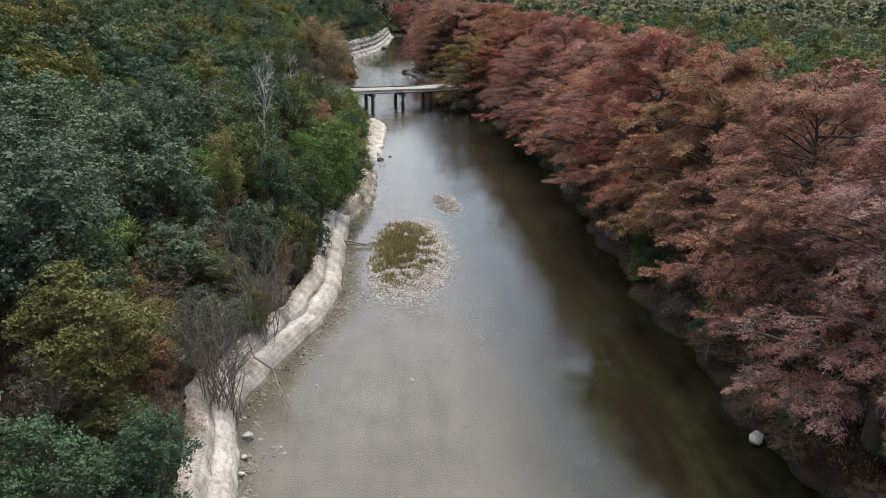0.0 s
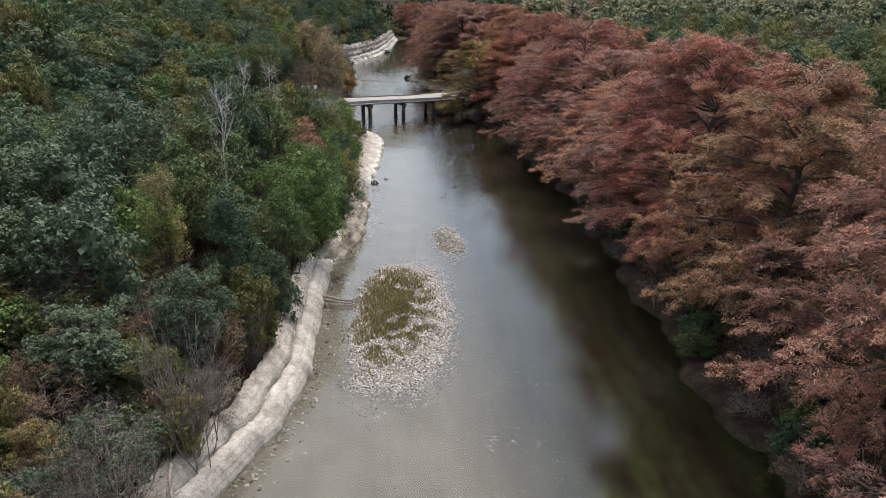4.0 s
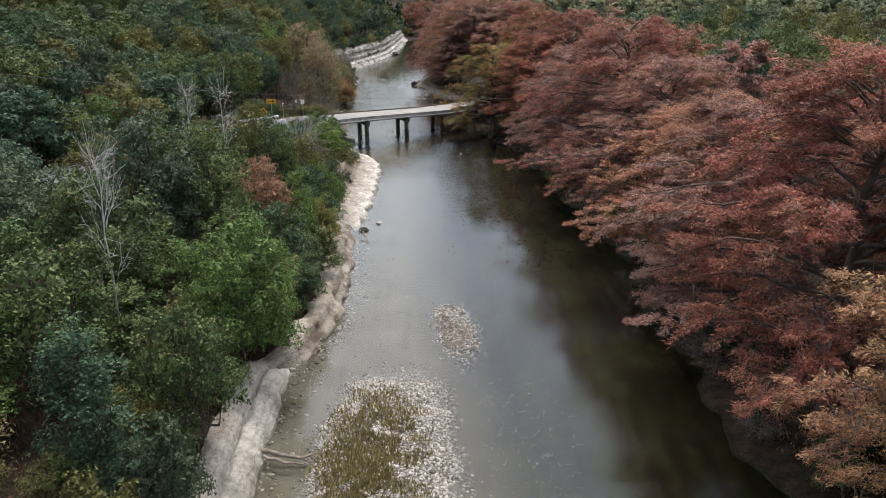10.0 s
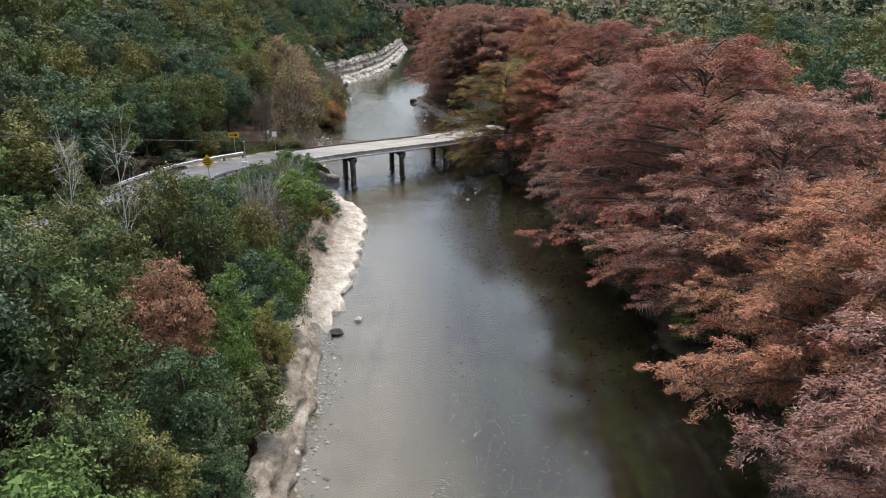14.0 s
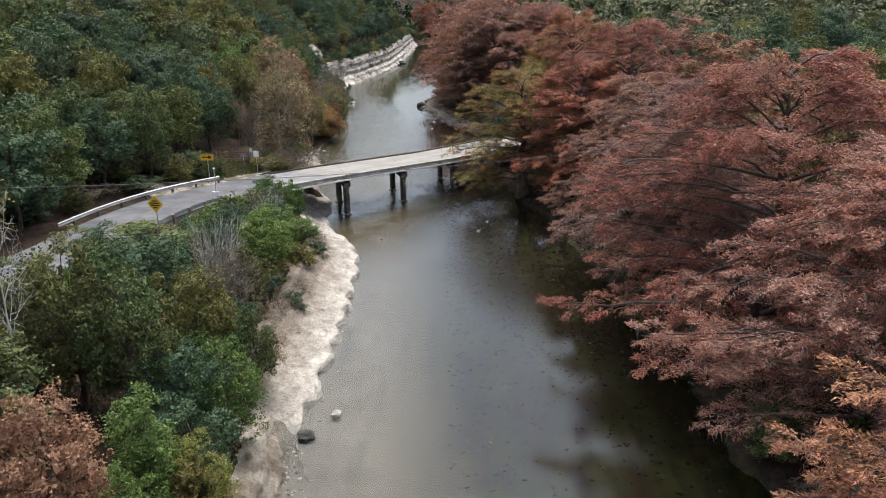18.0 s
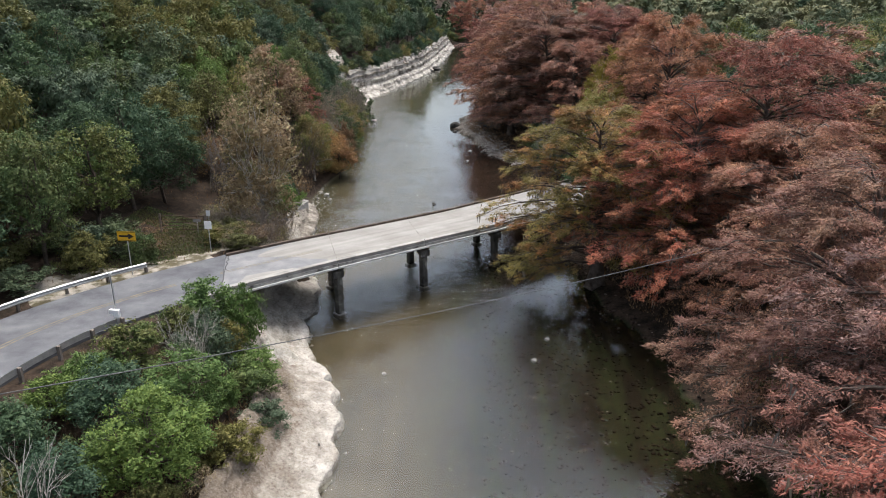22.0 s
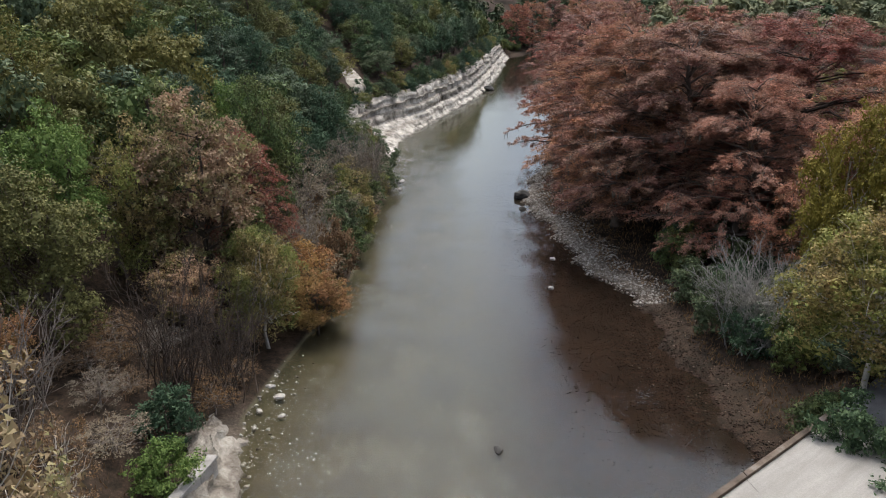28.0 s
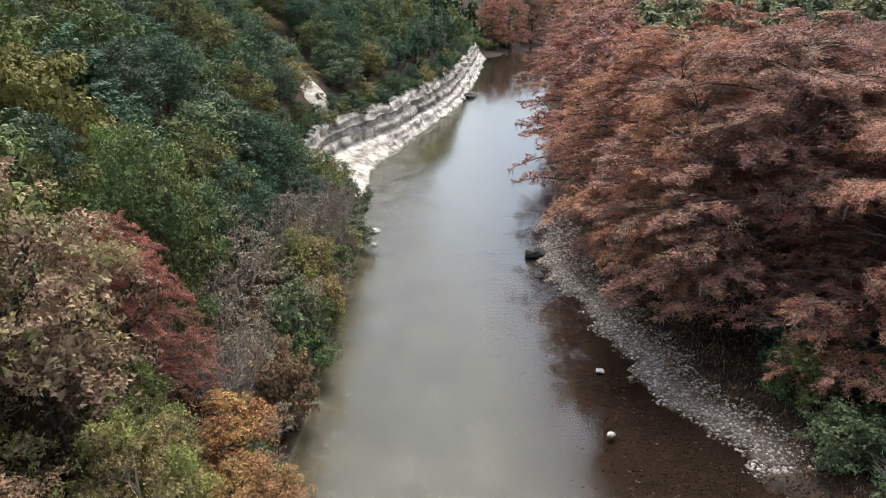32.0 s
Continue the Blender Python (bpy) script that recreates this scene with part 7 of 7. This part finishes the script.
# ---- things left in the wood ----
TARP = mottled("blue_tarpaulin", [(0.3, (0.015, 0.06, 0.20)), (0.7, (0.035, 0.11, 0.33))], 2.0, 30, 0.55, 0.4, 0.004)
gu, gv = np.meshgrid(np.linspace(-1, 1, 21), np.linspace(-1, 1, 17), indexing="ij")
fold = 0.08 * np.sin(gu * 6 + 2 * gv) + 0.05 * np.sin(gv * 9 - 3 * gu) + 0.04 * np.sin(gu * 15 + gv * 4)
tx, ty = -21.9 + 0.8 * gu + 0.2 * gv, 64.6 + 0.75 * gv - 0.25 * gu
tz = np.maximum(land(tx, ty) + 0.03, ground_at(-21.9, 64.6) + 0.75 - 0.7 * np.abs(gu) ** 1.5 + fold)
i = np.arange(20)[:, None] * 17 + np.arange(16)[None]
tagged(new("tarpaulin", mesh_of("tarpaulin", np.stack([tx, ty, tz], -1).reshape(-1, 3), np.stack([i, i + 17, i + 18, i + 1], -1).reshape(-1, 4), TARP, True)), "crumpled bright blue tarpaulin lying under the oaks", "tarpaulin")
bm = bmesh.new()
bmesh.ops.create_icosphere(bm, subdivisions=3, radius=0.28)
for v in bm.verts:
    v.co *= 0.85 + 0.45 * noise.noise(v.co * 7)
    v.co.z = max(v.co.z * 0.8, -0.12)
me = bpy.data.meshes.new("litter_bag")
bm.to_mesh(me)
bm.free()
me.materials.append(SIGN_WHITE)
bag = new("litter_bag", me)
bag.location = (-13.6, 45.3, ground_at(-13.6, 45.3) + 0.12)
tagged(bag, "small crumpled white bag lying in the thicket", "bag")

# ---- bare rock patch on the slope ----
def outcrop(label):
    """A scar of bare pale rock that runs up the slope, wide at its foot."""
    us, ws = np.linspace(0, 1, 60), np.linspace(-1, 1, 19)
    gu, gw = np.meshgrid(us, ws, indexing="ij")
    half = np.interp(gu, [0, 0.12, 0.4, 1], [1.6, 2.9, 1.7, 0.7])
    px, py = -24.6 - 11.4 * gu + 0.83 * gw * half, 253.0 + 17 * gu + 0.55 * gw * half
    jag = np.array([noise.fractal(Vector((a * 0.8, b * 0.8, 4.0)), 0.7, 2.1, 5) for a, b in zip(px.ravel(), py.ravel())]).reshape(px.shape)
    edge = (1 - np.abs(gw) ** 3) * smoothstep(0, 0.03, gu)
    pz = land(px, py) - 0.4 + 1.1 * edge + 0.45 * jag * edge
    i = np.arange(59)[:, None] * 19 + np.arange(18)[None]
    f = np.stack([i, i + 1, i + 20, i + 19], -1).reshape(-1, 4)
    tagged(new("rock_outcrop", mesh_of("rock_outcrop", np.stack([px, py, pz], -1).reshape(-1, 3), f, LIME_SCAR)), label, "rock", kind="structure")


outcrop("bare pale limestone scar running up the wooded slope")

# ---- stones in and by the river ----
def stone_data(seed, squash=0.7):
    r = random.Random(seed)
    bm = bmesh.new()
    bmesh.ops.create_icosphere(bm, subdivisions=2, radius=0.5)
    for v in bm.verts:
        v.co *= 0.8 + 0.35 * noise.noise(v.co * 2.2 + Vector((seed * 3.1, 0, 0))) + 0.1 * noise.noise(v.co * 6 + Vector((seed, 1, 0)))
        v.co.z *= squash
    me = bpy.data.meshes.new("boulder")
    bm.to_mesh(me)
    bm.free()
    return me


BOULDERS = [stone_data(i, 0.55 + 0.1 * (i % 3)) for i in range(6)]
# x, y, size, dark
for i, (x, y, size, dark) in enumerate([(-4.95, 104.3, 1.0, 1), (-3.75, 106.4, 0.7, 0), (-5.3, 90.5, 0.55, 0), (-5.0, 89.0, 0.4, 0), (-1.4, 45.6, 0.4, 0), (-9.2, 40.2, 0.55, 0), (-9.0, 38.5, 0.4, 0), (-8.9, 37.2, 0.35, 0),
                                        (15.0, 39.3, 0.9, 0), (6.0, 140.8, 0.35, 0), (5.0, 137.9, 0.4, 0), (-2.8, 172.4, 0.6, 1), (-14.6, 176.5, 0.7, 0), (-13.9, 174.6, 0.45, 0), (-15.2, 175.0, 0.4, 0), (-15.4, 177.6, 0.5, 0), (-14.9, 173.4, 0.35, 0),
                                        (-2.1, 219.0, 1.7, 1), (-2.1, 214.6, 0.9, 1), (0.5, 199.8, 0.55, 0), (0.2, 193.4, 0.5, 0), (2.5, 214.2, 0.8, 1), (-16.0, 225.6, 1.0, 0), (-15.4, 222, 0.7, 0), (-10.2, 313, 2.6, 1), (-11.4, 308, 1.6, 1), (-3.6, 136.2, 0.3, 0), (2.8, 84.0, 0.4, 0)]):
    me = BOULDERS[i % 6].copy()
    me.materials.append(BOULDER_DARK if dark else BOULDER_PALE)
    gz = ground_at(x, y)
    o = new("boulder", me)
    o.matrix_basis = Matrix.LocRotScale((x, y, max(gz, -0.12) + 0.2 * size), Euler((0, 0, i * 1.3)), (size * 1.15, size * 0.9, size))
    tagged(o, "dark wet boulder standing in the shallow river" if dark else "pale rounded boulder lying in the shallow river", "boulder", "boulders in the river")


def pebbles(name, label, xs, ys, sizes, mat, seed, sink=0.25):
    """Many small angular stones joined in one mesh."""
    r = np.random.default_rng(seed)
    n = len(xs)
    zs = land(xs, ys)
    octa = np.array([(1, 0, 0), (-1, 0, 0), (0, 1, 0), (0, -1, 0), (0, 0, 1), (0, 0, -1)], float)
    tri = np.array([(0, 2, 4), (2, 1, 4), (1, 3, 4), (3, 0, 4), (2, 0, 5), (1, 2, 5), (3, 1, 5), (0, 3, 5)])
    v = octa[None] * (0.5 * sizes[:, None, None]) * r.uniform(0.65, 1.35, (n, 6, 1)) * np.array([1.1, 0.85, 0.6])
    a = r.uniform(0, 6.28, n)
    c, s = np.cos(a)[:, None], np.sin(a)[:, None]
    x, y = v[..., 0] * c - v[..., 1] * s, v[..., 0] * s + v[..., 1] * c
    v = np.stack([x + xs[:, None], y + ys[:, None], v[..., 2] + (zs + sizes * (0.3 - sink))[:, None]], -1)
    f = tri[None] + 6 * np.arange(n)[:, None, None]
    tagged(new(name, mesh_of(name, v.reshape(-1, 3), f.reshape(-1, 3), mat)), label, "gravel", kind="stuff")


r = np.random.default_rng(9)
px, py = r.uniform(-7, 5, 120000), r.uniform(53, 90, 120000)
isl = island(px, py)
keep = r.uniform(0, 1, 120000) < np.interp(isl, [-0.25, -0.05, 0.06, 0.45, 0.8], [0.0, 0.16, 0.85, 0.75, 0.5]) * np.where(py > 78.2, 0.45, 1.0)
pebbles("island_gravel", "pale cobbles heaped on the river island", px[keep][:30000], py[keep][:30000], 0.06 + 0.17 * r.uniform(0, 1, keep.sum())[:30000] ** 2, STONES_ISLAND, 10)
px, py = r.uniform(-10, 14, 190000), r.uniform(150, 234, 190000)
d = px - right_x(py)
keep = (d > -8) & (d < 3.2) & (r.uniform(0, 1, 190000) < np.interp(d - 0.9 * smoothstep(188, 196, py), [-8, -5, -0.3, 1.6, 2.8], [0.03, 0.3, 0.95, 0.8, 0.0]))
size = 0.06 + 0.22 * r.uniform(0, 1, keep.sum()) ** 2.4
wet = (d[keep] < -0.3) | (py[keep] < 190)
pebbles("bar_gravel", "pale gravel along the edge of the river bar", px[keep][~wet], py[keep][~wet], size[~wet], STONES_BAR, 11)
pebbles("sunken_gravel", "brown wet gravel in the shallows of the bar", px[keep][wet], py[keep][wet], 0.62 * size[wet], STONES_WET, 14)
px, py = r.uniform(2, 14, 9000), r.uniform(95, 165, 9000)
keep = r.uniform(0, 1, 9000) < np.interp(py, [95, 120, 165], [0.1, 0.6, 0.7])
pebbles("bed_gravel", "dark wet stones on the river bed", px[keep], py[keep], r.uniform(0.06, 0.3, keep.sum()), STONES_WET, 12)
px, py = r.uniform(-4, 9, 14000), r.uniform(34, 100, 14000)
keep = (r.uniform(0, 1, 14000) < np.interp(px, [-4, 0.5, 3, 6, 9], [0.03, 0.15, 0.6, 0.35, 0.1])) & (island(px, py) < 0.0)
pebbles("sunken_pebbles", "small grey pebbles strewn over the river bed", px[keep], py[keep], r.uniform(0.04, 0.15, keep.sum()), STONES_BAR, 15)
py = r.uniform(33, 181, 5000)
py = py[r.uniform(0, 1, 5000) < np.interp(py, [100, 106, 150, 156], [1.0, 0.1, 0.08, 0.35])]
px = left_x(py) + r.exponential(0.45, len(py)) - 0.1
pebbles("edge_rubble", "pale limestone rubble along the waterline", px, py, r.uniform(0.05, 0.32, len(py)), STONES, 13)

# fallen branches by the water
def fallen(x0, y0, x1, y1, z0, z1, radius, seed, label):
    g = np.random.default_rng(seed)
    main = bent((x0, y0, z0), (x1, y1, z1), g, 0.03, 7, 0.03)
    paths = [(main, np.linspace(radius, radius * 0.35, 7))]
    for k in (3, 4, 5):
        e = main[k] + (main[6] - main[0]) * 0.22 + g.normal(0, 0.35, 3) * [1, 1, 0.4]
        paths.append((bent(main[k], e, g, 0, 4, 0.05), np.linspace(radius * 0.4, radius * 0.12, 4)))
    tagged(new("fallen_branch", mesh_of("fallen_branch", *tubes(paths, 6), DRIFT, True)), label, "branch", "fallen branches")


fallen(-10.4, 47.4, -7.5, 41.5, 1.9, -0.05, 0.09, 60, "grey dead branch fallen from the ledge into the water")
fallen(-6.9, 69.5, -4.3, 68.8, 0.25, 0.1, 0.12, 61, "driftwood lodged between the ledge and the island")
fallen(-6.7, 69.0, -4.6, 68.4, 0.3, 0.15, 0.08, 62, "driftwood lodged between the ledge and the island")
fallen(-1.2, 221.5, 1.8, 219.5, 0.1, 0.5, 0.14, 63, "grey driftwood stranded on the gravel bar")
fallen(-5.2, 103.0, -4.2, 100.6, 0.5, 0.0, 0.05, 64, "thin dead branch hanging into the water")

# grass on the island and along the banks
def grass(name, label, xs, ys, tall, leaf, seed, wide=0.035):
    r = np.random.default_rng(seed)
    n = len(xs)
    c = np.stack([xs, ys, land(xs, ys)], 1)
    h = r.uniform(0.5, 1.0, (n, 1)) * tall
    u = unit(r.normal(0, 0.45, (n, 3)) + [0, 0, 1]) * h * 0.5
    v = unit(np.cross(u, r.normal(0, 1, (n, 3)))) * wide
    tagged(new(name, mesh_of(name, *leaf_blades(c + u * 0.9, u, v), leaf)), label, "grass", kind="stuff")


px, py = r.uniform(-6, 3, 60000), r.uniform(56, 80, 60000)
isl = island(px + 0.5, py)
keep = r.uniform(0, 1, 60000) < np.interp(isl, [0.12, 0.35, 0.75], [0.0, 0.3, 0.8]) * np.array([noise.noise(Vector((a * 0.9, b * 0.9, 0.0))) - 0.22 * (a + 1.2) / 3 + 0.03 * (b - 66) > -0.08 for a, b in zip(px, py)])
grass("island_grass", "dry olive grass tufts on the gravel island", px[keep], py[keep], 0.5, LEAF["grass"], 20)
py = r.uniform(30, 228, 70000)
px = left_x(py) - 1.6 - r.exponential(3.0, 70000)
keep = np.array([clear_of_road(a, b, 4.2) for a, b in zip(px, py)]) & ~((py > 103) & (py < 149) & (left_x(py) - px < 2.7)) & ~((py > 30) & (py < 79) & (left_x(py) - px < 2.4))
keep &= ~((py > 140) & (py < 186)) | (r.uniform(0, 1, len(py)) < 0.12)
grass("bank_grass", "dry brown grass and weeds on the bank", px[keep], py[keep], 0.5, LEAF["brown"], 21)
px, py = r.uniform(-25, -13, 42000), r.uniform(140, 156, 42000)
n_off = (px - BRIDGE_A[0]) * BRIDGE_N[0] + (py - BRIDGE_A[1]) * BRIDGE_N[1]
keep = (n_off > 7.6) & (left_x(py) - px > 3) & np.array([clear_of_road(a, b, 4.6) and noise.noise(Vector((a * 0.5, b * 0.5, 2.0))) > -0.3 for a, b in zip(px, py)])
grass("verge_grass", "short green grass on the verge by the farm gate", px[keep], py[keep], 0.15, LEAF["oak"], 23, 0.022)
py = r.uniform(20, 240, 30000)
px = right_x(py) + 1.6 + r.exponential(4.0, 30000)
grass("far_bank_grass", "dry brown weeds under the cypresses", px, py, 0.35, LEAF["brown"], 22)

for x, y in scatter(24, -16.5, -10.2, 35, 58, 1.9, lambda x, y: left_x(y) - x > 2.4):
    leaf = ["brown", "grey", "feather", "olive"][rng.integers(4)]
    round_tree(x, y, ground_at(x, y) + rng.uniform(2.6, 5.2), rng.uniform(3.0, 4.6), leaf, "thin", {"brown": "brown half-bare", "grey": "grey leafless", "feather": "dry pale", "olive": "thin olive"}[leaf] + " thicket on the bank above the ledge", "shrub", "shrub", bark=BARK_GREY, group="thicket above the ledge")

for x, y in scatter(34, -24, -11, 44, 68, 1.6, lambda x, y: low_gap(x, y) and math.hypot(x + 21.9, y - 64.6) > 1.6):
    leaf = ["brown", "olive", "live_oak", "lime", "grey", "oak"][rng.integers(6)]
    round_tree(x, y, ground_at(x, y) + rng.uniform(1.6, 3.6), rng.uniform(2.4, 3.8), leaf, "thin" if leaf in ("brown", "grey") else "shrub", {"brown": "brown half-bare", "olive": "olive", "live_oak": "grey-green", "lime": "yellow-green", "grey": "grey leafless", "oak": "green"}[leaf] + " shrub in the low thicket among the oaks", "shrub", "shrub", group="low thicket")

# bare brush and dead trees
BRUSH = [[mesh_of("stem", *bare_tree_data(400 + 10 * i + j, 7, 0.55, 1.0, True, 5, 3 * j), BARK_GREY) for j in range(6)] for i in range(3)]
SNAG = [mesh_of("snag", *bare_tree_data(420 + i, 17, 2.4, 10.0, False, 4), BARK_WHITE) for i in range(2)]


def brush(x, y, top, wide, label, bark=None, i=0):
    base = ground_at(x, y)
    t = thing("bare_bush", label, "shrub", Matrix.LocRotScale((x, y, base), Euler((0, 0, i * 1.7)), (wide, wide, max(top - base, 1))), "bare bushes")
    for me in BRUSH[i % 3]:
        p = part_data("stem", me, t)
        if bark:
            p.material_slots[0].link = "OBJECT"
            p.material_slots[0].material = bark


def snag(x, y, top, wide, label, i=0, bark=None):
    base = ground_at(x, y)
    t = thing("dead_tree", label, "tree", Matrix.LocRotScale((x, y, base), Euler((0, 0, i * 2.1)), (wide, wide, (top - base) / 10.0)), "bare trees")
    p = part_data("trunk", SNAG[i % 2], t)
    if bark:
        p.material_slots[0].link = "OBJECT"
        p.material_slots[0].material = bark


snag(-13.3, 71.8, 14.0, 0.42, "pale leafless dead tree among green oaks", 0)
snag(-14.9, 98.9, 13.8, 0.36, "pale leafless tree with few leaves", 1)
snag(-17.6, 99.0, 13.6, 0.36, "pale leafless tree with few leaves", 0)
brush(11.4, 183.0, 6.6, 5.6, "wide silvery leafless bush on the gravel bank", BARK_SILVER, 0)
brush(11.9, 182.2, 6.0, 6.2, "wide silvery leafless bush on the gravel bank", BARK_SILVER, 1)
brush(10.9, 183.8, 5.4, 6.0, "wide silvery leafless bush on the gravel bank", BARK_SILVER, 2)
brush(-10.2, 49.5, 7.0, 4.6, "grey leafless brush on the bank", None, 1)
brush(-10.8, 42.0, 5.8, 4.2, "grey leafless brush on the bank", None, 2)
brush(-11.6, 114.6, 8.4, 3.6, "silvery leafless bush above the white bank", BARK_PALE, 1)
brush(-17.2, 212.0, 8.0, 4.4, "grey leafless brush at the river's edge", None, 0)
brush(-17.9, 192.6, 5.6, 4.6, "pale feathery leafless bush at the waterline", DRIFT, 2)
brush(-17.5, 192.0, 5.2, 4.2, "pale feathery leafless bush at the waterline", BARK_SILVER, 0)
snag(-26.4, 183.6, 12.2, 0.9, "grey dead tree with spreading bare limbs", 1, BARK_GREY)
brush(-21.6, 165.5, 9.5, 5.5, "grey leafless brush on the leaf-covered bank", None, 1)
brush(-19.0, 174.5, 8.0, 5.5, "brown leafless brush on the leaf-covered bank", BARK, 0)
brush(-17.0, 176.0, 6.5, 5.0, "brown leafless brush on the leaf-covered bank", BARK, 1)
for i, (x, y, top) in enumerate([(-13.9, 149.6, 5.4), (-15.6, 149.4, 5.0), (-16.6, 151.4, 5.6), (-13.4, 152.0, 5.2), (-17.8, 152.6, 5.4), (-14.8, 151.2, 5.8)]):
    brush(x, y, top, 3.4, "tan tangled brush beside the bridge", DRIFT, i)
brush(-12.0, 130.0, 6.0, 2.6, "grey leafless bush by the bridge end", BARK_PALE, 0)
brush(-8.6, 106.0, 4.4, 2.4, "grey leafless brush on the bank", None, 1)
for i in range(26):
    y = 32 + i * 1.75
    brush(left_x(y) - 2.6 - 1.4 * (i % 3), y, ground_at(left_x(y) - 3, y) + 1.6 + 0.5 * (i % 4), 1.9, "grey tangled undergrowth above the ledge", None, i)
